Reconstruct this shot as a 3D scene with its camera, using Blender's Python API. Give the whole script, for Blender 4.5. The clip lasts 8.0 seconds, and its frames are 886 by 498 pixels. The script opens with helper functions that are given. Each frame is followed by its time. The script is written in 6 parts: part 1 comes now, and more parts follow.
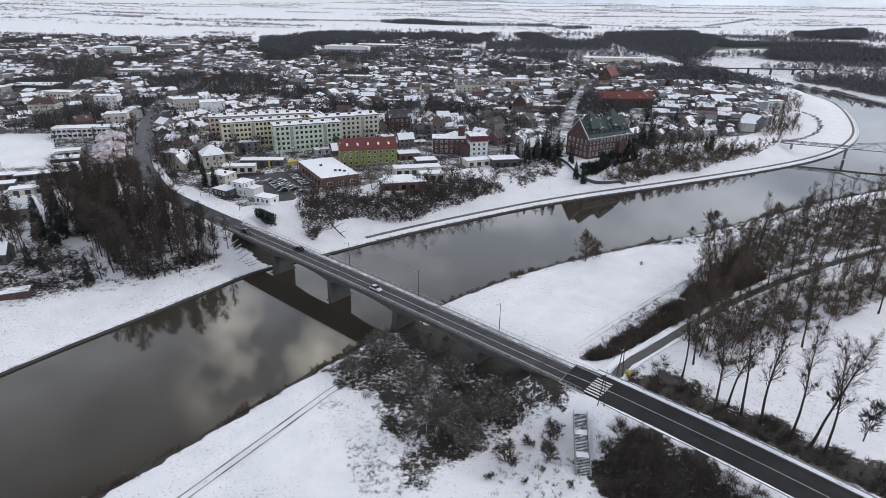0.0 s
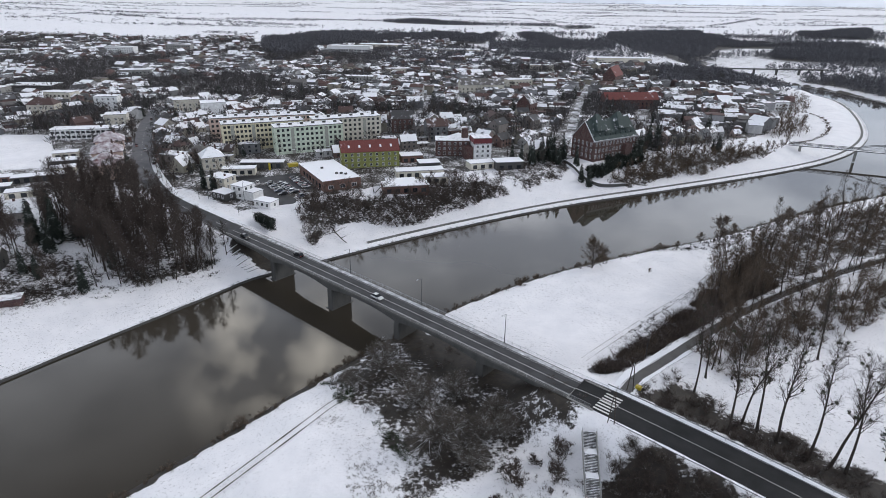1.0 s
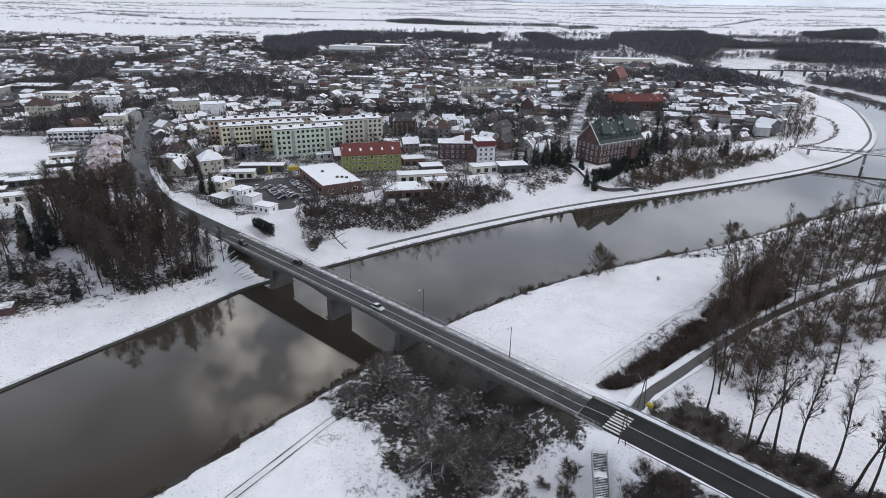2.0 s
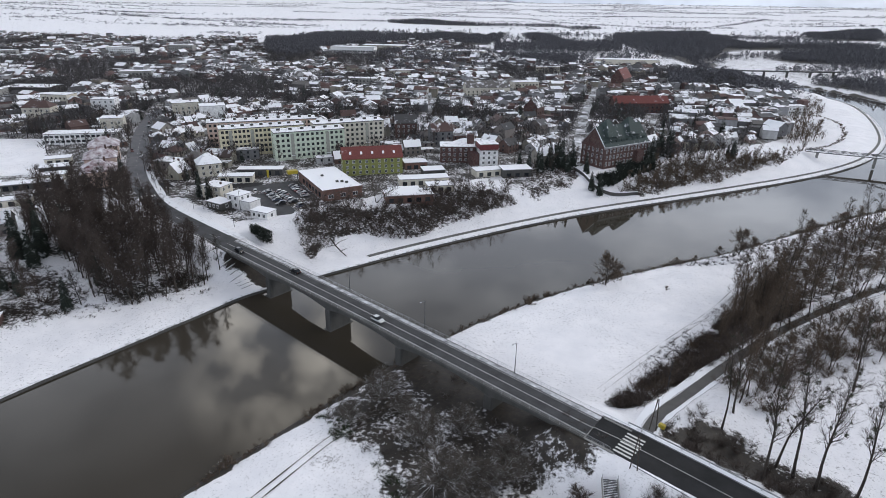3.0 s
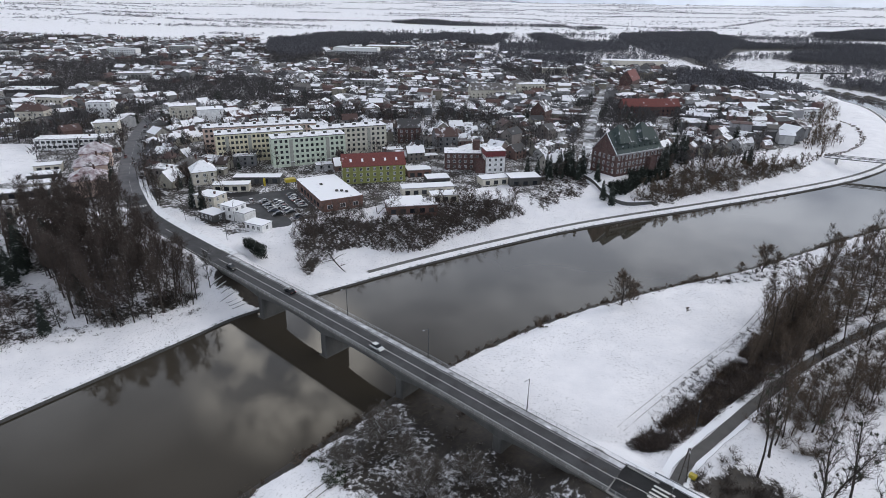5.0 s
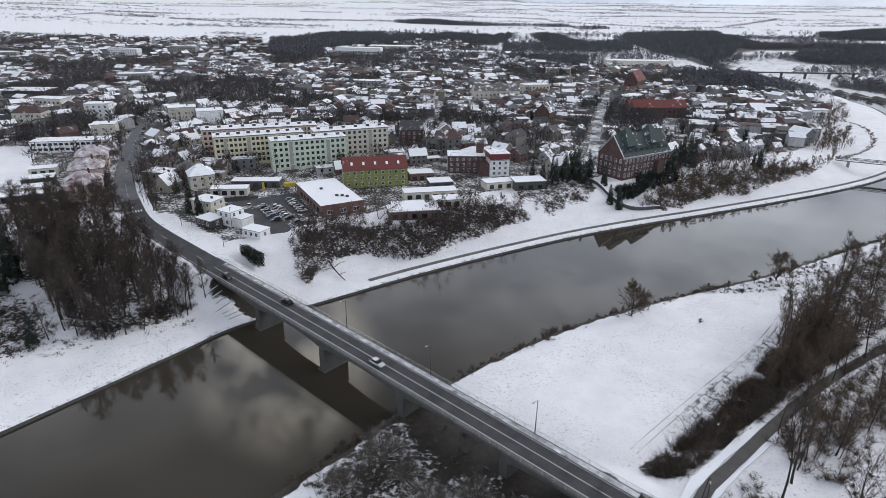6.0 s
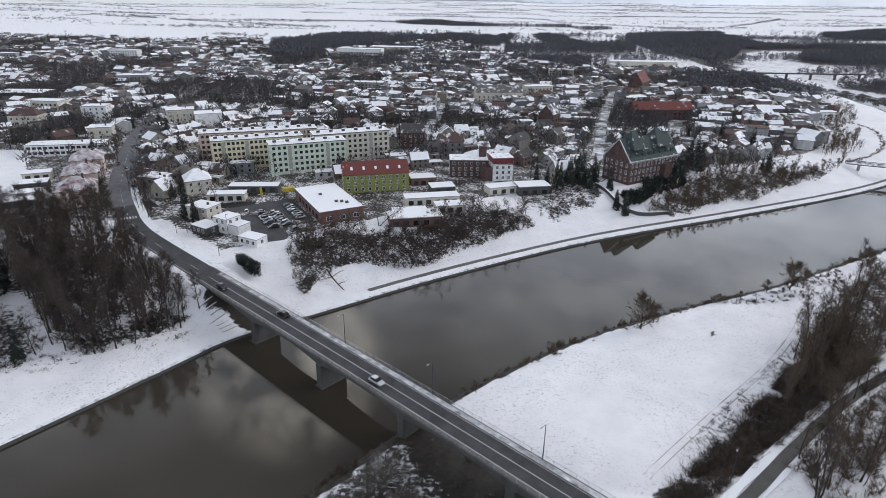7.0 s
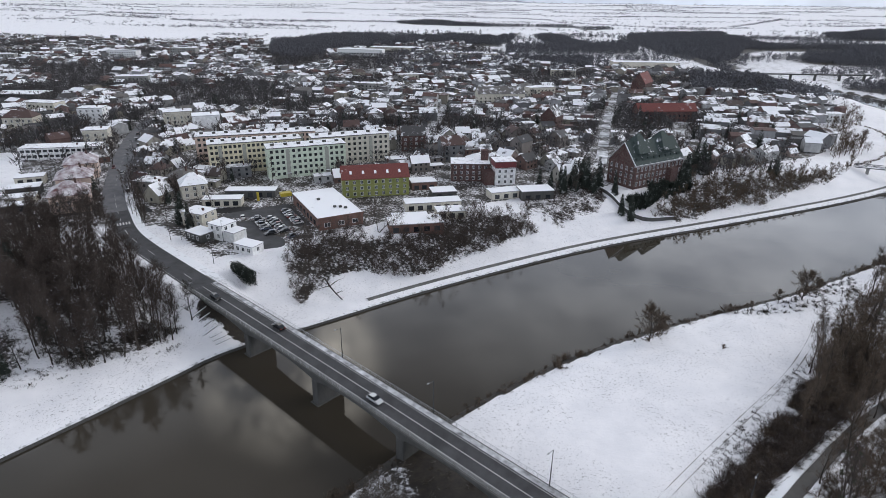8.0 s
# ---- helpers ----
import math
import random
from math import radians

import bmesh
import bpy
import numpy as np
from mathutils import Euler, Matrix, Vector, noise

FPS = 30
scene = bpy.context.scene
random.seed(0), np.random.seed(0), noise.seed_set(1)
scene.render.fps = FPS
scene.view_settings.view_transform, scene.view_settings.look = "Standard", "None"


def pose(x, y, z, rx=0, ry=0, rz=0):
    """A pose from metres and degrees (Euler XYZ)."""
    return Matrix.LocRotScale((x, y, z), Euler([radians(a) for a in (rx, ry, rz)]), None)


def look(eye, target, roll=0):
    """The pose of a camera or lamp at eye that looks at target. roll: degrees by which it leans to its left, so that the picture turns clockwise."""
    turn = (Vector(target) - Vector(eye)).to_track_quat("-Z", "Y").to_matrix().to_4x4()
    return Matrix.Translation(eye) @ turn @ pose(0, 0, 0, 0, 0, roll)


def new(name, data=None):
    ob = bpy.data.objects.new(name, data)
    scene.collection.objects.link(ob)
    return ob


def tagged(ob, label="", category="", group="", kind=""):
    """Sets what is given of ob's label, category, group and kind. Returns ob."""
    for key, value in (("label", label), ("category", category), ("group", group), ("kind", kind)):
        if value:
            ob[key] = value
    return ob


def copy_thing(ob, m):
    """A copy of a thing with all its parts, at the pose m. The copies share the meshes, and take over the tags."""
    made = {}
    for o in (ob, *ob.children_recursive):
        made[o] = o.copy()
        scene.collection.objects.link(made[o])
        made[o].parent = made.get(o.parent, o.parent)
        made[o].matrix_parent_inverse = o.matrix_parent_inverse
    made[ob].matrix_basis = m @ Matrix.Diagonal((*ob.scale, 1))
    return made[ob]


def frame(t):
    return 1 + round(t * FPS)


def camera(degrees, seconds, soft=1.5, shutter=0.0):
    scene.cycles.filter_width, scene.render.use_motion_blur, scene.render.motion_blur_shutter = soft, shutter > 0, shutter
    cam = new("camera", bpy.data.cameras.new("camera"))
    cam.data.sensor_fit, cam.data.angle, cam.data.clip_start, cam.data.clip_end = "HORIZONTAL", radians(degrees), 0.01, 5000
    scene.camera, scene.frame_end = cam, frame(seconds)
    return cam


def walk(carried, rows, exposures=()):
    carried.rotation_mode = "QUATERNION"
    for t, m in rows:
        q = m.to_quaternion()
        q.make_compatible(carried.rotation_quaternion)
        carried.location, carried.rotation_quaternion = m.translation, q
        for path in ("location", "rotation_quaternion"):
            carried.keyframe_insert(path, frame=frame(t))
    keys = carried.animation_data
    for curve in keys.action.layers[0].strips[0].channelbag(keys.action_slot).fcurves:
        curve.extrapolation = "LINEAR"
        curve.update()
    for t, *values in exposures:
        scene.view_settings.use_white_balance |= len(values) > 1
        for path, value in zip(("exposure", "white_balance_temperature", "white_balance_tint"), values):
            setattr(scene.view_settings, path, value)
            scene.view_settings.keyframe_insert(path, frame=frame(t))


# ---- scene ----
# camera: seconds, x, y, z, yaw, pitch, roll
cam = camera(74.55, 8.0, soft=0.65)
ROWS = [
    (0.0, 0.04, -0.72, 89.98, -0.00, -23.05, 0.87),
    (0.5, -0.15, 2.00, 90.05, 0.12, -23.09, 0.89),
    (1.0, -0.33, 4.80, 90.16, 0.24, -23.10, 0.90),
    (1.5, -0.52, 7.68, 90.25, 0.35, -23.10, 0.92),
    (3.0, -0.95, 17.12, 90.56, 0.63, -23.08, 0.96),
    (3.5, -1.08, 20.46, 90.62, 0.73, -23.06, 0.95),
    (4.0, -1.21, 23.87, 90.67, 0.82, -23.04, 0.94),
    (4.5, -1.35, 27.30, 90.70, 0.91, -23.05, 0.93),
    (6.0, -1.91, 37.88, 90.70, 1.30, -23.11, 0.86),
    (6.5, -2.10, 41.36, 90.77, 1.40, -23.09, 0.83),
    (7.0, -2.28, 44.78, 90.86, 1.48, -23.08, 0.80),
    (7.5, -2.43, 48.09, 90.92, 1.54, -23.07, 0.79),
    (8.0, -2.57, 51.29, 90.96, 1.58, -23.07, 0.78),
    ]
walk(cam, [(t, pose(x, y, z, 90 + pitch, 0, yaw) @ pose(0, 0, 0, 0, 0, roll)) for t, x, y, z, yaw, pitch, roll in ROWS])
scene.view_settings.exposure = 0.17

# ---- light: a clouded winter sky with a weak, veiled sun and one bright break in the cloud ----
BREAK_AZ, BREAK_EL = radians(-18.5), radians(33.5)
SUN_AZ, SUN_EL = radians(68), radians(30)
world = bpy.data.worlds.new("sky")
scene.world = world
world.use_nodes = True
wn, wl = world.node_tree.nodes, world.node_tree.links
wn.clear()
w_out = wn.new("ShaderNodeOutputWorld")
w_bg = wn.new("ShaderNodeBackground")
w_sky = wn.new("ShaderNodeTexSky")
w_sky.sky_type = "NISHITA"
w_sky.sun_disc = False
w_sky.sun_elevation, w_sky.sun_rotation = SUN_EL, SUN_AZ
w_co = wn.new("ShaderNodeTexCoord")
w_map = wn.new("ShaderNodeMapping")
w_map.inputs["Scale"].default_value = (1.0, 1.0, 2.2)
w_map.inputs["Location"].default_value = (0.35, 0.1, 0.0)
w_noise = wn.new("ShaderNodeTexNoise")
w_noise.inputs["Scale"].default_value = 4.4
w_noise.inputs["Detail"].default_value = 6
w_noise.inputs["Roughness"].default_value = 0.6
w_ramp = wn.new("ShaderNodeValToRGB")
w_ramp.color_ramp.elements[0].position, w_ramp.color_ramp.elements[1].position = 0.40, 0.64
w_ramp.color_ramp.elements[0].color = (0.51, 0.555, 0.655, 1)
w_ramp.color_ramp.elements[1].color = (0.95, 1.0, 1.11, 1)
w_sc = wn.new("ShaderNodeMixRGB")
w_sc.blend_type = "MULTIPLY"
w_sc.inputs[0].default_value = 1.0
w_sc.inputs[2].default_value = (0.09, 0.09, 0.09, 1)
w_mix = wn.new("ShaderNodeMixRGB")
w_mix.inputs[0].default_value = 0.85
wl.new(w_co.outputs["Generated"], w_map.inputs[0])
wl.new(w_map.outputs[0], w_noise.inputs["Vector"])
wl.new(w_noise.outputs["Fac"], w_ramp.inputs[0])
wl.new(w_sky.outputs[0], w_sc.inputs[1])
wl.new(w_sc.outputs[0], w_mix.inputs[1])
wl.new(w_ramp.outputs[0], w_mix.inputs[2])
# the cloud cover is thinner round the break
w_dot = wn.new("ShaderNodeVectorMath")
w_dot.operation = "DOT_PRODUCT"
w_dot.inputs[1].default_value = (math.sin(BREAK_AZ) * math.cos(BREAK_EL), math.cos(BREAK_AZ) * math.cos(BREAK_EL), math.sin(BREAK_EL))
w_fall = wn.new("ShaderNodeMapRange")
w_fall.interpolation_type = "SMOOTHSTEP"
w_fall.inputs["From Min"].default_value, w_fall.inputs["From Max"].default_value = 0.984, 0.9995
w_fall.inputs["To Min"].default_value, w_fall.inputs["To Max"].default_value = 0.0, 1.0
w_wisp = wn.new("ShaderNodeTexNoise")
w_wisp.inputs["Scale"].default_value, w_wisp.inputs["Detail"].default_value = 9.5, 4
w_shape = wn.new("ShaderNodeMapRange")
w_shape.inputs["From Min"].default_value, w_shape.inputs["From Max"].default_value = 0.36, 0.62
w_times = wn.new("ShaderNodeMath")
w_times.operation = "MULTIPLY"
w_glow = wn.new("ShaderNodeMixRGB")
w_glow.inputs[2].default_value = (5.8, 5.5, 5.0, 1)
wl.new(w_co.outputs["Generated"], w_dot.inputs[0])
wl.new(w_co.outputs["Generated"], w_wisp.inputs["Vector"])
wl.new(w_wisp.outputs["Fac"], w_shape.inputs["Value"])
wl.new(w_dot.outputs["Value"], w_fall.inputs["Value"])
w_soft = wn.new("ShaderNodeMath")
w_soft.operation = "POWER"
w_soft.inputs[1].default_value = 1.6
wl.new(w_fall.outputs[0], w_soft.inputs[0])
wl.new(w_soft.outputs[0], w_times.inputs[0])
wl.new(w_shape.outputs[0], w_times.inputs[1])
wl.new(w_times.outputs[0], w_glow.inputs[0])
# overcast: a band about 25 degrees up brightened for the river's reflection, darker overhead
w_sep = wn.new("ShaderNodeSeparateXYZ")
w_grad = wn.new("ShaderNodeValToRGB")
w_grad.color_ramp.elements[0].position, w_grad.color_ramp.elements[1].position = 0.2, 0.64
w_grad.color_ramp.elements[0].color, w_grad.color_ramp.elements[1].color = (1.3, 1.33, 1.38, 1), (0.5, 0.5, 0.5, 1)
rise_sky = w_grad.color_ramp.elements.new(0.30)
rise_sky.color = (2.2, 2.2, 2.2, 1)
mid_sky = w_grad.color_ramp.elements.new(0.42)
mid_sky.color = (2.6, 2.57, 2.5, 1)
low = w_grad.color_ramp.elements.new(0.02)
low.color = (0.80, 0.86, 0.95, 1)
w_over = wn.new("ShaderNodeMixRGB")
w_over.blend_type = "MULTIPLY"
w_over.inputs[0].default_value = 1.0
wl.new(w_co.outputs["Generated"], w_sep.inputs[0])
wl.new(w_sep.outputs[2], w_grad.inputs[0])
wl.new(w_mix.outputs[0], w_over.inputs[1])
wl.new(w_grad.outputs[0], w_over.inputs[2])
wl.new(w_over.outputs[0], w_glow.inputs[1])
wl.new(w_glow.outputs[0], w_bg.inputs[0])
w_bg.inputs[1].default_value = 1.0
wl.new(w_bg.outputs[0], w_out.inputs[0])
sun = new("sun", bpy.data.lights.new("sun", "SUN"))
sun.data.energy, sun.data.angle, sun.data.color = 0.9, radians(16), (0.99, 0.96, 0.92)
sun.matrix_world = look((math.sin(SUN_AZ) * 100, math.cos(SUN_AZ) * 100, math.tan(SUN_EL) * 100 + 300), (0, 0, 300))


# ---- materials ----
class Mat:
    """A node material on Principled, with short ways to noise, ramps and bump."""

    def __init__(self, name, rough=0.8, metal=0.0, base=(0.5, 0.5, 0.5)):
        self.m = bpy.data.materials.new(name)
        self.m.use_nodes = True
        self.nt = self.m.node_tree
        self.b = self.nt.nodes["Principled BSDF"]
        self.b.inputs["Roughness"].default_value = rough
        self.b.inputs["Metallic"].default_value = metal
        self.b.inputs["Base Color"].default_value = (*base, 1)
        self.co = None

    def node(self, kind, **vals):
        n = self.nt.nodes.new("ShaderNode" + kind)
        for k, v in vals.items():
            n.inputs[k].default_value = v
        return n

    def link(self, a, b):
        self.nt.links.new(a, b)

    def coord(self, where="Object"):
        if where == "World":
            return self.nt.nodes.new("ShaderNodeNewGeometry").outputs["Position"]
        if not self.co:
            self.co = self.nt.nodes.new("ShaderNodeTexCoord")
        return self.co.outputs[where]

    def noise(self, scale, detail=4, rough=0.55, where="Object", stretch=None):
        n = self.node("TexNoise", Scale=scale, Detail=detail, Roughness=rough)
        src = self.coord(where)
        if stretch:
            mp = self.node("Mapping", Scale=stretch)
            self.link(src, mp.inputs[0])
            src = mp.outputs[0]
        self.link(src, n.inputs["Vector"])
        return n.outputs["Fac"]

    def ramp(self, fac, *stops, hard=False):
        r = self.node("ValToRGB")
        e = r.color_ramp.elements
        if hard:
            r.color_ramp.interpolation = "CONSTANT"
        while len(e) < len(stops):
            e.new(0.5)
        for el, (p, c) in zip(e, stops):
            el.position = p
            el.color = (*c, 1) if len(c) == 3 else c
        self.link(fac, r.inputs[0])
        return r.outputs[0]

    def mix(self, fac, a, b, mode="MIX"):
        m = self.node("MixRGB")
        m.blend_type = mode
        for i, v in ((0, fac), (1, a), (2, b)):
            if isinstance(v, (int, float)):
                m.inputs[i].default_value = v if i == 0 else (v, v, v, 1)
            elif isinstance(v, tuple):
                m.inputs[i].default_value = (*v, 1)
            else:
                self.link(v, m.inputs[i])
        return m.outputs[0]

    def math(self, op, a, b=0.0):
        n = self.node("Math")
        n.operation = op
        for i, v in ((0, a), (1, b)):
            if isinstance(v, (int, float)):
                n.inputs[i].default_value = v
            else:
                self.link(v, n.inputs[i])
        return n.outputs[0]

    def step(self, v, lo, hi):
        n = self.node("MapRange")
        n.inputs["From Min"].default_value, n.inputs["From Max"].default_value = lo, hi
        self.link(v, n.inputs["Value"])
        return n.outputs[0]

    def up(self):
        g = self.node("NewGeometry")
        s = self.node("SeparateXYZ")
        self.link(g.outputs["Normal"], s.inputs[0])
        return s.outputs[2]

    def rand(self):
        return self.node("ObjectInfo").outputs["Random"]

    def island(self):
        return self.node("NewGeometry").outputs["Random Per Island"]

    def attr(self, name):
        n = self.node("Attribute")
        n.attribute_name = name
        return n.outputs["Fac"]

    def colour(self, c):
        self.link(c, self.b.inputs["Base Color"])
        return self

    def bump(self, h, strength=0.3, dist=0.05):
        n = self.node("Bump", Strength=strength, Distance=dist)
        self.link(h, n.inputs["Height"])
        self.link(n.outputs[0], self.b.inputs["Normal"])
        return self


SNOW = (0.80, 0.81, 0.84)


def plain(name, base, rough=0.7, metal=0.0, var=0.25, scale=1.5):
    m = Mat(name, rough, metal)
    n = m.noise(scale, 5)
    dark = tuple(c * (1 - var) for c in base)
    lite = tuple(min(1, c * (1 + var * 0.6)) for c in base)
    m.colour(m.ramp(n, (0.3, dark), (0.7, lite)))
    return m.m


def snowy(name, base, cover=0.5, scale=0.35, rough=0.8, var=0.3, palette=None, soft=0.08, edge=0.35, island=False):
    """A surface with a broken cover of snow on what faces up."""
    m = Mat(name, rough)
    if palette:
        under = m.ramp(m.island() if island else m.rand(), *[(i / len(palette), c) for i, c in enumerate(palette)], hard=True)
        under = m.mix(0.5, under, m.ramp(m.noise(2.5, 5), (0.3, (0.55, 0.55, 0.55)), (0.7, (1, 1, 1))), "MULTIPLY")
    else:
        under = m.ramp(m.noise(2.5, 5), (0.3, tuple(c * (1 - var) for c in base)), (0.7, tuple(c * (1 + var) for c in base)))
    big = m.noise(scale, 6, 0.62, "World")
    thr = 1 - cover
    lim = 0.5 + (thr - 0.5) * 0.5
    if palette:
        pick = m.math("FRACT", m.math("MULTIPLY", m.island() if island else m.rand(), 7.13))
        big = m.math("ADD", big, m.math("MULTIPLY", m.math("SUBTRACT", pick, 0.5), 0.46))
        away = m.node("SeparateXYZ")
        m.link(m.node("NewGeometry").outputs["Normal"], away.inputs[0])
        big = m.math("SUBTRACT", big, m.math("MULTIPLY", away.outputs[1], 0.03))
    patch = m.step(big, lim - soft, lim + soft)
    fac = m.math("MULTIPLY", patch, m.step(m.up(), edge, edge + 0.2))
    m.colour(m.mix(fac, under, SNOW))
    m.bump(m.noise(8, 3), 0.15, 0.05)
    return m.m


def ground_material():
    m = Mat("snow_ground", 0.7)
    fine = m.noise(0.9, 8, 0.68, "World")
    mid = m.noise(0.12, 6, 0.6, "World")
    speck = m.noise(1.7, 6, 0.8, "World")
    grass = m.ramp(m.noise(0.7, 8, 0.72, "World"), (0.3, (0.007, 0.0055, 0.004)), (0.5, (0.020, 0.0145, 0.010)), (0.75, (0.040, 0.031, 0.019)))
    snow = m.ramp(mid, (0.3, (0.72, 0.72, 0.75)), (0.7, (0.84, 0.83, 0.85)))
    bare = m.attr("bare")
    ragged = m.math("ADD", m.math("MULTIPLY", m.step(fine, 0.3, 0.7), 0.6), m.math("MULTIPLY", m.step(mid, 0.3, 0.7), 0.4))
    v = m.math("ADD", m.math("MULTIPLY", ragged, 0.55), m.math("MULTIPLY", bare, 0.78))
    fac = m.step(v, 0.58, 0.70)
    grit = m.math("MULTIPLY", m.step(speck, 0.56, 0.63), 0.7)
    fac = m.math("MAXIMUM", fac, m.math("MULTIPLY", grit, m.step(m.noise(0.05, 4, 0.6, "World"), 0.36, 0.56)))
    m.colour(m.mix(fac, snow, grass))
    m.bump(m.math("ADD", m.noise(0.6, 6, 0.6, "World"), m.math("MULTIPLY", speck, 0.3)), 0.35, 0.25)
    return m.m


def water_material():
    m = Mat("river_water", 0.03)
    m.b.inputs["IOR"].default_value = 1.333
    m.colour(m.ramp(m.noise(0.02, 3, 0.5, "World"), (0.3, (0.034, 0.029, 0.022)), (0.7, (0.048, 0.041, 0.032))))
    m.bump(m.noise(0.35, 3, 0.5, "World", (1, 1.6, 1)), 0.05, 0.05)
    return m.m


def asphalt_material(name="asphalt", lo=0.013, hi=0.027, rough=0.8):
    m = Mat(name, rough)
    m.b.inputs["Specular IOR Level"].default_value = 0.25
    n = m.noise(0.25, 6, 0.6, "World")
    f = m.noise(14, 3, 0.5, "World")
    c = m.ramp(n, (0.3, (lo, lo, lo * 1.06)), (0.7, (hi, hi, hi * 1.06)))
    m.colour(m.mix(0.35, c, m.ramp(f, (0.3, (0.4, 0.4, 0.4)), (0.7, (1, 1, 1))), "MULTIPLY"))
    m.bump(f, 0.2, 0.01)
    return m.m


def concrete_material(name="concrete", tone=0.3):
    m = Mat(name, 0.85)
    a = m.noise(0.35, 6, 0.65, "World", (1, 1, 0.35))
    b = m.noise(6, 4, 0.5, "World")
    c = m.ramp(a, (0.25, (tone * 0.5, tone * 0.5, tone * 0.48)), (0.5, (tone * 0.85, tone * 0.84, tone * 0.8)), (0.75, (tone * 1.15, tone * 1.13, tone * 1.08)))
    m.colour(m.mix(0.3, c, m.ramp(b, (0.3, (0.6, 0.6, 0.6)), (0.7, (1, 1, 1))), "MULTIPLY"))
    m.bump(b, 0.2, 0.02)
    return m.m


def bark_material(name, dark, lite, snow=0.5):
    m = Mat(name, 0.9)
    c = m.ramp(m.noise(1.2, 4), (0.3, dark), (0.7, lite))
    fac = m.math("MULTIPLY", m.step(m.noise(0.5, 4, 0.6), 0.62 - snow * 0.3, 0.75 - snow * 0.3), m.step(m.up(), 0.45, 0.8))
    m.colour(m.mix(m.math("MULTIPLY", fac, min(1, snow + 0.3)), c, SNOW))
    return m.m


def wall_material(name, palette, dirt=0.35, island=False):
    """Plaster or brick whose colour is picked per house."""
    m = Mat(name, 0.85)
    c = m.ramp(m.island() if island else m.rand(), *[(i / len(palette), p) for i, p in enumerate(palette)], hard=True)
    d = m.ramp(m.noise(0.5, 6, 0.65, "World", (1, 1, 0.4)), (0.3, (1 - dirt, 1 - dirt, 1 - dirt)), (0.65, (1, 1, 1)))
    m.colour(m.mix(1.0, c, d, "MULTIPLY"))
    m.bump(m.noise(9, 3), 0.2, 0.03)
    return m.m


def brick_material(name, a, b, mortar=(0.13, 0.11, 0.10)):
    m = Mat(name, 0.88)
    t = m.node("TexBrick", Scale=1.0)
    t.inputs["Brick Width"].default_value, t.inputs["Row Height"].default_value, t.inputs["Mortar Size"].default_value = 0.26, 0.075, 0.01
    t.inputs["Color1"].default_value, t.inputs["Color2"].default_value, t.inputs["Mortar"].default_value = (*a, 1), (*b, 1), (*mortar, 1)
    sep = m.node("SeparateXYZ")
    m.link(m.coord(), sep.inputs[0])
    cm = m.node("CombineXYZ")
    m.link(m.math("ADD", sep.outputs[0], sep.outputs[1]), cm.inputs[0])
    m.link(sep.outputs[2], cm.inputs[1])
    m.link(cm.outputs[0], t.inputs["Vector"])
    d = m.ramp(m.noise(0.4, 6, 0.65, "World"), (0.3, (0.6, 0.6, 0.6)), (0.65, (1, 1, 1)))
    m.colour(m.mix(1.0, t.outputs[0], d, "MULTIPLY"))
    return m.m


def glass_material():
    m = Mat("window_glass", 0.08)
    m.colour(m.ramp(m.rand(), (0.0, (0.012, 0.014, 0.018)), (1.0, (0.05, 0.055, 0.06))))
    return m.m


GROUND, WATER, ASPHALT = ground_material(), water_material(), asphalt_material()
ASPHALT_PALE = asphalt_material("worn_asphalt", 0.042, 0.078)
ASPHALT_STREET = asphalt_material("salted_asphalt", 0.12, 0.19)
# CONCRETE_DARK: mottled concrete, toned down to hold the shade under the bridge deck.
CONCRETE, CONCRETE_DARK = concrete_material("concrete", 0.30), concrete_material("weathered_shaded_concrete", 0.075)
BARK = bark_material("bark", (0.018, 0.014, 0.012), (0.05, 0.04, 0.032), 0.2)
TWIG = bark_material("twigs", (0.030, 0.022, 0.019), (0.076, 0.056, 0.046), 0.15)
WILLOW_BARK = bark_material("snow_lined_bark", (0.085, 0.075, 0.066), (0.16, 0.145, 0.13), 0.7)
WILLOW_TWIG = bark_material("willow_twigs", (0.045, 0.037, 0.030), (0.105, 0.088, 0.072), 0.36)
BRAMBLE = bark_material("green_bramble", (0.018, 0.030, 0.012), (0.045, 0.065, 0.028), 0.2)
TWIG_SNOW = bark_material("snow_dusted_twigs", (0.018, 0.015, 0.012), (0.05, 0.041, 0.032), 0.42)
TWIG_RUST = bark_material("rusty_twigs", (0.050, 0.036, 0.026), (0.118, 0.085, 0.058), 0.12)
NEEDLE = bark_material("needles", (0.008, 0.012, 0.009), (0.020, 0.029, 0.020), 0.25)
MISTLE = plain("mistletoe", (0.035, 0.040, 0.020), 0.8)
PAINT = plain("white_road_paint", (0.62, 0.62, 0.60), 0.6, var=0.35, scale=3)
STEEL = plain("galvanised_steel", (0.38, 0.39, 0.40), 0.45, 0.6)
DARK_STEEL = plain("dark_painted_steel", (0.05, 0.055, 0.06), 0.5, 0.3)
YELLOW = plain("yellow_paint", (0.42, 0.33, 0.03), 0.5)
RUBBER = plain("black_rubber", (0.02, 0.02, 0.02), 0.8)
GLASS = glass_material()
WHITE_FRAME = plain("white_frame", (0.7, 0.7, 0.7), 0.5, var=0.1)
SNOW_SLAB = snowy("roof_snow", (0.30, 0.30, 0.32), 0.93, 0.3, soft=0.06)
LEDGE_SNOW = snowy("ledge_snow", (0.25, 0.25, 0.26), 0.8, 0.9, soft=0.08)


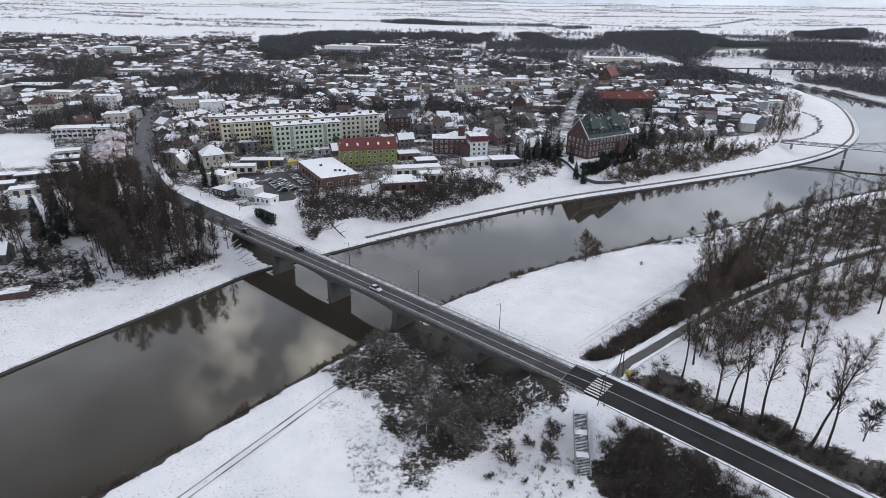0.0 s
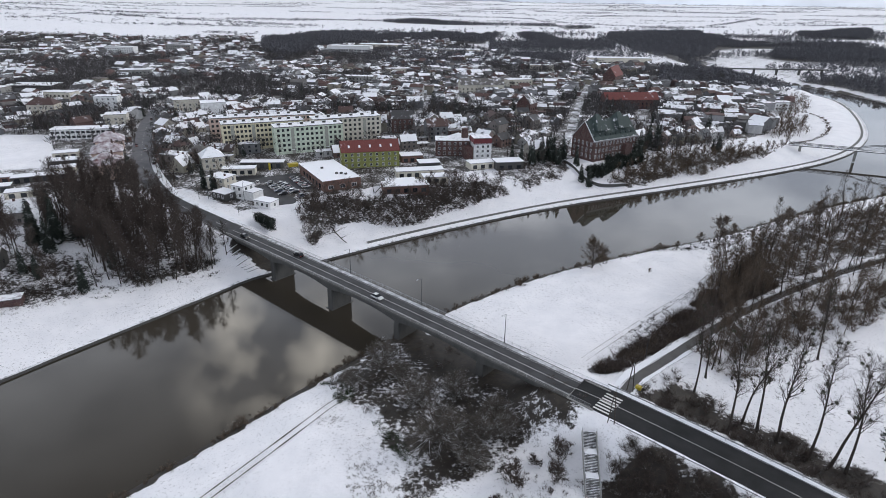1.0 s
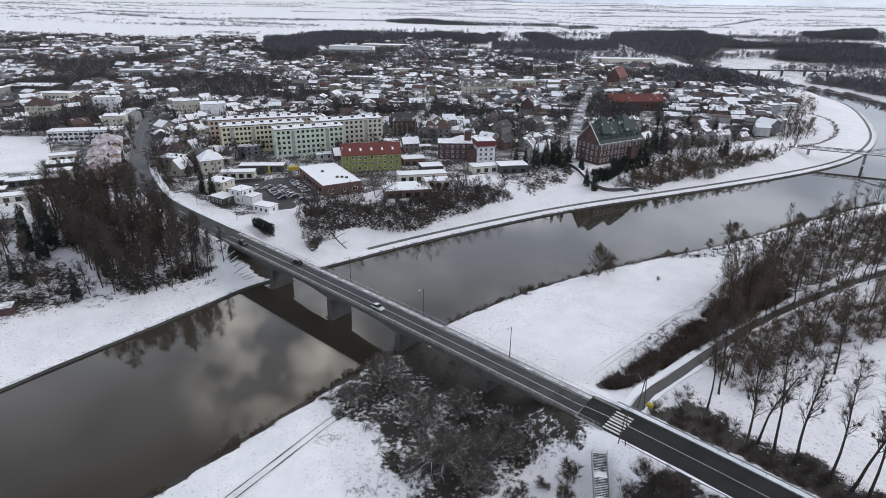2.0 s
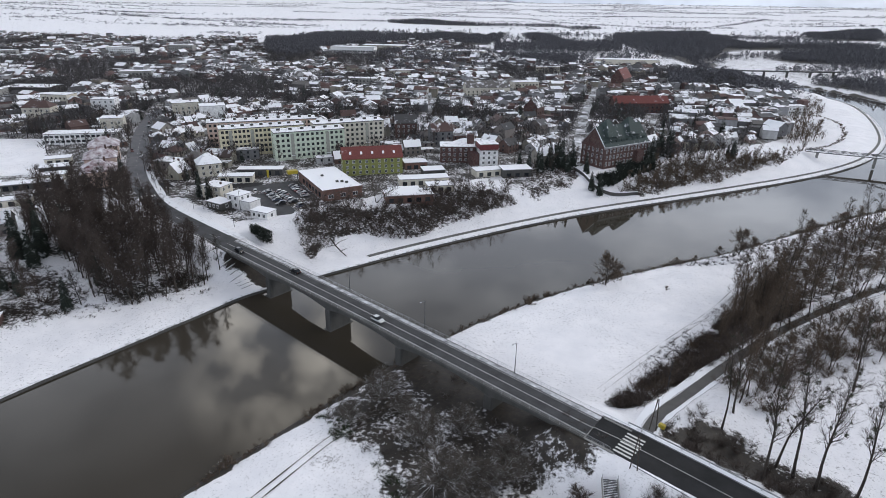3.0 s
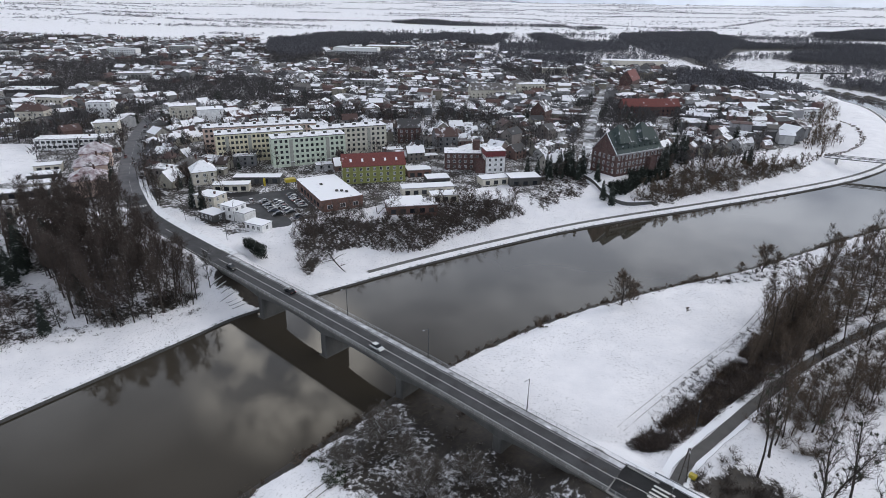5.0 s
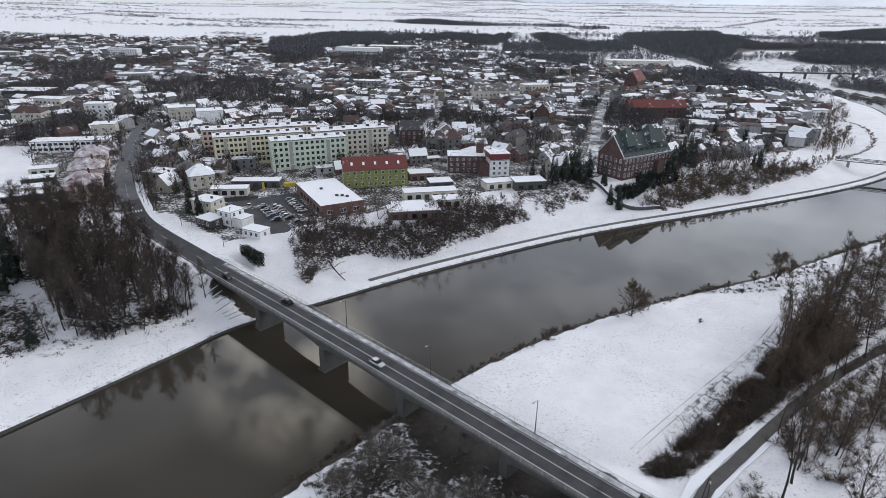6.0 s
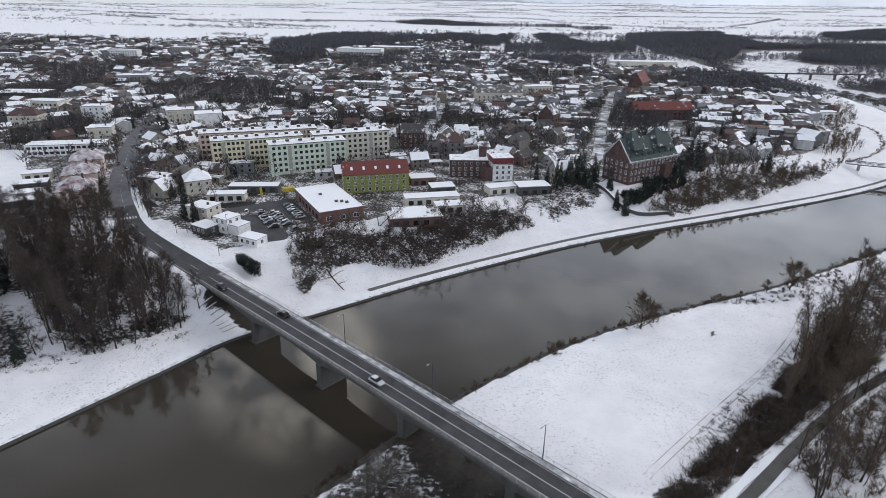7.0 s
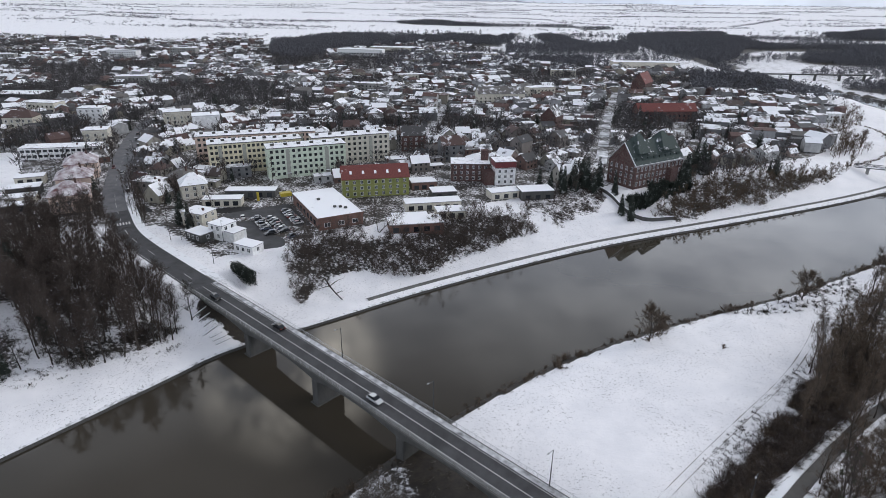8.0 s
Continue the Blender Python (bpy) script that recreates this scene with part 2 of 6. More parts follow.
# ---- building blocks ----
def empty(name, x=0, y=0, z=0, rz=0):
    ob = new(name)
    ob.empty_display_size = 0.5
    ob.matrix_basis = pose(x, y, z, 0, 0, rz)
    return ob


def mesh_of(name, bm, material):
    me = bpy.data.meshes.new(name)
    bm.to_mesh(me)
    bm.free()
    me.materials.append(material)
    return me


def part(name, bm, material, parent, label=""):
    ob = new(name, bm if isinstance(bm, bpy.types.Mesh) else mesh_of(name, bm, material))
    ob.parent = parent
    return tagged(ob, label)


def raw(name, V, F, material, parent=None, smooth=False):
    me = bpy.data.meshes.new(name)
    me.from_pydata(V, [], F)
    me.materials.append(material)
    if smooth:
        me.shade_smooth()
    ob = new(name, me)
    ob.parent = parent
    return ob


def add_box(bm, x0, x1, y0, y1, z0, z1, m=None):
    vs = [bm.verts.new((x, y, z)) for z in (z0, z1) for x, y in ((x0, y0), (x1, y0), (x1, y1), (x0, y1))]
    for f in ((3, 2, 1, 0), (4, 5, 6, 7), (0, 1, 5, 4), (1, 2, 6, 5), (2, 3, 7, 6), (3, 0, 4, 7)):
        bm.faces.new([vs[i] for i in f])
    if m is not None:
        for v in vs:
            v.co = m @ v.co
    return vs


def box(x0, x1, y0, y1, z0, z1, bevel=0.0):
    bm = bmesh.new()
    add_box(bm, x0, x1, y0, y1, z0, z1)
    if bevel:
        bmesh.ops.bevel(bm, geom=bm.edges[:], offset=bevel, segments=1, affect="EDGES")
    return bm


def rod(bm, a, b, r, sides=5):
    """A straight bar between two points."""
    a, b = Vector(a), Vector(b)
    d = (b - a).normalized()
    s = d.cross(Vector((0, 0, 1)) if abs(d.z) < 0.9 else Vector((1, 0, 0))).normalized()
    u = s.cross(d)
    rings = []
    for p in (a, b):
        rings.append([bm.verts.new(p + (s * math.cos(k * math.tau / sides) + u * math.sin(k * math.tau / sides)) * r) for k in range(sides)])
    for k in range(sides):
        bm.faces.new((rings[0][k], rings[0][(k + 1) % sides], rings[1][(k + 1) % sides], rings[1][k]))
    bm.faces.new(rings[0][::-1])
    bm.faces.new(rings[1])


def smooth01(a, b, x):
    t = np.clip((x - a) / (b - a), 0, 1)
    return t * t * (3 - 2 * t)


# ---- plan of the place ----
LEFT_BANK = [(-200, -40), (-150, 65), (-113, 124), (-92, 152), (-77, 172), (-66, 188), (-44, 203), (-20, 222), (14, 245), (60, 273), (124, 302), (212, 346), (258, 378), (290, 410), (318, 445), (345, 490), (371, 540), (391, 585), (404, 625), (406, 660), (399, 700), (397, 743), (388, 785), (385, 840), (391, 900), (380, 990)]
RIGHT_BANK = [(-140, -40), (-100, 40), (-68, 85), (-56, 100), (-43, 117), (-31, 132), (-14, 152), (-1, 166), (24, 187), (46, 201), (71, 214), (108, 231), (143, 252), (190, 280), (260, 312), (330, 350), (395, 420), (432, 490), (448, 550), (450, 610), (451, 653), (444, 713), (432, 759), (420, 790), (418, 825), (419, 872), (411, 930), (400, 990)]


def rounded(line, times=2):
    """A polyline with its corners cut."""
    for _ in range(times):
        out = [line[0]]
        for a, b in zip(line, line[1:]):
            out.append(tuple(a[k] * 0.75 + b[k] * 0.25 for k in range(len(a))))
            out.append(tuple(a[k] * 0.25 + b[k] * 0.75 for k in range(len(a))))
        out.append(line[-1])
        line = out
    return line


LEFT_BANK, RIGHT_BANK = rounded(LEFT_BANK), rounded(RIGHT_BANK)
AXIS_U, AXIS_N = Vector((0.7616, -0.6480)), Vector((0.6480, 0.7616))
N_MID, N_LO, N_HI = 107.1, -4.48, 4.18
S_FAR, S_NEAR = -196.7, -51.6


def axis(s, n=0.0):
    p = AXIS_U * s + AXIS_N * (N_MID + n)
    return p.x, p.y


def deck_z(s):
    t = (s - S_FAR) / (S_NEAR - S_FAR)
    return 9.35 - 0.25 * t + 2.1 * t * (1 - t)


ROAD_FAR = [(-240, 560, 9.0), (-232, 499, 9.0), (-222, 446, 9.0), (-195, 375, 9.0), (-172, 325, 9.0), (-155, 292, 9.05), (-142, 272, 9.1), (-128, 251.5, 9.1), (-113.4, 237.3, 9.2), (-96.0, 222.3, 9.3), (*axis(S_FAR), 9.35)]
ROAD_NEAR = [(*axis(S_NEAR), 9.1), (*axis(-43.4, 0.6), 8.95), (58.6, 90.8, 8.5), (73.2, 76.8, 8.1), (95.1, 56.0, 7.4), (131.4, 21.3, 6.2), (181, -26, 4.8)]
TRACK = [(39.9, 112.9, 8.75), (45.3, 121.1, 7.6), (55, 129.8, 6.6), (74, 147.0, 5.4), (93, 162.4, 5.0), (121, 180.2, 5.0), (143, 192.5, 5.0), (170, 206, 5.0), (260, 238, 5.0), (420, 262, 5.0)]


def near_line(X, Y, line):
    """Distance to a polyline, and its height at the nearest place."""
    best = np.full(X.shape, 1e9)
    zz = np.zeros(X.shape)
    for a, b in zip(line, line[1:]):
        dx, dy = b[0] - a[0], b[1] - a[1]
        t = np.clip(((X - a[0]) * dx + (Y - a[1]) * dy) / (dx * dx + dy * dy), 0, 1)
        d = np.hypot(X - a[0] - t * dx, Y - a[1] - t * dy)
        w = d < best
        best = np.where(w, d, best)
        if len(a) > 2:
            zz = np.where(w, a[2] + t * (b[2] - a[2]), zz)
    return best, zz


def inside(X, Y, poly):
    r = np.zeros(X.shape, bool)
    for (ax, ay), (bx, by) in zip(poly, poly[1:] + poly[:1]):
        if ay == by:
            continue
        c = (ay > Y) != (by > Y)
        r ^= c & (X < ax + (Y - ay) * (bx - ax) / (by - ay))
    return r


RIVER = LEFT_BANK + RIGHT_BANK[::-1]


def terrain(X, Y):
    X, Y = np.asarray(X, float), np.asarray(Y, float)
    dl, dr = near_line(X, Y, LEFT_BANK)[0], near_line(X, Y, RIGHT_BANK)[0]
    wet = inside(X, Y, RIVER)
    east = np.interp(dl, [0, 1.2, 2.5, 9, 14, 30, 36], [-0.3, 0.9, 1.1, 1.4, 2.2, 8.4, 9.0])
    west = np.interp(dl, [0, 1.2, 3, 20, 45, 90], [-0.3, 0.9, 1.3, 3.0, 6.5, 9.0])
    side = smooth01(-10, 10, (X - axis(0)[0]) * AXIS_N.x + (Y - axis(0)[1]) * AXIS_N.y)
    zl = west + (east - west) * side
    cap = 9.0 - 6.2 * smooth01(190, 260, X) * (1 - smooth01(500, 640, Y - 0.3 * X + 90))
    zl = np.minimum(zl, cap)
    zr = np.interp(dr, [0, 3, 8, 40], [-0.3, 1.2, 2.0, 2.7])
    z = np.where(dl < dr, zl, zr)
    z = np.where(wet, -np.minimum(1.6, 0.3 + 0.4 * np.minimum(dl, dr)), z)
    for line, hw, slope in ((ROAD_FAR, 7.0, 1.45), (ROAD_NEAR, 6.6, 1.7), (TRACK, 2.6, 2.2)):
        d, h = near_line(X, Y, line)
        bank = h - 0.10 - np.maximum(0, d - hw) / slope
        z = np.where(wet, z, np.maximum(z, bank))
        z = np.where((d < hw) & (~wet), h - 0.10, z)
    r = np.hypot(X, Y)
    z = z + 76 * smooth01(2300, 5200, r) * 1.12
    return z


def ground_z(x, y):
    return float(terrain(np.array([x]), np.array([y]))[0])


# ---- ground, river, roads ----
WOOD_LEFT = [(-80, 189), (-88, 181), (-99, 172.5), (-110, 175), (-118, 183), (-128, 193), (-140, 199), (-152, 206), (-158, 222), (-156, 244), (-138, 239), (-122, 228), (-108, 218), (-98, 209)]
BIG_BUSH = [(-32, 128), (-25, 117), (-19, 114), (-14, 106), (-8, 97), (-7, 89), (-10, 84), (-2, 83), (4, 91), (14, 99), (21, 102), (30, 107), (33, 113), (8, 136), (-2, 147), (-10, 152), (-17, 143)]
BRUSH_NEAR = [(33, 97), (38, 100), (60, 80), (86, 57), (76, 44), (52, 62), (32, 84)]
DIKE_WOOD = [(84, 172), (98, 170), (120, 187), (150, 203), (180, 214), (262, 244), (300, 254), (300, 318), (262, 300), (196, 268), (150, 243), (118, 216), (96, 192)]
TRACK_BRUSH = [(38, 129), (42, 125), (55, 135), (70, 147.5), (87, 161), (101, 171), (111, 180), (114, 206), (101, 191), (84, 174), (70, 160), (52, 144)]
TRACK_BRUSH_FAR = [(62, 134), (70, 132), (80, 141), (96, 158), (130, 183), (175, 203), (174, 209), (128, 187), (88, 161)]


TRACK_SIDE = [(78, 143), (81, 150), (106, 167), (134, 183), (123, 168), (99, 150), (84, 138)]
BANK_WEEDS = [(-113, 177), (-104, 169), (-118, 161), (-136, 149), (-165, 146), (-162, 190), (-130, 192)]
GROVES = [(-300, 940), (-370, 1260), (-340, 1600), (-50, 1790), (120, 1810), (400, 1700), (600, 2090), (900, 2110), (1650, 2260), (1400, 1560), (1000, 1360), (760, 1010), (560, 640), (480, 640), (440, 860), (330, 880), (170, 850), (100, 930)]
ROAD_BRUSH = [(43, 115), (49, 107), (58, 100), (72, 88), (86, 76), (120, 51), (126, 60), (92, 93), (80, 103), (70, 112), (63, 121), (57, 127), (50, 121)]
CONVENT_SLOPE = [(84, 301), (94, 313), (115, 336), (142, 350), (190, 366), (205, 374), (198, 362), (162, 338), (143, 324), (121, 315), (106, 305), (94, 300)]
GARDENS = [(26, 286), (38, 282), (58, 296), (66, 312), (66, 326), (44, 326), (26, 300)]
BELT = [(-52, 212), (-43, 228), (-26, 235), (-20, 233), (-2, 249), (19, 267), (30, 275), (27, 283), (10, 286), (-8, 274), (-20, 258), (-31, 252), (-46, 254), (-60, 246), (-62, 226)]
FOREST_A = [(-388, 1286), (-347, 1391), (-299, 1607), (-222, 1573), (-143, 1486), (-50, 1518), (-39, 1609), (85, 1510), (135, 1809), (172, 1902), (97, 1380), (62, 1299), (-8, 1334), (-45, 1361), (-120, 1253), (-181, 1206), (-235, 1107), (-207, 934), (-216, 803), (-247, 812)]
FOREST_B = [(482, 1906), (840, 2129), (747, 1701), (734, 1516), (832, 1500), (1021, 1509), (910, 1340), (741, 1398), (589, 1362), (377, 921), (363, 1026), (350, 1134), (376, 1455)]
FOREST_C = [(194, 1832), (229, 1674), (249, 1440), (260, 1280), (256, 1220), (210, 1210), (177, 1328), (185, 1740)]
FOREST_D = [(650, 1246), (787, 1313), (882, 1304), (1100, 1400), (1000, 1150), (800, 1010), (695, 1020), (625, 1036), (573, 1088)]
FOREST_E = [(1175, 2129), (1656, 2454), (1222, 1804), (1053, 1865)]
FOREST_F = [(475, 812), (521, 767), (600, 780), (640, 700), (540, 600), (480, 600), (462, 657), (458, 720), (440, 769)]
FOREST_G = [(272, 811), (353, 822), (372, 693), (352, 612), (320, 646), (269, 661), (235, 678)]
FOREST_H = [(76, 957), (137, 993), (191, 982), (168, 854), (122, 876), (73, 916)]
FOREST_J = [(282, 805), (355, 816), (332, 703), (352, 636), (316, 589), (280, 627), (224, 644)]
FOREST_K = [(84, 1271), (359, 1411), (321, 1104), (188, 1077), (73, 1100)]
FOREST_L = [(-143, 947), (-46, 1098), (87, 1034), (167, 869), (134, 764), (-68, 705), (-118, 785)]
FOREST_I = [(-259, 2469), (-161, 2689), (128, 2290), (531, 2365), (540, 2300), (128, 2240), (-142, 2340), (-255, 2427)]
SNOW_LOT = [(-300, 365), (-249, 366), (-202, 294), (-222, 286), (-290, 300)]
SNOW_LOT_2 = [(-215, 262), (-182, 254), (-164, 222), (-178, 214), (-215, 232)]
TOWN = [(-1000, 1360), (-792, 1320), (-592, 1250), (-448, 1400), (-290, 960), (-180, 1160), (-20, 1400), (60, 1100), (110, 930), (170, 850), (289, 862), (334, 720), (318, 560), (275, 520), (235, 430), (160, 350), (90, 330), (10, 292), (-50, 240), (-75, 222), (-120, 260), (-230, 245), (-420, 200), (-800, 300), (-1000, 700)]


def outside_town(X, Y):
    return ~inside(X, Y, TOWN)


def shore(X, Y):
    """Distances to the two banks, and on which side of the bridge a place lies."""
    dl, dr = near_line(X, Y, LEFT_BANK)[0], near_line(X, Y, RIGHT_BANK)[0]
    return dl, dr, (X * AXIS_N.x + Y * AXIS_N.y) - N_MID


def soft_in(X, Y, poly, width=3.5):
    """1 inside a polygon, 0 outside, with an uneven margin."""
    d = near_line(X, Y, poly + poly[:1])[0]
    d = np.where(inside(X, Y, poly), d, -d)
    wob = 3.0 * np.sin(X * 0.31 + 1.3 * np.sin(Y * 0.23)) * np.sin(Y * 0.27 + 1.1 * np.sin(X * 0.19))
    return smooth01(-width, width, d + wob)


def bare_cover(X, Y):
    """How much of the ground shows through the snow, 0 to 1."""
    dl, dr, n = shore(X, Y)
    c = np.zeros(X.shape)
    for poly, v in ((WOOD_LEFT, 0.50), (ROAD_BRUSH, 0.72), (BANK_WEEDS, 0.47), (TRACK_SIDE, 0.42), (BIG_BUSH, 0.57), (BRUSH_NEAR, 0.86), (DIKE_WOOD, 0.52), (TRACK_BRUSH, 0.72), (TRACK_BRUSH_FAR, 0.50)):
        c = np.maximum(c, v * soft_in(X, Y, poly, 6.0 if poly is BIG_BUSH or poly is BRUSH_NEAR else 3.5))
    left = dl < dr
    c = np.where(left & (dl > 46) & (~outside_town(X, Y)) & (n > 0), np.maximum(c, 0.54), c)
    c = np.where(left & (dl > 46) & (n <= 0) & (X < -60) & (~outside_town(X, Y)), np.maximum(c, 0.50), c)
    for poly, v in ((CONVENT_SLOPE, 0.52), (BELT, 0.54), (GARDENS, 0.47)):
        c = np.maximum(c, v * soft_in(X, Y, poly))
    c = np.maximum(c, 0.38 * inside(X, Y, GROVES))
    for poly, v in ((FOREST_A, 0.9), (FOREST_B, 0.9), (FOREST_C, 0.9), (FOREST_D, 0.9), (FOREST_E, 0.9), (FOREST_F, 0.7), (FOREST_G, 0.6), (FOREST_H, 0.7), (FOREST_I, 0.8), (FOREST_J, 0.55), (FOREST_K, 0.5), (FOREST_L, 0.5)):
        c = np.maximum(c, v * soft_in(X, Y, poly, 20))
    for poly in (SNOW_LOT, SNOW_LOT_2):
        c = np.where(inside(X, Y, poly), 0.0, c)
    c = np.where((~left) & (dr < 3.2), 0.95, c)
    c = np.where(left & (dl < 0.8), 0.6, c)
    # Far end: the dark bare patch also stands in for the deck's shade.
    for s0, s1, v in ((S_FAR + 2, -170, 0.9), (-118, S_NEAR + 2, 0.95)):
        c = np.maximum(c, v * soft_in(X, Y, [axis(s0, -5.5 if s0 < -150 else -5), axis(s1, -6 if s0 < -150 else -8), axis(s1, 5), axis(s0, 7)], 2.0))
    return c


def far_axis(lo, hi, step, ends, reach, grow=1.22):
    a = list(np.arange(lo, hi + step / 2, step))
    s = step
    while a[-1] < ends[1]:
        s *= grow
        a.append(min(a[-1] + min(s, 5.5 if a[-1] < reach else 75), ends[1]))
    s = step
    while a[0] > ends[0]:
        s *= grow
        a.insert(0, max(a[0] - min(s, 75), ends[0]))
    return np.array(a)


gx, gy = far_axis(-240, 300, 1.8, (-4900, 4900), 480), far_axis(40, 420, 1.8, (-1500, 4950), 960)
GX, GY = np.meshgrid(gx, gy)
GZ = terrain(GX, GY)
rough = np.array([noise.noise(Vector((x * 0.06, y * 0.06, 0.3))) for x, y in zip(GX.ravel(), GY.ravel())]).reshape(GX.shape)
dl_, dr_, n_ = shore(GX, GY)
calm = smooth01(2, 10, np.minimum(dl_, dr_))
for line_, hw_ in ((ROAD_FAR, 9), (ROAD_NEAR, 8.5), (TRACK, 4)):
    calm = calm * smooth01(hw_, hw_ + 6, near_line(GX, GY, line_)[0])
GZ = GZ + rough * 0.35 * calm * (np.hypot(GX, GY) < 2000)
nx, ny = len(gx), len(gy)
ground_me = bpy.data.meshes.new("ground")
idx = np.arange(nx * ny).reshape(ny, nx)
quads = np.stack([idx[:-1, :-1], idx[:-1, 1:], idx[1:, 1:], idx[1:, :-1]], -1).reshape(-1, 4)
ground_me.from_pydata(np.stack([GX, GY, GZ], -1).reshape(-1, 3).tolist(), [], quads.tolist())
ground_me.shade_smooth()
att = ground_me.attributes.new("bare", "FLOAT", "POINT")
att.data.foreach_set("value", bare_cover(GX, GY).ravel().astype(np.float32))
ground_me.materials.append(GROUND)
ground = tagged(new("ground", ground_me), "snow-covered river plain with brown grass showing through", "ground", kind="structure")

water_bm = bmesh.new()
water_bm.faces.new([water_bm.verts.new(p) for p in ((-320, -120, 0), (620, -120, 0), (620, 1000, 0), (-320, 1000, 0))])
water = tagged(new("water", mesh_of("water", water_bm, WATER)), "calm dark grey-brown river reflecting clouds", "river", kind="structure")


def resample(line, step):
    out = []
    for a, b in zip(line, line[1:]):
        n = max(1, int(math.dist(a[:2], b[:2]) / step))
        for i in range(n):
            t = i / n
            out.append(tuple(a[k] + (b[k] - a[k]) * t for k in range(len(a))))
    out.append(tuple(line[-1]))
    return out


def ribbon(line, n0, n1, lift, thick=0.0, dashes=None, wobble=0.0):
    """A strip along a line of (x, y, z), between two offsets to its right-hand side; dashes: (on, off) in metres."""
    bm = bmesh.new()
    pts = [Vector(p) for p in line]
    run, prev = 0.0, None
    for i, p in enumerate(pts):
        q, o = pts[min(i + 1, len(pts) - 1)], pts[max(i - 1, 0)]
        d = (q - o).to_2d().normalized()
        s = Vector((d.y, -d.x, 0))
        w = wobble * noise.noise(p * 0.2)
        ring = [p + s * (n0 - w) + Vector((0, 0, lift)), p + s * (n1 + w) + Vector((0, 0, lift))]
        if thick:
            ring = [ring[0] - Vector((0, 0, thick)), *ring, ring[1] - Vector((0, 0, thick))]
        if prev:
            run += (p - pts[i - 1]).length
            if not dashes or run % (dashes[0] + dashes[1]) < dashes[0]:
                a = [bm.verts.new(v) for v in prev]
                b = [bm.verts.new(v) for v in ring]
                for k in range(len(a) - 1):
                    bm.faces.new((a[k], a[k + 1], b[k + 1], b[k]))
                if thick:
                    bm.faces.new((a[0], a[3], b[3], b[0]))
        prev = ring
    bmesh.ops.remove_doubles(bm, verts=bm.verts, dist=0.002)
    bmesh.ops.recalc_face_normals(bm, faces=bm.faces)
    return bm


DECK = [(*axis(s), deck_z(s)) for s in np.arange(S_FAR, S_NEAR + 0.01, 2.5)]
FAR_LINE = resample(rounded(ROAD_FAR), 3)
NEAR_LINE = resample(rounded(ROAD_NEAR), 2)
TRACK_LINE = resample(rounded(TRACK), 3)
road = tagged(empty("road"), "grey asphalt street running from the bridge into town", "road", kind="structure")
JUNCTION = min(range(len(FAR_LINE)), key=lambda j: math.dist(FAR_LINE[j][:2], (-143, 275)))
part("carriageway", ribbon(FAR_LINE[:JUNCTION + 1], -5.2, 5.2, 0.02, 0.15), ASPHALT_STREET, road)
part("approach", ribbon(FAR_LINE[JUNCTION:], -4.0, 3.9, 0.02, 0.15), ASPHALT_PALE, road, "dark wet asphalt approach to the bridge")
part("edge_line", ribbon(FAR_LINE[JUNCTION + 6:], 3.3, 3.42, 0.026), PAINT, road)
part("centre_line", ribbon(FAR_LINE, -0.07, 0.07, 0.026, dashes=(3, 6)), PAINT, road)
road2 = tagged(empty("road"), "dark asphalt road climbing the embankment to the bridge", "road", kind="structure")
part("carriageway", ribbon(NEAR_LINE, -4.5, 4.5, 0.02, 0.15), ASPHALT, road2)
part("centre_line", ribbon(NEAR_LINE, -0.06, 0.06, 0.026), PAINT, road2)
track = tagged(empty("track"), "narrow dike road with wet dark asphalt between snowy verges", "road", kind="structure")
part("surface", ribbon(TRACK_LINE, -1.25, 1.25, 0.03, 0.12, wobble=0.2), plain("wet_track", (0.052, 0.047, 0.043), 0.6, var=0.35, scale=0.4), track)

# the paved edge and the promenade of the town's bank
REVET = snowy("stone_edging", (0.05, 0.048, 0.046), 0.72, 0.7, soft=0.12, edge=0.8)
LEFT_LINE = [(x, y, 0.0) for x, y in resample(LEFT_BANK[4:], 4)]
edge = tagged(empty("bank_edging"), "dark stone edging along the town's bank", "embankment", kind="structure")
bm_ = bmesh.new()
prev_ = None
for i_, p_ in enumerate(LEFT_LINE):
    a_, b_ = Vector(LEFT_LINE[max(i_ - 1, 0)]), Vector(LEFT_LINE[min(i_ + 1, len(LEFT_LINE) - 1)])
    d_ = (b_ - a_).normalized()
    s_ = Vector((-d_.y, d_.x, 0))
    j_ = 0.12 * noise.noise(Vector(p_) * 0.35)
    ring_ = [bm_.verts.new(Vector(p_) + s_ * (n + j_) + Vector((0, 0, z))) for n, z in ((-0.25, -0.5), (0.0, 0.4 + j_), (0.18, 0.74 + j_), (0.75, 0.86), (1.25, 0.8))]
    if prev_:
        for k in range(4):
            bm_.faces.new((prev_[k], prev_[k + 1], ring_[k + 1], ring_[k]))
    prev_ = ring_
bmesh.ops.recalc_face_normals(bm_, faces=bm_.faces)
part("edging_stones", bm_, REVET, edge)
PATH_LINE = [(x, y, 1.32) for x, y, _ in LEFT_LINE if x > -31 and y < 640]
prom = tagged(empty("promenade"), "grey paved promenade between strips of snow by the river", "path", kind="structure")
part("paving", ribbon(PATH_LINE, -5.0, -3.4, 0.06, 0.25), concrete_material("grey_paving", 0.15), prom)
for n0, n1 in ((-3.3, -1.3), (1.3, 2.3)):
    part("verge", ribbon(TRACK_LINE, n0, n1, 0.05, 0.14, wobble=0.5), SNOW_SLAB, track, "snowy verge")
TYRE = [(-62, 62, 2.4), (-45, 88, 2.5), (-32, 108, 2.5), (-25, 119, 2.5), (-18, 124, 2.5), (-8, 130, 2.5)]
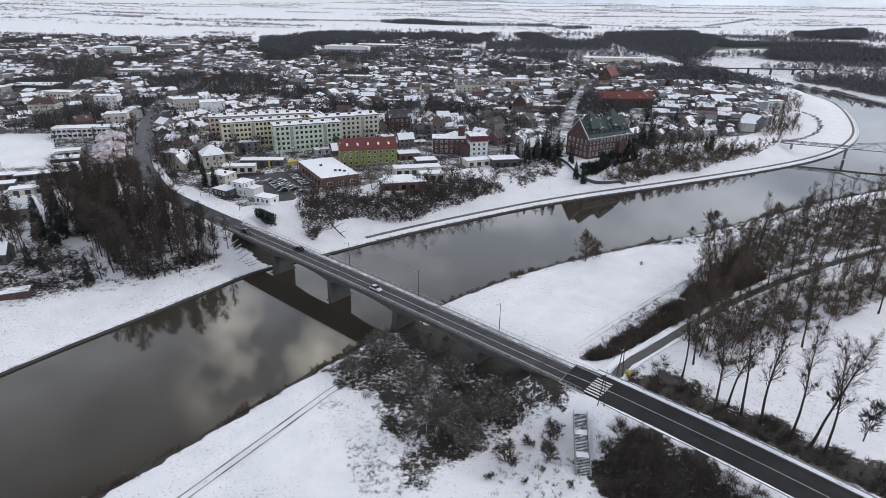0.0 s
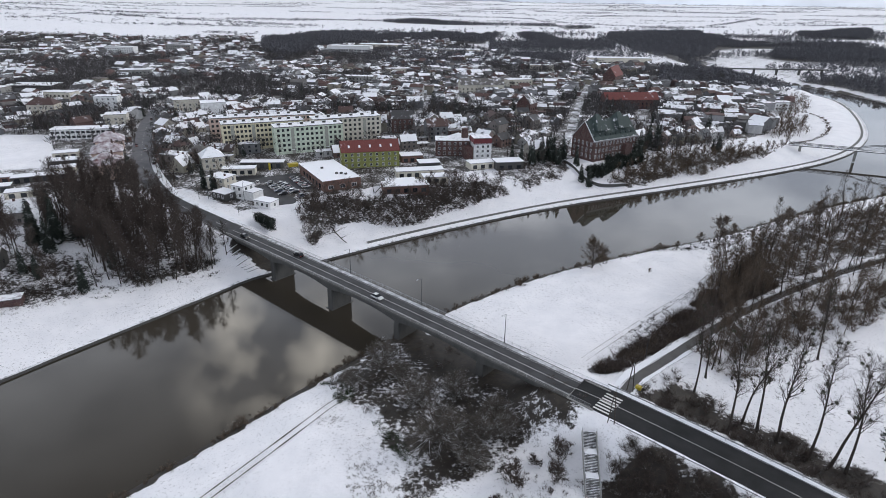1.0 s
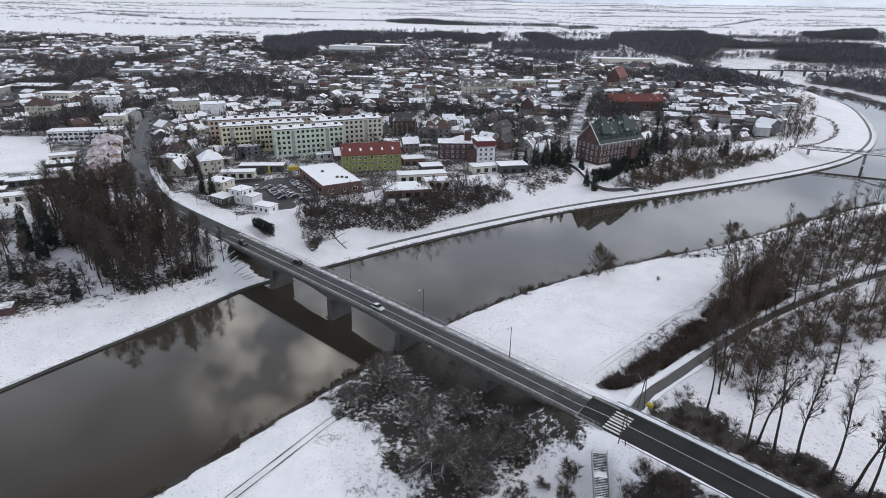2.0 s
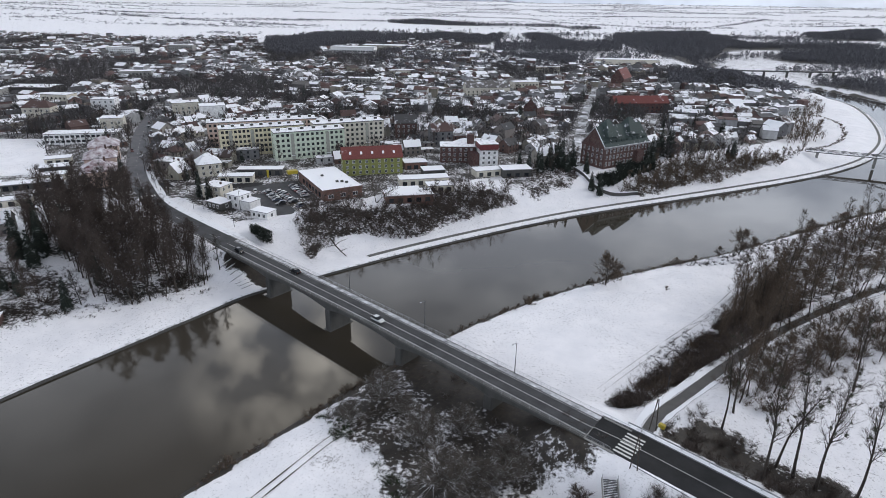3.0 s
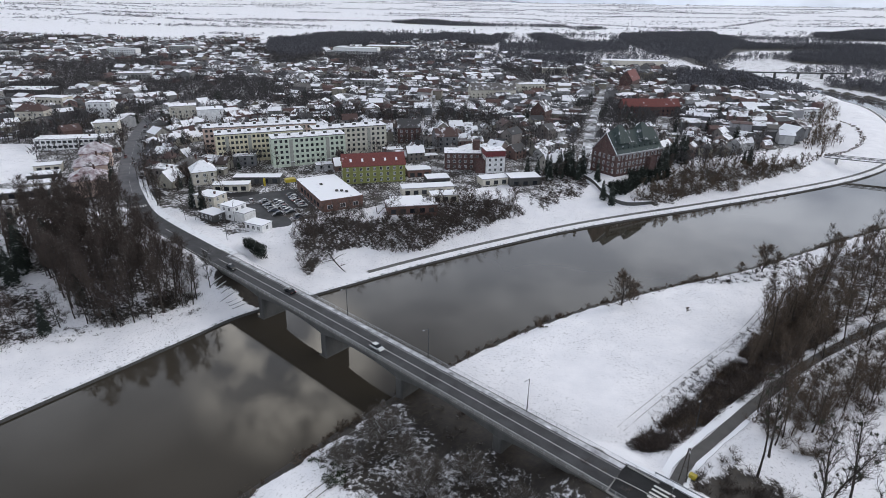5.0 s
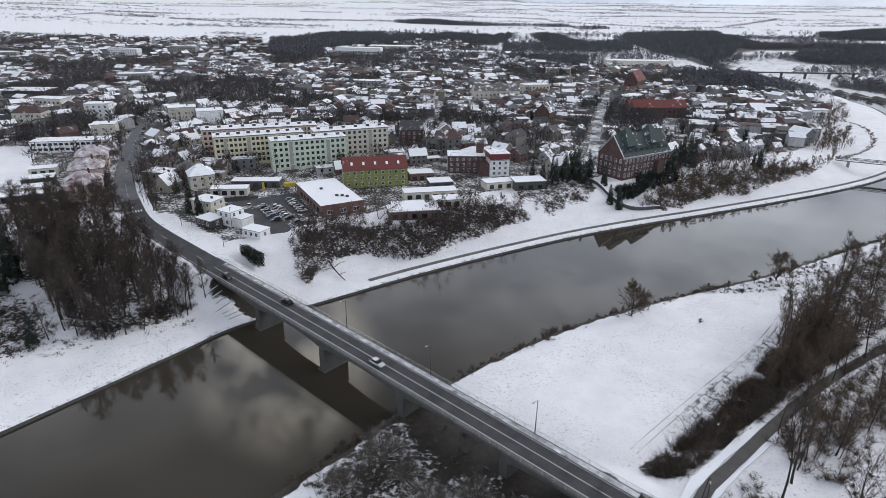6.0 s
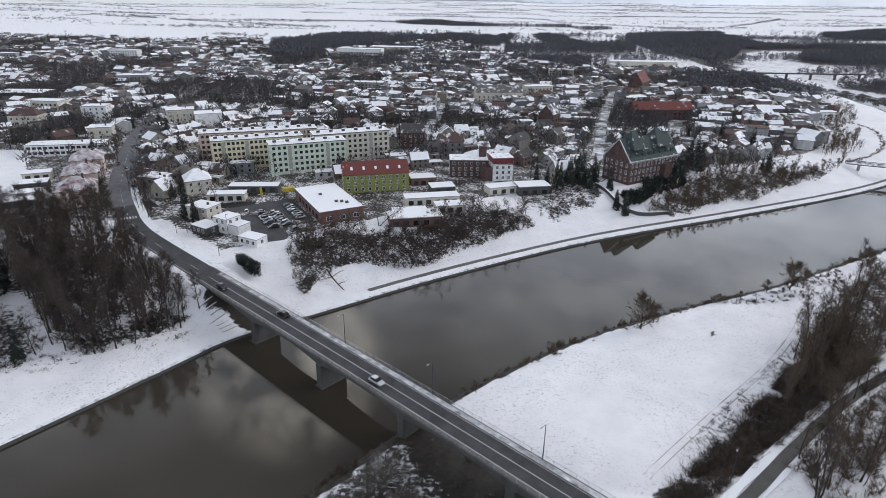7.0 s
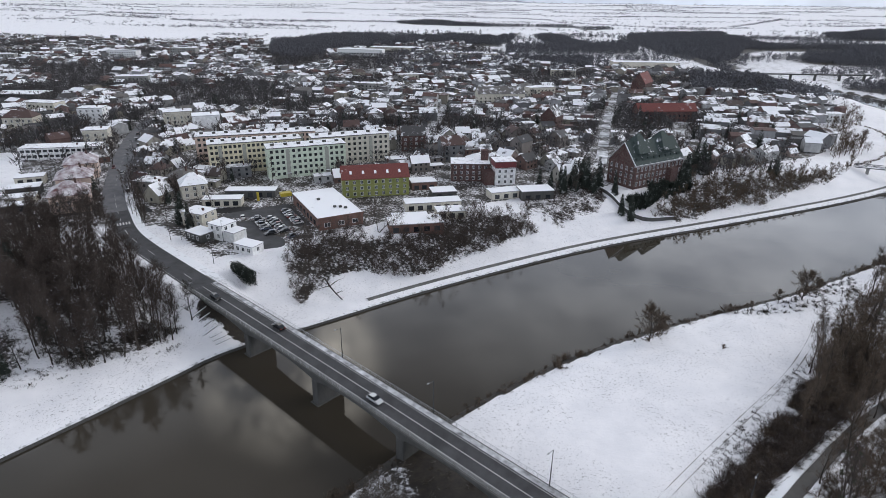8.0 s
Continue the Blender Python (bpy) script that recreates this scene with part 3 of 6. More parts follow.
MUD = plain("wet_mud", (0.05, 0.042, 0.032), 0.7)
TRODDEN = plain("trodden_snow", (0.26, 0.25, 0.24), 0.8, var=0.5, scale=2.5)
ruts = tagged(empty("wheel_ruts"), "two muddy wheel ruts across the snowy meadow", "ruts", kind="structure")
rut_line = [(x, y, ground_z(x, y)) for x, y, _ in resample(rounded(TYRE), 1.5)]
edge_rut = [(x, y, ground_z(x, y)) for x, y in resample(rounded([(37, 136), (43, 142), (60, 158), (82, 178), (98, 196), (108, 210)]), 1.5)]
for n in (-0.8, 0.8):
    part("rut", ribbon(edge_rut, n - 0.06, n + 0.06, 0.3, wobble=0.2), TRODDEN, ruts)
for n in (-0.85, 0.85):
    part("rut", ribbon(rut_line, n - 0.13, n + 0.13, 0.16, wobble=0.12), MUD, ruts)


# ---- the bridge ----
PIERS = [-166.4, -135.5, -106.0, -76.4]


def girder_depth(s):
    d = min(abs(s - p) for p in PIERS)
    return 1.05 + 1.35 * max(0, 1 - d / 12.0) ** 1.5


def deck_section(n_of, z_of, step=2.5):
    """A swept solid along the bridge; n_of and z_of give the ring's corners at s."""
    bm = bmesh.new()
    prev = None
    for s in np.arange(S_FAR, S_NEAR + 0.01, step):
        ring = [bm.verts.new((*axis(s, n), z)) for n, z in zip(n_of(s), z_of(s))]
        if prev:
            for k in range(len(ring)):
                j = (k + 1) % len(ring)
                bm.faces.new((prev[k], prev[j], ring[j], ring[k]))
        else:
            bm.faces.new(ring)
        prev = ring
    bm.faces.new(prev[::-1])
    bmesh.ops.recalc_face_normals(bm, faces=bm.faces)
    return bm


EDGE_BEAM = concrete_material("edge_concrete", 0.10)
bridge = tagged(empty("bridge"), "long concrete road bridge with haunched girders over the river", "bridge")
part("deck_slab", deck_section(lambda s: (N_LO, N_HI, N_HI, N_LO), lambda s: (deck_z(s) - 0.06,) * 2 + (deck_z(s) - 0.4,) * 2), EDGE_BEAM, bridge)
for n0 in (-3.9, 0.9):
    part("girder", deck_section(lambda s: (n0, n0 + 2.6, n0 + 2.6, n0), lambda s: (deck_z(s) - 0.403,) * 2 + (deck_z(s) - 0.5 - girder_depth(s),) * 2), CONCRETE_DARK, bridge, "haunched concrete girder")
part("carriageway", ribbon(DECK, -2.7, 3.5, 0.0, 0.06), ASPHALT_PALE, bridge, "grey asphalt carriageway")
for a, b in ((3.05, 3.18), (-2.5, -2.4), (0.22, 0.36)):
    part("road_line", ribbon(DECK, a, b, 0.006), PAINT, bridge)
SIDEWALK = snowy("trodden_sidewalk", (0.15, 0.15, 0.155), 0.42, 0.6, soft=0.2)
WET_WALK = concrete_material("wet_concrete", 0.085)
part("sidewalk", ribbon(DECK, 3.5, -N_LO, 0.14, 0.2), WET_WALK, bridge, "narrow wet concrete service walk")
part("sidewalk", ribbon(DECK, -N_HI, -2.7, 0.14, 0.2), SIDEWALK, bridge, "wet concrete sidewalk with remains of snow")
for a, b in ((-N_LO - 0.14, -N_LO + 0.06), (-N_HI - 0.06, -N_HI + 0.14)):
    part("kerb_beam", ribbon(DECK, a, b, 0.17, 0.4), EDGE_BEAM, bridge, "grey concrete edge beam")
rail_post = box(-0.03, 0.03, -0.03, 0.03, 0, 1.05)
rail_post_me = mesh_of("rail_post", rail_post, STEEL)
for side in (-1, 1):
    n = N_LO + 0.05 if side < 0 else N_HI - 0.05
    bm = bmesh.new()
    for h, r in ((1.27, 0.045), (0.95, 0.022), (0.62, 0.022)):
        prev = None
        for s in np.arange(S_FAR - 4, S_NEAR + 6.1, 5.0):
            p = (*axis(s, n), deck_z(s) + h)
            if prev:
                rod(bm, prev, p, r, 4)
            prev = p
    part("handrail", bm, STEEL, bridge, "grey steel handrail")
    for s in np.arange(S_FAR - 3, S_NEAR + 5.1, 2.5):
        ob = part("rail_post", rail_post_me, None, bridge)
        ob.location = (*axis(s, n), deck_z(s) + 0.2)
ang = math.degrees(math.atan2(AXIS_U.y, AXIS_U.x))
for s in PIERS:
    x, y = axis(s)
    top = deck_z(s) - 0.5 - girder_depth(s)
    pier = empty("pier")
    pier.parent = bridge
    pier.matrix_basis = pose(x, y, 0, 0, 0, ang)
    bm = box(-1.2, 1.2, -3.9, 3.9, -1.6, top, 0.25)
    bmesh.ops.recalc_face_normals(bm, faces=bm.faces)
    part("pier_shaft", bm, CONCRETE_DARK, pier, "weathered concrete wall pier, toned darker for its shade")
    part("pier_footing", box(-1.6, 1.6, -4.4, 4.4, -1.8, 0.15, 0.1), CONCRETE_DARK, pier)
for s, w in ((S_FAR, -1), (S_NEAR, 1)):
    x, y = axis(s)
    ab = empty("abutment")
    ab.parent = bridge
    ab.matrix_basis = pose(x, y, 0, 0, 0, ang)
    bm = box(-0.2 if w > 0 else -2.5, 2.5 if w > 0 else 0.2, -4.3, 4.0, 2.0, deck_z(s) - 0.07)
    part("abutment_wall", bm, CONCRETE, ab)
    for q in (-4.5, 4.0):
        part("wing_wall", box(0.2 if w > 0 else -6.5, 6.5 if w > 0 else -0.2, q, q + 0.4, 4.5, deck_z(s) + 0.1), CONCRETE, ab)

# zebra crossing at the near end
zebra = tagged(empty("zebra_crossing"), "white zebra crossing worn on dark asphalt", "road marking", kind="structure")
for i in range(7):
    n = -3.2 + i * 1.05
    line = [(*axis(s, n), 9.1 - (s - S_NEAR) * 0.02) for s in (S_NEAR + 6.0, S_NEAR + 10.0)]
    part("stripe", ribbon(line, -0.25, 0.25, 0.045), PAINT, zebra)


# ---- buildings ----
RED_TILE = snowy("red_roof_tiles", (0.14, 0.038, 0.033), 0.14, 0.25, soft=0.08)
VILLA_TILE = snowy("villa_roof_tiles", (0.11, 0.040, 0.046), 0.40, 0.3, soft=0.22)
ROOF_MIX = snowy("snowy_roof", (0.2, 0.2, 0.2), 0.50, 0.28, soft=0.07, palette=[(0.085, 0.050, 0.045), (0.06, 0.058, 0.06), (0.05, 0.05, 0.054), (0.09, 0.09, 0.095), (0.07, 0.05, 0.045), (0.13, 0.12, 0.115)])
ROOF_FLAT = snowy("patchy_flat_roof", (0.1, 0.1, 0.1), 0.70, 0.35, soft=0.1, palette=[(0.06, 0.06, 0.062), (0.09, 0.088, 0.09), (0.05, 0.046, 0.045), (0.12, 0.115, 0.115)])
ROOF_FULL = snowy("snow_covered_roof", (0.12, 0.11, 0.11), 0.80, 0.45, soft=0.12)
GREEN_ROOF = snowy("green_copper_roof", (0.028, 0.044, 0.042), 0.24, 0.3, soft=0.06)
PLASTER = wall_material("plaster", [(0.30, 0.28, 0.25), (0.36, 0.36, 0.36), (0.20, 0.18, 0.17), (0.12, 0.075, 0.066), (0.22, 0.21, 0.18), (0.42, 0.42, 0.42), (0.17, 0.15, 0.14), (0.28, 0.22, 0.20), (0.15, 0.15, 0.155), (0.32, 0.30, 0.25)])
BRICK_RED = brick_material("red_brick", (0.062, 0.024, 0.023), (0.086, 0.032, 0.028))
BRICK_SHOP = brick_material("shop_brick", (0.15, 0.07, 0.055), (0.20, 0.10, 0.075))


def one_wall(name, tone):
    return plain(name, tone, 0.85, var=0.22, scale=0.7)


PALE_GREEN, PALE_YELLOW = one_wall("pale_green_render", (0.50, 0.56, 0.46)), one_wall("pale_yellow_render", (0.58, 0.53, 0.38))
PINK, BEIGE = one_wall("pink_beige_render", (0.52, 0.40, 0.34)), one_wall("beige_render", (0.50, 0.47, 0.40))
BAY = one_wall("stairwell_render", (0.30, 0.30, 0.27))
LIME, WHITE_WALL = one_wall("lime_render", (0.20, 0.215, 0.068)), one_wall("white_render", (0.68, 0.68, 0.68))

window_cache = {}


def window_mesh(w, h):
    """A recessed dark pane with its white frame and sill, facing -y; shared by all of its size."""
    if (w, h) not in window_cache:
        pane = mesh_of("pane", box(-w / 2, w / 2, -0.02, 0.04, 0, h), GLASS)
        bm = bmesh.new()
        t = 0.09
        for b in ((-w / 2 - t, w / 2 + t, -0.06, 0.03, -t, 0), (-w / 2 - t, w / 2 + t, -0.06, 0.03, h, h + t), (-w / 2 - t, -w / 2, -0.06, 0.03, 0, h), (w / 2, w / 2 + t, -0.06, 0.03, 0, h), (-0.04, 0.04, -0.05, 0.03, 0, h)):
            add_box(bm, *b)
        window_cache[w, h] = pane, mesh_of("frame", bm, WHITE_FRAME)
    return window_cache[w, h]


def window(parent, x, y, z, rz, w=1.3, h=1.4, framed=True):
    pane, fr = window_mesh(w, h)
    win = new("window", pane)
    win.parent = parent
    win.matrix_basis = pose(x, y, z, 0, 0, rz)
    if framed:
        part("window_frame", fr, None, win)
    return win


def facade(parent, x0, x1, y, rz, rows, cols, z0=1.4, storey=2.8, w=1.3, h=1.4, side=0.0, framed=True, skip=()):
    """Windows over a wall of the thing, evenly; rz 0: front, 90: right end, 180: back, 270: left end."""
    for r in range(rows):
        for c in range(cols):
            if (r, c) in skip:
                continue
            a = x0 + (c + 0.5) * (x1 - x0) / cols
            p = {0: (a, y), 90: (-y, a), 180: (-a, -y), 270: (y, -a)}[rz]
            window(parent, p[0], p[1], z0 + r * storey, rz, w, h, framed)


def gable_roof(w, d, z, rise, over=0.4, thick=0.22):
    """Two slabs that meet at a ridge along x."""
    bm = bmesh.new()
    W, D = w / 2 + over, d / 2 + over
    drop = rise * over / (d / 2)
    prof = [(-D, z - drop), (0, z + rise), (D, z - drop), (D, z - drop + thick), (0, z + rise + thick), (-D, z - drop + thick)]
    ends = [[bm.verts.new((x, y, q)) for y, q in prof] for x in (-W, W)]
    for k in range(6):
        j = (k + 1) % 6
        bm.faces.new((ends[0][k], ends[0][j], ends[1][j], ends[1][k]))
    for e in ends:
        bm.faces.new((e[0], e[1], e[4], e[5]))
        bm.faces.new((e[1], e[2], e[3], e[4]))
    bmesh.ops.recalc_face_normals(bm, faces=bm.faces)
    return bm


def hip_roof(w, d, z, rise, over=0.4, ridge=None):
    bm = bmesh.new()
    W, D = w / 2 + over, d / 2 + over
    r = max(0.05, (w - d) / 2) if ridge is None else ridge
    lo = [bm.verts.new(p) for p in ((-W, -D, z - 0.2), (W, -D, z - 0.2), (W, D, z - 0.2), (-W, D, z - 0.2))]
    mid = [bm.verts.new((v.co.x, v.co.y, z)) for v in lo]
    a, b = bm.verts.new((-r, 0, z + rise)), bm.verts.new((r, 0, z + rise))
    bm.faces.new(lo[::-1])
    for k in range(4):
        bm.faces.new((lo[k], lo[(k + 1) % 4], mid[(k + 1) % 4], mid[k]))
    bm.faces.new((mid[0], mid[1], b, a))
    bm.faces.new((mid[2], mid[3], a, b))
    bm.faces.new((mid[1], mid[2], b))
    bm.faces.new((mid[3], mid[0], a))
    bmesh.ops.recalc_face_normals(bm, faces=bm.faces)
    return bm


def gable_walls(w, d, h, rise):
    bm = bmesh.new()
    add_box(bm, -w / 2, w / 2, -d / 2, d / 2, -1.5, h)
    if rise:
        for x in (-w / 2, w / 2 - 0.25):
            lo = [bm.verts.new((x + e, y, z)) for e in (0, 0.25) for y, z in ((-d / 2, h), (d / 2, h), (0, h + rise))]
            for f in ((0, 2, 1), (3, 4, 5), (0, 1, 4, 3), (1, 2, 5, 4), (2, 0, 3, 5)):
                bm.faces.new([lo[i] for i in f])
    bmesh.ops.recalc_face_normals(bm, faces=bm.faces)
    return bm


def block(x, y, rz, w, d, h, walls, label, cols, rows=5, roof=None, end_cols=1, vents=6):
    """A slab block of flats; x, y: its front left corner."""
    c = Matrix.Rotation(radians(rz), 3, "Z") @ Vector((w / 2, d / 2, 0))
    b = tagged(empty("apartment_block", x + c.x, y + c.y, 9.0, rz), label, "apartment block")
    part("wall", gable_walls(w, d, h, 0), walls, b)
    bm = box(-w / 2 - 0.25, w / 2 + 0.25, -d / 2 - 0.25, d / 2 + 0.25, h + 0.003, h + 0.45)
    part("roof", bm, ROOF_FULL, b, "flat roof under snow")
    facade(b, -w / 2 + 0.6, w / 2 - 0.6, -d / 2, 0, rows, cols, 1.6, w=1.4, h=1.45, framed=False)
    facade(b, -d / 2 + 1, d / 2 - 1, -w / 2, 270, rows, end_cols, 1.6, w=1.0, framed=False)
    facade(b, -d / 2 + 1, d / 2 - 1, -w / 2, 90, rows, end_cols, 1.6, w=1.0, framed=False)
    # stairwell bays and loggia parapets break up the front
    bays = max(2, cols // 5)
    for i in range(bays):
        u = -w / 2 + (i + 0.5) * w / bays
        part("stair_bay", box(u - 0.9, u + 0.9, -d / 2 - 0.14, -d / 2 + 0.05, 0.2, h - 0.9), BAY, b, "darker plastered stairwell bay")
        part("entrance", box(u - 1.1, u + 1.1, -d / 2 - 1.3, -d / 2 - 0.15, 2.35, 2.6), ROOF_FULL, b, "snowy entrance canopy")
    for i in range(vents):
        u = -w / 2 + (i + 0.5) * w / vents
        vent = part("roof_vent", box(u - 0.9, u + 0.9, -0.6, 0.6, h + 0.45, h + 1.55, 0.05), CONCRETE_DARK, b)
        part("vent_cap", box(u - 1.0, u + 1.0, -0.7, 0.7, h + 1.55, h + 1.68), ROOF_FULL, vent)
    return b

block(-95.8, 325.5, 24.5, 38.5, 11, 15.0, PALE_GREEN, "pale green five-storey apartment block with snow on flat roof", 14)
block(-127.5, 331.5, 24, 46, 11, 15.0, PALE_YELLOW, "pale yellow five-storey apartment block with snow on flat roof", 20, vents=9)
block(-141, 348.5, 20, 62, 11, 15.0, PINK, "pinkish five-storey apartment block with snow on flat roof", 24, vents=10)
block(-80, 351, 24, 42, 11, 15.0, BEIGE, "beige five-storey apartment block with snow on flat roof", 14)


def building(name, x, y, rz, w, d, h, walls, roof_mat, label, category, roof="flat", rise=3.0, rows=2, cols=4, ends=2, storey=2.8, z0=1.0, chimney=True, ww=1.1, wh=1.4, framed=True, ridge=None, over=0.4):
    """A house centred at x, y, its front facing its own -y."""
    b = tagged(empty(name, x, y, ground_z(x, y) if y < 600 else 9.0, rz), label, category)
    part("wall", gable_walls(w, d, h, rise if roof == "gable" else 0), walls, b)
    if roof == "gable":
        part("roof", gable_roof(w, d, h + 0.02, rise, over), roof_mat, b)
    elif roof == "hip":
        part("roof", hip_roof(w, d, h + 0.203, rise, over, ridge), roof_mat, b)
    else:
        part("roof", box(-w / 2 - 0.2, w / 2 + 0.2, -d / 2 - 0.2, d / 2 + 0.2, h + 0.003, h + 0.35, 0.05), roof_mat, b)
    if rows:
        facade(b, -w / 2 + 0.5, w / 2 - 0.5, -d / 2, 0, rows, cols, z0, storey, ww, wh, framed=framed)
        if ends:
            facade(b, -d / 2 + 0.5, d / 2 - 0.5, -w / 2, 90, rows, ends, z0, storey, ww, wh, framed=framed)
            facade(b, -d / 2 + 0.5, d / 2 - 0.5, -w / 2, 270, rows, ends, z0, storey, ww, wh, framed=framed)
    if chimney:
        top = h + (rise if roof != "flat" else 0.3)
        part("chimney", box(w * 0.18, w * 0.18 + 0.8, -0.3, 0.4, h - 0.2, top + 1.0, 0.04), BRICK_RED, b)
    return b


# the lime building, the supermarket and what stands round its car park
lime = building("house", -41.5, 308.5, 14.7, 30, 12, 8.6, LIME, RED_TILE, "lime green three-storey house with a red tiled roof", "house", "gable", 4.6, 3, 9, 2, 2.7, 0.9, False)
for i in range(5):
    u = -11 + i * 5.5
    sky = part("skylight", box(u - 0.5, u + 0.5, -0.9, 0.9, 0, 0.25), LEDGE_SNOW, lime, "tilted skylight dusted with snow")
    sky.matrix_basis = pose(0, -3.4, 8.6 + 2.1, math.degrees(math.atan2(4.6, 6)), 0, 0)
shop = building("supermarket", -57.4, 278.4, 30.5, 18, 36.5, 4.7, BRICK_SHOP, SNOW_SLAB, "low brick supermarket with a flat snow-covered roof", "shop", "flat", rows=1, cols=3, ends=0, chimney=False, z0=1.2, ww=2.2, wh=1.6)
part("parapet", box(-9.25, 9.25, -18.5, -18.2, 4.6, 5.2), BRICK_SHOP, shop)
for u, v in ((-2, 4), (3, -9), (4.5, -11), (1, -8)):
    part("roof_fan", box(u - 0.6, u + 0.6, v - 0.5, v + 0.5, 5.05, 5.8, 0.08), CONCRETE_DARK, shop)
for k in range(6):
    part("shop_window", box(-9.06, -8.95, -14 + k * 4.6, -11.4 + k * 4.6, 0.9, 2.9), GLASS, shop)
kiosk = building("house", -90, 250.5, -28, 7, 7, 5.6, WHITE_WALL, SNOW_SLAB, "small white two-storey cube house with flat roof", "house", rows=2, cols=2, ends=2, chimney=False)
part("annex", box(3.5, 8.5, -2.5, 3.4, -1, 3.6), WHITE_WALL, kiosk)
part("annex_roof", box(3.52, 8.7, -2.7, 3.6, 3.605, 3.9), SNOW_SLAB, kiosk)
building("kiosk", -76, 237.5, -24, 8.5, 5.5, 3.0, WHITE_WALL, SNOW_SLAB, "low pale kiosk with snow on its flat roof", "kiosk", rows=1, cols=3, ends=1, chimney=False)
building("pavilion", -97.5, 248.0, -30, 8.5, 6.5, 3.0, CONCRETE_DARK, SNOW_SLAB, "low dark pavilion with snow on its flat roof", "pavilion", rows=1, cols=3, ends=1, chimney=False)
building("house", -104, 263, -20, 10, 8, 5.6, BEIGE, SNOW_SLAB, "beige two-storey house with flat snowy roof", "house", rows=2, cols=3, ends=2, chimney=True)

# the brick convent by the river, the brick works and the white house
convent = building("convent", 90, 338, 33, 34, 17, 11.5, BRICK_RED, GREEN_ROOF, "large dark red brick convent with a green copper roof", "convent", "gable", 9.5, 3, 12, 5, 3.4, 1.6, False, 1.1, 1.9)
for u in (-8.5, 8.5):
    cross = part("cross_roof", hip_roof(9.5, 13, 16.5, 8.0, 0.2, 1.2), GREEN_ROOF, convent, "steep green cross roof")
    cross.location = (u, 0, 0)
for v in (-1, 1):
    bm = bmesh.new()
    rod(bm, (-17.3, v * 8.7, 11.4), (-17.3, 0, 21.2), 0.28, 5)
    part("gable_coping", bm, LEDGE_SNOW, convent, "snow-capped gable coping")
part("porch_wing", box(6, 11, -11, -8.5, -1.5, 8.0), BRICK_RED, convent)
part("eaves_snow", box(-17.4, 17.4, -9.1, -7.9, 10.85, 11.6), LEDGE_SNOW, convent)
for i in range(8):
    u = -14.5 + i * 4.1
    dm = part("dormer", gable_walls(1.5, 2.4, 1.2, 0.8), GREEN_ROOF, convent)
    dm.matrix_basis = pose(u, -6.4, 13.2, 0, 0, 90)
works = building("brick_works", 2.5, 336, 2, 19, 12, 8.6, BRICK_RED, ROOF_FULL, "dark red brick works with a square tower", "factory", rows=3, cols=6, ends=2, chimney=False, storey=2.7)
part("tower", box(5.5, 9.2, 0.5, 4.2, 8, 14.0, 0.1), BRICK_RED, works, "square brick tower")
white_house = building("house", 18.6, 329.5, 12, 10, 9.5, 8.2, WHITE_WALL, ROOF_FULL, "white three-storey house with a dark red attic band", "house", rows=3, cols=3, ends=3, chimney=True, storey=2.6)
MANSARD = plain("dark_red_sheet", (0.13, 0.022, 0.026), 0.6)
part("attic_band", box(-5.15, 5.15, -4.9, 4.9, 8.56, 11.4, 0.15), MANSARD, white_house, "dark red mansard band")
part("attic_roof", box(-5.3, 5.3, -5.05, 5.05, 11.403, 11.7), ROOF_FULL, white_house)
part("annex", box(-10, -5.2, -4, 4, -1.5, 6.5), BRICK_RED, white_house)
for x, y, rz, w, d, h, mat, label in ((-19.5, 264, 13, 21, 9, 3.4, BRICK_SHOP, "long low brick garages with snowy flat roof"), (-14, 289, 14, 24, 7, 3.3, BEIGE, "long low garage row with snowy flat roof"), (-22, 270, 13, 14, 6, 3.0, CONCRETE_DARK, "low shed with snowy flat roof"), (-6, 279, 14, 12, 7, 3.0, BEIGE, "low store with snowy flat roof"), (17.5, 306.5, 20, 14, 7, 3.2, BEIGE, "low store by the garden with snowy flat roof"), (32, 307, 12, 15, 9, 4.0, CONCRETE_DARK, "dark low hall with snowy flat roof"), (-20, 318, 15, 12, 8, 3.6, BRICK_SHOP, "low brick annex with snowy flat roof"), (-96, 300, 5, 22, 6, 3.0, CONCRETE_DARK, "dark garage row with snowy flat roof"), (-104, 287, 8, 16, 6, 3.0, BEIGE, "garage row with snowy flat roof"), (-10, 305, 15, 11, 8, 3.2, CONCRETE_DARK, "low shed with snowy flat roof")):
    building("garage", x, y, rz, w, d, h, mat, SNOW_SLAB, label, "garage", rows=1, cols=max(2, int(w / 4)), ends=0, chimney=False, z0=0.3, ww=2.2, wh=2.0, framed=False)
for x, y in ((-164.5, 278), (-177, 301.5), (-189, 326)):
    building("house", x, y, 28, 14, 14, 7.4, PINK, VILLA_TILE, "pink-beige villa with a hipped red roof half under snow", "house", "hip", 4.4, 2, 3, 3, ridge=0.8, over=0.7)
building("house", -289, 425, 10, 18, 12, 9.5, BEIGE, ROOF_MIX, "large beige villa with a mansard roof", "house", "hip", 4.0, 3, 5, 2, ridge=5)
building("house", -256, 449, 12, 16, 11, 12, WHITE_WALL, ROOF_FULL, "white four-storey block with flat roof", "house", rows=4, cols=4, ends=2)
building("house", -218, 389, 20, 13, 11, 10, BEIGE, ROOF_FULL, "beige three-storey house with balconies", "house", rows=3, cols=3, ends=2)
building("house", -196, 447, 25, 18, 12, 11, BEIGE, ROOF_FULL, "beige four-storey house with flat roof", "house", rows=3, cols=4, ends=2)
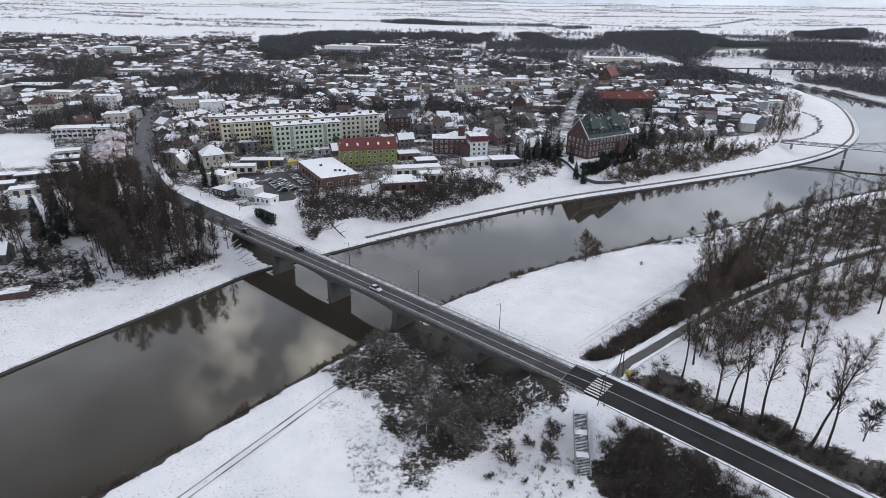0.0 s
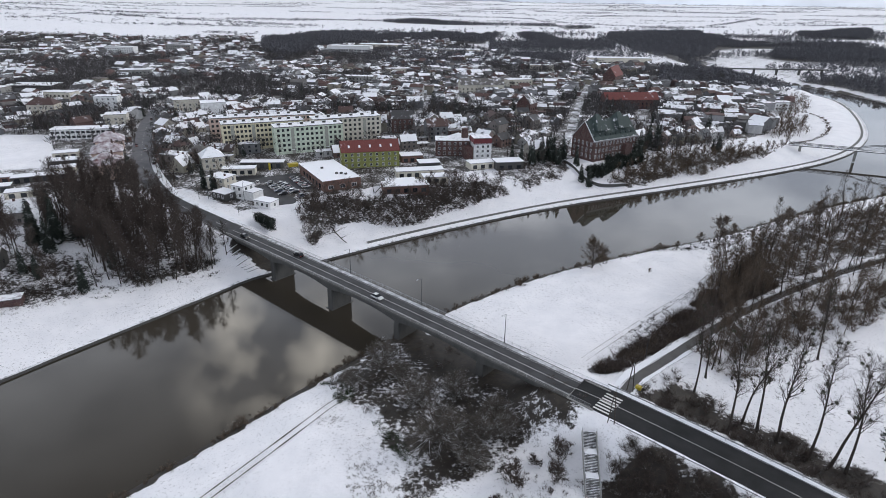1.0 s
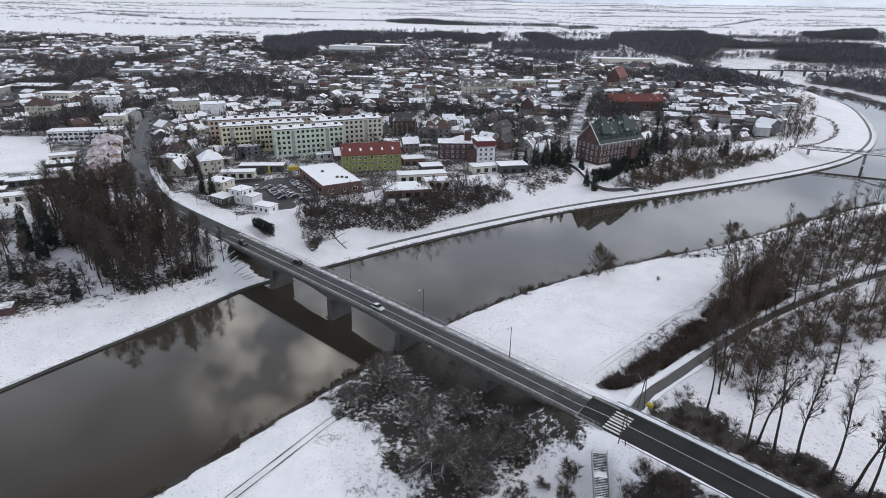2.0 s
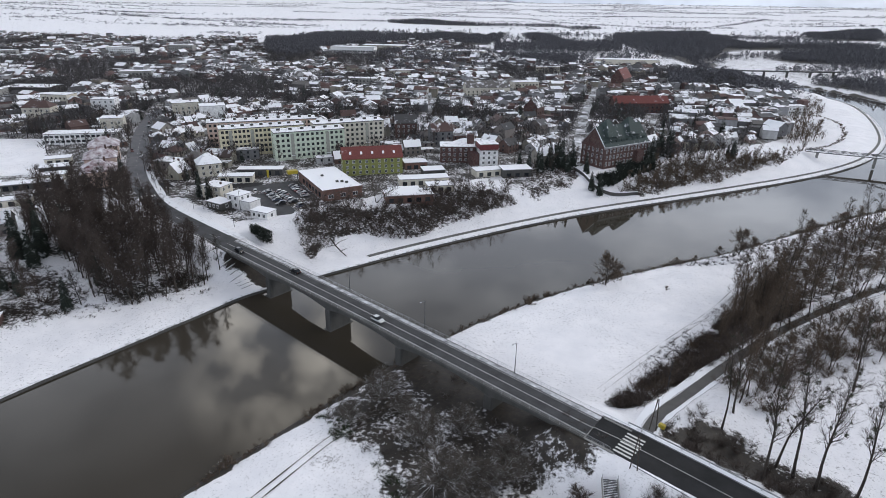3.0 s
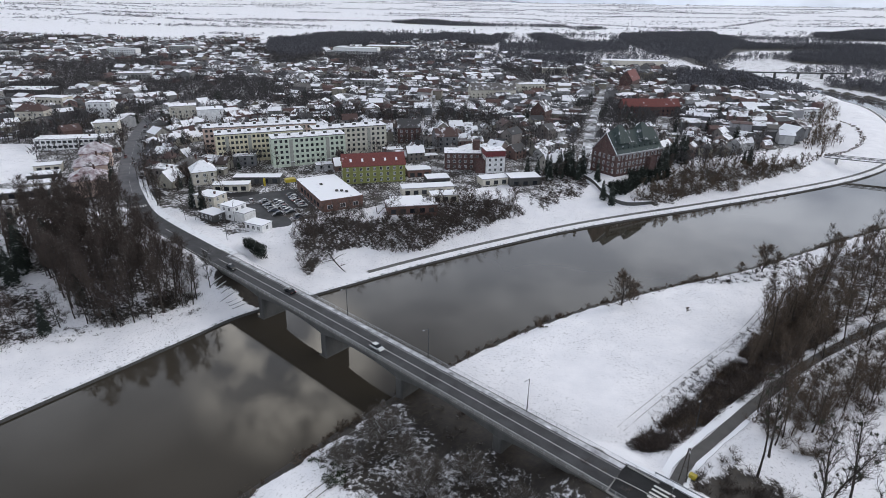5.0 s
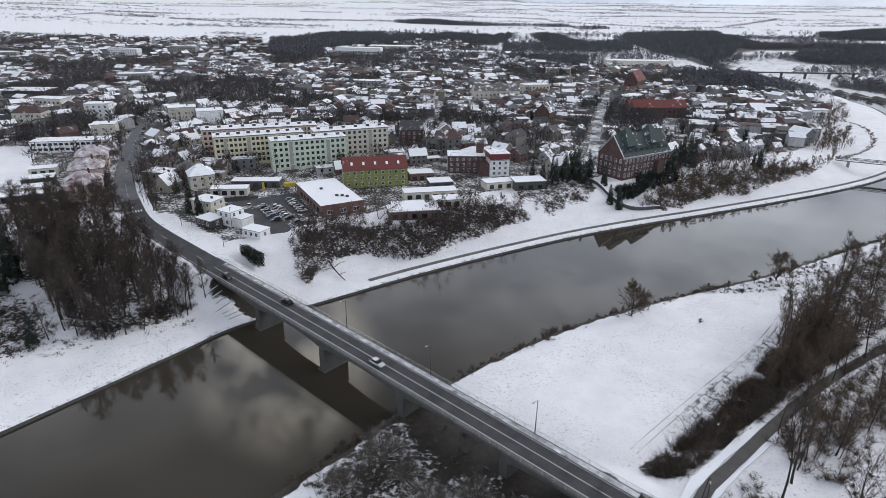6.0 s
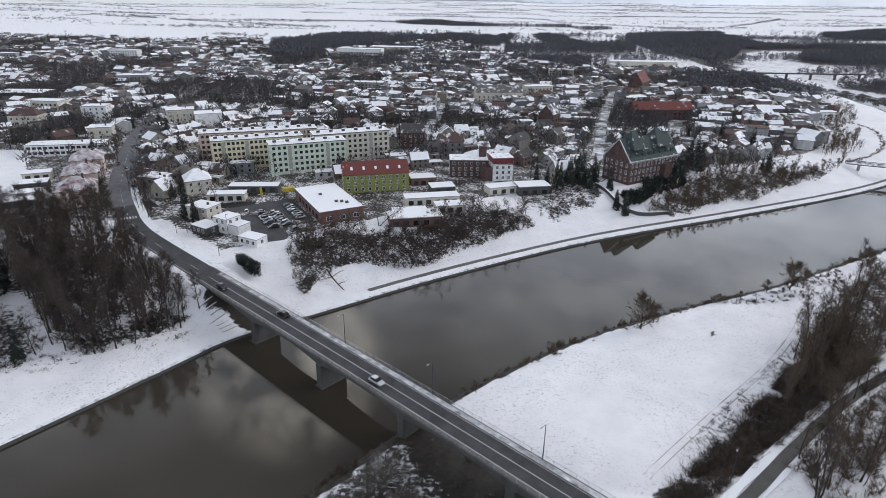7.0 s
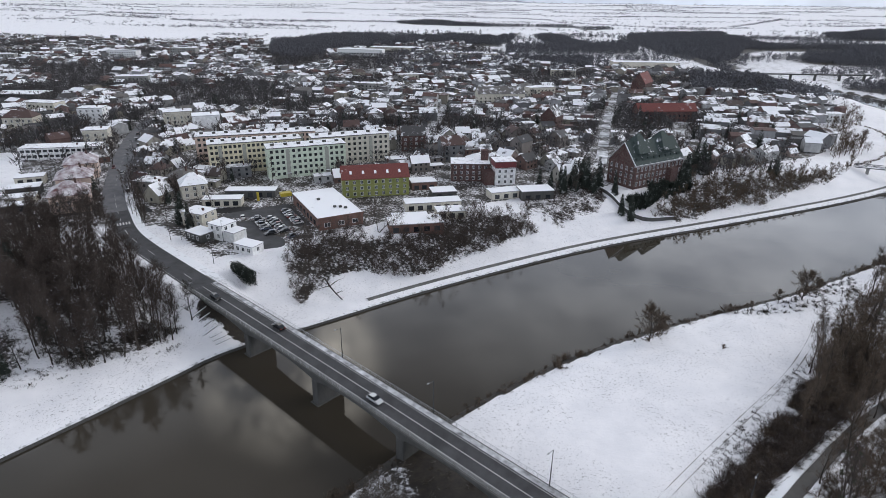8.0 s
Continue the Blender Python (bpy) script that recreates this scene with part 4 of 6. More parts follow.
building("house", -172, 436, 25, 17, 13, 11, WHITE_WALL, SNOW_SLAB, "white hall-like house with blank walls and flat snowy roof", "house", rows=1, cols=2, ends=1)
building("house", -31, 395, 12, 14, 10, 9.5, BRICK_RED, ROOF_MIX, "dark red brick house with steep roof", "house", "gable", 4.5, 3, 4, 2)
building("house", -122, 299, 30, 11, 11, 6, BEIGE, ROOF_FULL, "old house with a steep snowy hipped roof", "house", "hip", 4.5, 2, 3, 2, ridge=0.6)
building("school", -222, 362, 14, 40, 11, 6, WHITE_WALL, ROOF_FULL, "long pale school with glazed front and snowy roof", "school", rows=2, cols=14, ends=2, ww=2.0, framed=False)
building("hall", -158, 985, -6, 70, 20, 13, WHITE_WALL, ROOF_FULL, "long white hall at the town's edge", "hall", rows=2, cols=16, ends=3, storey=5, ww=2.6, wh=2.2, framed=False, chimney=False)
building("hall", -115, 1110, -5, 90, 30, 8, BEIGE, SNOW_SLAB, "wide hall under a white roof", "hall", rows=1, cols=12, ends=2, ww=4, framed=False, chimney=False)
building("hall", 8, 1020, -8, 86, 36, 8, BEIGE, SNOW_SLAB, "wide store hall under a white roof", "hall", rows=1, cols=12, ends=2, ww=4, framed=False, chimney=False)
building("hall", 250, 905, 0, 90, 22, 8, BEIGE, SNOW_SLAB, "long low hall under a white roof", "hall", rows=1, cols=14, ends=2, ww=3, framed=False, chimney=False)
building("hall", -372, 540, 4, 40, 22, 7, CONCRETE_DARK, ROOF_FULL, "broad dark hall under a snowy roof", "hall", rows=1, cols=8, ends=2, ww=3, framed=False, chimney=False)
building("hall", 293, 540, 3, 28, 10, 7, WHITE_WALL, ROOF_FULL, "white low hall near the river bend", "hall", rows=2, cols=9, ends=2, framed=False, chimney=False)
building("church", 176, 652, 60, 30, 13, 11, BRICK_RED, RED_TILE, "brick church with a steep red roof", "church", "gable", 9, 1, 6, 1, z0=3, wh=4, framed=False)
building("house", 152, 505, 8, 46, 12, 8, BRICK_RED, RED_TILE, "long red brick house with a red roof", "house", "gable", 5, 2, 12, 2, framed=False)
building("house", 62, 470, 60, 14, 11, 9, BRICK_RED, ROOF_MIX, "red brick house with a steep gable", "house", "gable", 6, 2, 3, 3, framed=False)
building("house", 30, 560, 10, 40, 14, 11, BEIGE, ROOF_MIX, "ochre tall house with many windows", "house", "gable", 5, 3, 10, 3, framed=False)

# sheds and garages round the yard beside the villas
for x, y, w, d, h, mat in ((-206.4, 312.7, 12, 7, 3.2, BEIGE), (-197.5, 296, 13, 8, 3.4, CONCRETE_DARK), (-190, 283.5, 11, 7, 3.0, BEIGE), (-192, 270, 24, 6, 2.8, CONCRETE_DARK), (-216, 262, 26, 6, 2.8, BRICK_SHOP), (-205, 249, 22, 6, 2.8, CONCRETE_DARK), (-231, 279, 18, 7, 3.0, BEIGE), (-184, 246, 14, 6, 2.8, BEIGE)):
    building("garage", x, y, 26, w, d, h, mat, SNOW_SLAB, "low garage row under snow in the yard", "garage", rows=1, cols=max(2, int(w / 4)), ends=0, chimney=False, z0=0.3, ww=2.2, wh=2.0, framed=False)

# streets of the old town
STREETS = [[(70, 352, 9.03), (78, 378, 9.03), (95, 449, 9.03), (117, 532, 9.03), (151, 652, 9.03)], [(-33, 400, 9.03), (-28, 427, 9.03), (-19, 490, 9.03), (-16, 560, 9.03)], [(140, 430, 9.03), (147, 453, 9.03), (175, 538, 9.03), (190, 600, 9.03)], [(-146, 279, 9.03), (-112, 276, 9.03), (-90, 282, 9.03)], [(-146, 281, 9.03), (-180, 262, 9.03), (-230, 236, 9.03), (-300, 200, 9.03)]]
STREET_MAT = snowy("snowy_street", (0.10, 0.10, 0.105), 0.55, 0.15, soft=0.15)
for i, line in enumerate(STREETS):
    st = tagged(empty("street"), "narrow town street half covered with snow", "road", kind="structure")
    part("surface", ribbon(resample(rounded(line), 6), -3.2, 3.2, 0.02, 0.1), STREET_MAT if i < 3 else ASPHALT, st)
lot = tagged(empty("car_park"), "wet asphalt car park beside the supermarket", "car park", kind="structure")
lot.matrix_basis = pose(-75.5, 263, 0, 0, 0, 33)
part("surface", box(-14, 13.5, -24, 23, 8.7, 9.06), ASPHALT_PALE, lot)

slab_rng = random.Random(21)
for x, y, w, rows in ((-330, 640, 30, 3), (-480, 900, 44, 4), (-420, 960, 40, 4), (-95, 640, 34, 2), (-60, 720, 30, 2), (40, 760, 28, 2), (120, 790, 30, 2), (-620, 850, 34, 3), (70, 610, 26, 3), (-380, 500, 24, 3), (-310, 480, 22, 3)):
    building("apartment_block", x, y, slab_rng.choice((24, 18, 10, -5)), w, 12, rows * 2.9 + 1.2, slab_rng.choice((BEIGE, CONCRETE, WHITE_WALL, CONCRETE)), ROOF_FULL, "plain slab building with snow on its flat roof", "building", rows=rows, cols=int(w / 3.5), ends=0, chimney=False, framed=False, ww=1.3)

# generic town houses: variants, then copies over the plan
HOUSES = []
for i, (w, d, h, kind, rise, rows, cols, ends, label) in enumerate((
        (10, 9, 5.4, "gable", 3.6, 2, 3, 1, "plastered town house with a snowy gable roof"),
        (14, 10, 6.4, "gable", 4.2, 2, 3, 1, "broad plastered house with a snowy gable roof"),
        (11, 11, 6.2, "hip", 3.4, 2, 2, 1, "plastered villa with a hipped snowy roof"),
        (12, 9, 6.0, "flat", 0, 2, 3, 1, "plain plastered house with a flat snowy roof"),
        (13, 11, 9.0, "gable", 4.0, 3, 3, 1, "three-storey town house with a snowy gable roof"),
        (9, 6, 2.8, "flat", 0, 1, 2, 0, "small outbuilding with a flat snowy roof"),
        (20, 6.5, 3.0, "flat", 0, 1, 4, 0, "garage row with a flat snowy roof"),
        (9, 8, 3.8, "gable", 4.2, 1, 2, 1, "small cottage with a steep snowy roof"))):
    HOUSES.append((building("house", -400 - 30 * i, 300, 0, w, d, h, PLASTER, ROOF_MIX if kind != "flat" else ROOF_FLAT, label, "house", kind, rise, rows, cols, ends, chimney=h > 3.5, framed=False), max(w, d)))
    tagged(HOUSES[-1][0], group="town houses")

rng = random.Random(5)
TAKEN = [(o.matrix_basis.translation.x, o.matrix_basis.translation.y, 9.0) for o in bpy.data.objects if o.parent is None and o.name.split(".")[0] in ("house", "garage", "kiosk", "pavilion", "apartment_block", "hall") and o.matrix_basis.translation.y > 230]
TAKEN += [(-164.5, 278, 13), (-177, 301.5, 13), (-189, 326, 13)]
TAKEN += [(-57 + k * 3, 278 - k * 6, 14) for k in (-2, 0, 2)] + [(-75, 263 + k, 15) for k in (-14, 0, 14)] + [(90, 338, 26), (2, 336, 13), (18, 330, 9), (-225, 352, 22), (-140, 246, 14), (-126, 240, 12), (-150, 258, 8)]
TAKEN += [(-97.5 + 40 * k * 0.9135, 332 + 40 * k * 0.407, 12) for k in (0.1, 0.4, 0.7, 1.0)] + [(-134 + 62 * k * 0.9135, 350 + 62 * k * 0.407, 12) for k in (0, 0.25, 0.5, 0.75, 1)] + [(-152 + 74 * k * 0.9135, 372 + 74 * k * 0.407, 12) for k in (0, 0.2, 0.4, 0.6, 0.8, 1)] + [(-80 + 42 * k * 0.9135, 357 + 42 * k * 0.407, 12) for k in (0, 0.33, 0.66, 1)]
LINES = [ROAD_FAR, *STREETS]
SHED_YARD = [(-262, 300), (-262, 222), (-158, 222), (-156, 262), (-180, 290), (-192, 318), (-210, 340)]
MARKET_QUARTER = [(-125, 240), (-60, 218), (48, 285), (48, 348), (-18, 352), (-45, 330), (-60, 325), (-112, 322), (-125, 300)]
CELLS = [(rng.uniform(-900, 350), rng.uniform(240, 1300), rng.choice((22, 18, 30, 8, -12, 48, 60, 14))) for _ in range(70)]


BUCKET = {}


def claim(x, y, r):
    BUCKET.setdefault((int(x // 40), int(y // 40)), []).append((x, y, r))


def near_taken(x, y):
    i, j = int(x // 40), int(y // 40)
    for a in (i - 1, i, i + 1):
        for b in (j - 1, j, j + 1):
            yield from BUCKET.get((a, b), ())


for x, y, r in TAKEN:
    claim(x, y, r)
sites = []
cand = []
for _ in range(34000):
    y = 235 + 1150 * rng.random() ** 1.35
    cand.append((rng.uniform(-1.0, 0.62) * (y * 0.86 + 60), y))
CX, CY = np.array([c[0] for c in cand]), np.array([c[1] for c in cand])
room = inside(CX, CY, TOWN) & (near_line(CX, CY, LEFT_BANK)[0] > 52)
for poly in (WOOD_LEFT, SNOW_LOT, SNOW_LOT_2, FOREST_A, FOREST_C, FOREST_G, MARKET_QUARTER, SHED_YARD):
    room &= ~inside(CX, CY, poly)
street_d = np.min([near_line(CX, CY, ln)[0] for ln in LINES], axis=0)


def grove(x, y):
    """Above zero where gardens and trees take the place of houses."""
    return noise.noise(Vector((x * 0.011, y * 0.006, 3.0))) + 0.35 * noise.noise(Vector((x * 0.03, y * 0.02, 7.0))) - (0.9 if y < 440 and x > -60 else 0.22 if y < 420 else 0.10)


for (x, y), ok, sd in zip(cand, room, street_d):
    if grove(x, y) > 0:
        continue
    k = rng.choices(range(8), (5, 3, 3, 2.5, 2.5, 4, 1.5, 4))[0]
    if y < 370 and k in (1, 4):
        k = rng.choice((0, 5, 6, 7))
    reach = HOUSES[k][1] * (0.78 if y < 440 else 0.56)
    if ok and sd > reach / 2 + (7 if y < 420 else 4) and all((x - a) ** 2 + (y - b) ** 2 > (r + reach / 2 + 0.3) ** 2 for a, b, r in near_taken(x, y)):
        cell = min(CELLS, key=lambda c: (c[0] - x) ** 2 + (c[1] - y) ** 2)
        claim(x, y, reach / 2)
        sites.append((x, y, k, cell[2] + rng.choice((0, 0, 90, 180)) + rng.uniform(-4, 4)))
near_sites = sorted(sites, key=lambda s: math.hypot(s[0], s[1]))
first = {}
for x, y, k, rz in near_sites[:250]:
    m = pose(x, y, ground_z(x, y), 0, 0, rz)
    if k not in first:
        first[k] = True
        HOUSES[k][0].matrix_basis = m
    else:
        copy_thing(HOUSES[k][0], m @ Matrix.Diagonal((rng.uniform(0.8, 1.1), rng.uniform(0.8, 1.05), rng.uniform(0.75, 1.0), 1)) @ Matrix.Scale(0.76 if x > 40 or y > 430 else 0.9, 4))
for k in range(8):
    if k not in first:
        HOUSES[k][0].matrix_basis = pose(-330 - 20 * k, 420, 9, 0, 0, 20)

# the rest of the town, too far to count
FAR_WALL = wall_material("far_plaster", island=True, palette=[(0.22, 0.22, 0.22), (0.30, 0.30, 0.31), (0.14, 0.135, 0.135), (0.14, 0.09, 0.085), (0.24, 0.22, 0.18), (0.40, 0.40, 0.40), (0.18, 0.12, 0.11), (0.13, 0.13, 0.135)])
FAR_ROOF = snowy("far_roof", (0.2, 0.2, 0.2), 0.50, 0.25, soft=0.07, island=True, palette=[(0.10, 0.055, 0.048), (0.06, 0.058, 0.06), (0.05, 0.05, 0.055), (0.09, 0.09, 0.095), (0.07, 0.05, 0.045), (0.13, 0.12, 0.115)])
far_walls, far_roofs = ([], []), ([], [])


def put(store, V, F):
    b = len(store[0])
    store[0].extend(V)
    store[1].extend([tuple(i + b for i in f) for f in F])


DIMS = [(10, 9, 5.4, 3.6), (14, 10, 6.4, 4.2), (11, 11, 6.2, 3.4), (12, 9, 6.0, 0.3), (13, 11, 9.0, 4.0), (9, 6, 2.8, 0.3), (20, 6.5, 3.0, 0.3), (9, 8, 3.8, 4.2)]
for x, y, k, rz in near_sites[250:]:
    w, d, h, rise = DIMS[k]
    rise *= rng.choice((0.08, 0.5, 0.6, 0.8))
    s = rng.uniform(0.6, 0.95)
    M = pose(x, y, 9.0, 0, 0, rz) @ Matrix.Diagonal((s, s, s, 1))
    a, b = w / 2, d / 2
    put(far_walls, [M @ Vector(p) for p in ((-a, -b, -1), (a, -b, -1), (a, b, -1), (-a, b, -1), (-a, -b, h), (a, -b, h), (a, b, h), (-a, b, h), (-a, 0, h + rise), (a, 0, h + rise))], ((0, 1, 5, 4), (1, 2, 6, 9, 5), (2, 3, 7, 6), (3, 0, 4, 8, 7)))
    a, b, t = a + 0.5, b + 0.5, 0.25
    put(far_roofs, [M @ Vector(p) for p in ((-a, -b, h - 0.2), (a, -b, h - 0.2), (a, b, h - 0.2), (-a, b, h - 0.2), (-a, 0, h + rise), (a, 0, h + rise), (-a, -b, h - 0.2 + t), (a, -b, h - 0.2 + t), (a, b, h - 0.2 + t), (-a, b, h - 0.2 + t), (-a, 0, h + rise + t), (a, 0, h + rise + t))], ((6, 7, 11, 10), (8, 9, 10, 11), (0, 1, 7, 6), (2, 3, 9, 8), (0, 6, 10, 4), (3, 4, 10, 9), (1, 5, 11, 7), (2, 8, 11, 5)))
far_town = tagged(empty("far_town"), "dense far quarter of plastered houses under patchy snow", "houses", kind="stuff")
raw("far_walls", *far_walls, FAR_WALL, far_town)
raw("far_roofs", *far_roofs, FAR_ROOF, far_town)

# small buildings by the wood
building("shed", -133, 156.0, 24, 13, 4, 1.7, BRICK_RED, ROOF_FLAT, "low dark brick shed beside the wood", "shed", rows=0, cols=2, ends=0, chimney=False)
building("house", -150, 177, 15, 9, 7, 3.6, CONCRETE_DARK, ROOF_FULL, "small house among trees by the river", "house", "gable", 3, 1, 3, 1, framed=False)
building("house", -168, 214, 25, 12, 9, 5, PLASTER, ROOF_FULL, "house with a snowy roof behind the wood", "house", "gable", 3.2, 1, 3, 1, framed=False)
building("house", -186, 200, 20, 11, 9, 5, PLASTER, ROOF_FULL, "house with a snowy roof behind the spruces", "house", "gable", 3.2, 1, 3, 1, framed=False)


# ---- trees and brush ----
class Wood:
    """Triangles of a plant, gathered as it grows."""

    def __init__(self, seed):
        self.r = random.Random(seed)
        self.thick, self.fine, self.balls = ([], []), ([], []), []

    def tube(self, store, pts, rads, sides):
        V, F = store
        base = len(V)
        for i, (p, q) in enumerate(zip(pts, rads)):
            d = (pts[min(i + 1, len(pts) - 1)] - pts[max(i - 1, 0)]).normalized()
            s = d.cross(Vector((0.3, 0.1, 1)) if abs(d.z) < 0.9 else Vector((1, 0.2, 0))).normalized()
            u = s.cross(d)
            for k in range(sides):
                a = k * math.tau / sides
                V.append(p + (s * math.cos(a) + u * math.sin(a)) * q)
        for i in range(len(pts) - 1):
            for k in range(sides):
                a, b = base + i * sides + k, base + i * sides + (k + 1) % sides
                F.append((a, b, b + sides))
                F.append((a, b + sides, a + sides))

    def blade(self, p, d, length, width):
        V, F = self.fine
        s = d.cross(Vector((self.r.uniform(-1, 1), self.r.uniform(-1, 1), self.r.uniform(-1, 1)))).normalized() * width
        b = len(V)
        V.extend((p - s, p + s, p + d * length))
        F.append((b, b + 1, b + 2))

    def bent(self, p, d, length, n, bend, rise):
        pts = [p.copy()]
        for _ in range(n):
            d = (d + Vector((self.r.gauss(0, bend), self.r.gauss(0, bend), self.r.gauss(0, bend) + rise))).normalized()
            pts.append(pts[-1] + d * (length / n))
        return pts, d

    def aside(self, d, angle):
        """A way that leaves d by that many degrees, to a random side."""
        s = d.cross(Vector((self.r.gauss(0, 1), self.r.gauss(0, 1), self.r.gauss(0, 1)))).normalized()
        return (Matrix.Rotation(radians(angle), 3, s) @ d).normalized()

    def ball(self, c, size):
        V, F = [], []
        self.balls.append((V, F))
        for _ in range(40):
            d = Vector((self.r.gauss(0, 1), self.r.gauss(0, 1), self.r.gauss(0, 1))).normalized()
            s = d.cross(Vector((self.r.gauss(0, 1), self.r.gauss(0, 1), self.r.gauss(0, 1)))).normalized() * 0.16 * size
            b = len(V)
            V.extend((c + d * 0.1 * size - s, c + d * 0.1 * size + s, c + d * size * self.r.uniform(0.6, 1)))
            F.append((b, b + 1, b + 2))


def bare_tree(seed, height, radius, first=0.3, limbs=18, reach=4.5, lean=45, subs=6, twigs=10, twig=1.1, width=0.03, balls=0, stems=1, rise=0.12, taper=0.6):
    w = Wood(seed)
    for st in range(stems):
        d0 = Vector((w.r.gauss(0, 0.03), w.r.gauss(0, 0.03), 1)) if stems == 1 else Vector((math.cos(st * 2.4) * 0.55, math.sin(st * 2.4) * 0.55, 0.8))
        pts, _ = w.bent(Vector((0, 0, -0.3)), d0.normalized(), height * (1 if stems == 1 else w.r.uniform(0.7, 1)), 8, 0.05 if stems == 1 else 0.12, 0.03)
        rad = radius / (1 if stems == 1 else 1.7)
        w.tube(w.thick, pts, [rad * (1.25 if i == 0 else 1 - i / 8.6) for i in range(9)], 6)
        for li in range(limbs):
            f = first + (0.97 - first) * (li + w.r.random()) / limbs
            i = min(7, int(f * 8))
            p = pts[i].lerp(pts[i + 1], f * 8 - i)
            ax = (pts[i + 1] - pts[i]).normalized()
            d = w.aside(ax, w.r.uniform(lean * 0.7, lean * 1.25))
            ln = reach * (0.72 + 0.28 * math.sin(math.pi * (f - first) / (1 - first))) * (1 - taper * max(0, (f - first) / (1 - first)) ** 2.2) * w.r.uniform(0.7, 1.15)
            lp, ld = w.bent(p, d, ln, 4, 0.14, rise)
            lr = rad * (1 - f * 0.85) * 0.5
            w.tube(w.thick, lp, [lr * (1 - k / 5) for k in range(5)], 3)
            for si in range(subs):
                g = 0.15 + 0.85 * (si + w.r.random()) / subs
                j = min(3, int(g * 4))
                q = lp[j].lerp(lp[j + 1], g * 4 - j)
                sd = w.aside((lp[j + 1] - lp[j]).normalized(), w.r.uniform(25, 60))
                sp, sdd = w.bent(q, sd, ln * w.r.uniform(0.3, 0.55), 2, 0.15, rise)
                w.blade(sp[0], (sp[1] - sp[0]).normalized(), (sp[1] - sp[0]).length * 1.15, max(0.03, lr * 0.45))
                w.blade(sp[1], (sp[2] - sp[1]).normalized(), (sp[2] - sp[1]).length, 0.03)
                for _ in range(twigs):
                    h = w.r.random()
                    o = sp[0].lerp(sp[1], h * 2) if h < 0.5 else sp[1].lerp(sp[2], h * 2 - 1)
                    w.blade(o, (w.aside(sdd, w.r.uniform(15, 65)) + Vector((0, 0, rise * 1.5))).normalized(), twig * w.r.uniform(0.5, 1.2), width)
            if balls and w.r.random() < balls:
                w.ball(lp[w.r.choice((2, 3, 4))], w.r.uniform(0.35, 0.75))
    return w


def shrub(seed, height, stems=12, width=0.02, spread=0.5, twigs=9):
    w = Wood(seed)
    for _ in range(stems):
        d = Vector((w.r.gauss(0, spread), w.r.gauss(0, spread), 1)).normalized()
        p = Vector((w.r.gauss(0, 0.25), w.r.gauss(0, 0.25), -0.1))
        ln = height * w.r.uniform(0.6, 1.05)
        w.blade(p, d, ln, 0.045)
        for _ in range(twigs):
            w.blade(p + d * ln * w.r.uniform(0.15, 0.9), w.aside(d, w.r.uniform(15, 70)), height * w.r.uniform(0.2, 0.45), width)
    return w


def shard_tree(seed, height, spread, n=44, trunk=True, width=0.22):
    """A far bare tree: a fan of branch shards."""
    w = Wood(seed)
    if trunk:
        w.tube(w.fine, [Vector((0, 0, -0.5)), Vector((0, 0, height * 0.6))], [0.25, 0.1], 3)
    for _ in range(n):
        a, e = w.r.uniform(0, math.tau), w.r.uniform(0.15, 1.0)
        o = Vector((math.cos(a), math.sin(a), 0)) * spread * w.r.random() ** 0.6 * math.sin(e * math.pi * 0.85 + 0.3)
        o.z = height * (0.25 + 0.6 * e)
        w.blade(o, (Vector((math.cos(a) * 0.6, math.sin(a) * 0.6, 1)) + Vector((w.r.gauss(0, 0.5), w.r.gauss(0, 0.5), w.r.gauss(0, 0.3)))).normalized(), height * w.r.uniform(0.12, 0.3), width)
    return w


def far_crown(seed, height, spread, n=30):
    """A far leafless tree: a rounded, ragged heap of branch shards."""
    w = Wood(seed)
    for _ in range(n):
        a, e = w.r.uniform(0, math.tau), w.r.random()
        r = spread * math.sqrt(w.r.random()) * math.sin(math.pi * (0.18 + 0.75 * e))
        d = Vector((w.r.gauss(0, 0.8), w.r.gauss(0, 0.8), w.r.uniform(0.1, 1.0))).normalized()
        w.blade(Vector((math.cos(a) * r, math.sin(a) * r, height * (0.08 + 0.78 * e))), d, height * w.r.uniform(0.14, 0.24), 0.75)
    return w


def spruce(seed, height, spread):
    w = Wood(seed)
    w.tube(w.thick, [Vector((0, 0, -0.3)), Vector((0, 0, height * 0.5)), Vector((0, 0, height))], [height * 0.018, height * 0.01, 0.02], 5)
    tiers = int(height * 2.2)
    for t in range(tiers):
        f = t / tiers
        z = height * (0.06 + 0.94 * f)
        r = spread * (1 - f) ** 0.85 * w.r.uniform(0.85, 1.12) + 0.15
        n = max(5, int(13 * (1 - f) + 4))
        for k in range(n):
            a = (k + w.r.random()) * math.tau / n
            d = Vector((math.cos(a), math.sin(a), -0.28 + 0.5 * f)).normalized()
            ln = r * w.r.uniform(0.75, 1.1)
            s = Vector((-d.y, d.x, 0)) * (0.13 + ln * 0.16)
            b = len(w.fine[0])
            p = Vector((0, 0, z))
            mid = p + d * ln * 0.6
            w.fine[0].extend((p, mid - s + Vector((0, 0, -0.12)), p + d * ln + Vector((0, 0, -0.1 * ln)), mid + s + Vector((0, 0, -0.12)), mid + Vector((0, 0, 0.1))))
            w.fine[1].extend(((b, b + 1, b + 4), (b, b + 4, b + 3), (b + 4, b + 1, b + 2), (b + 4, b + 2, b + 3)))
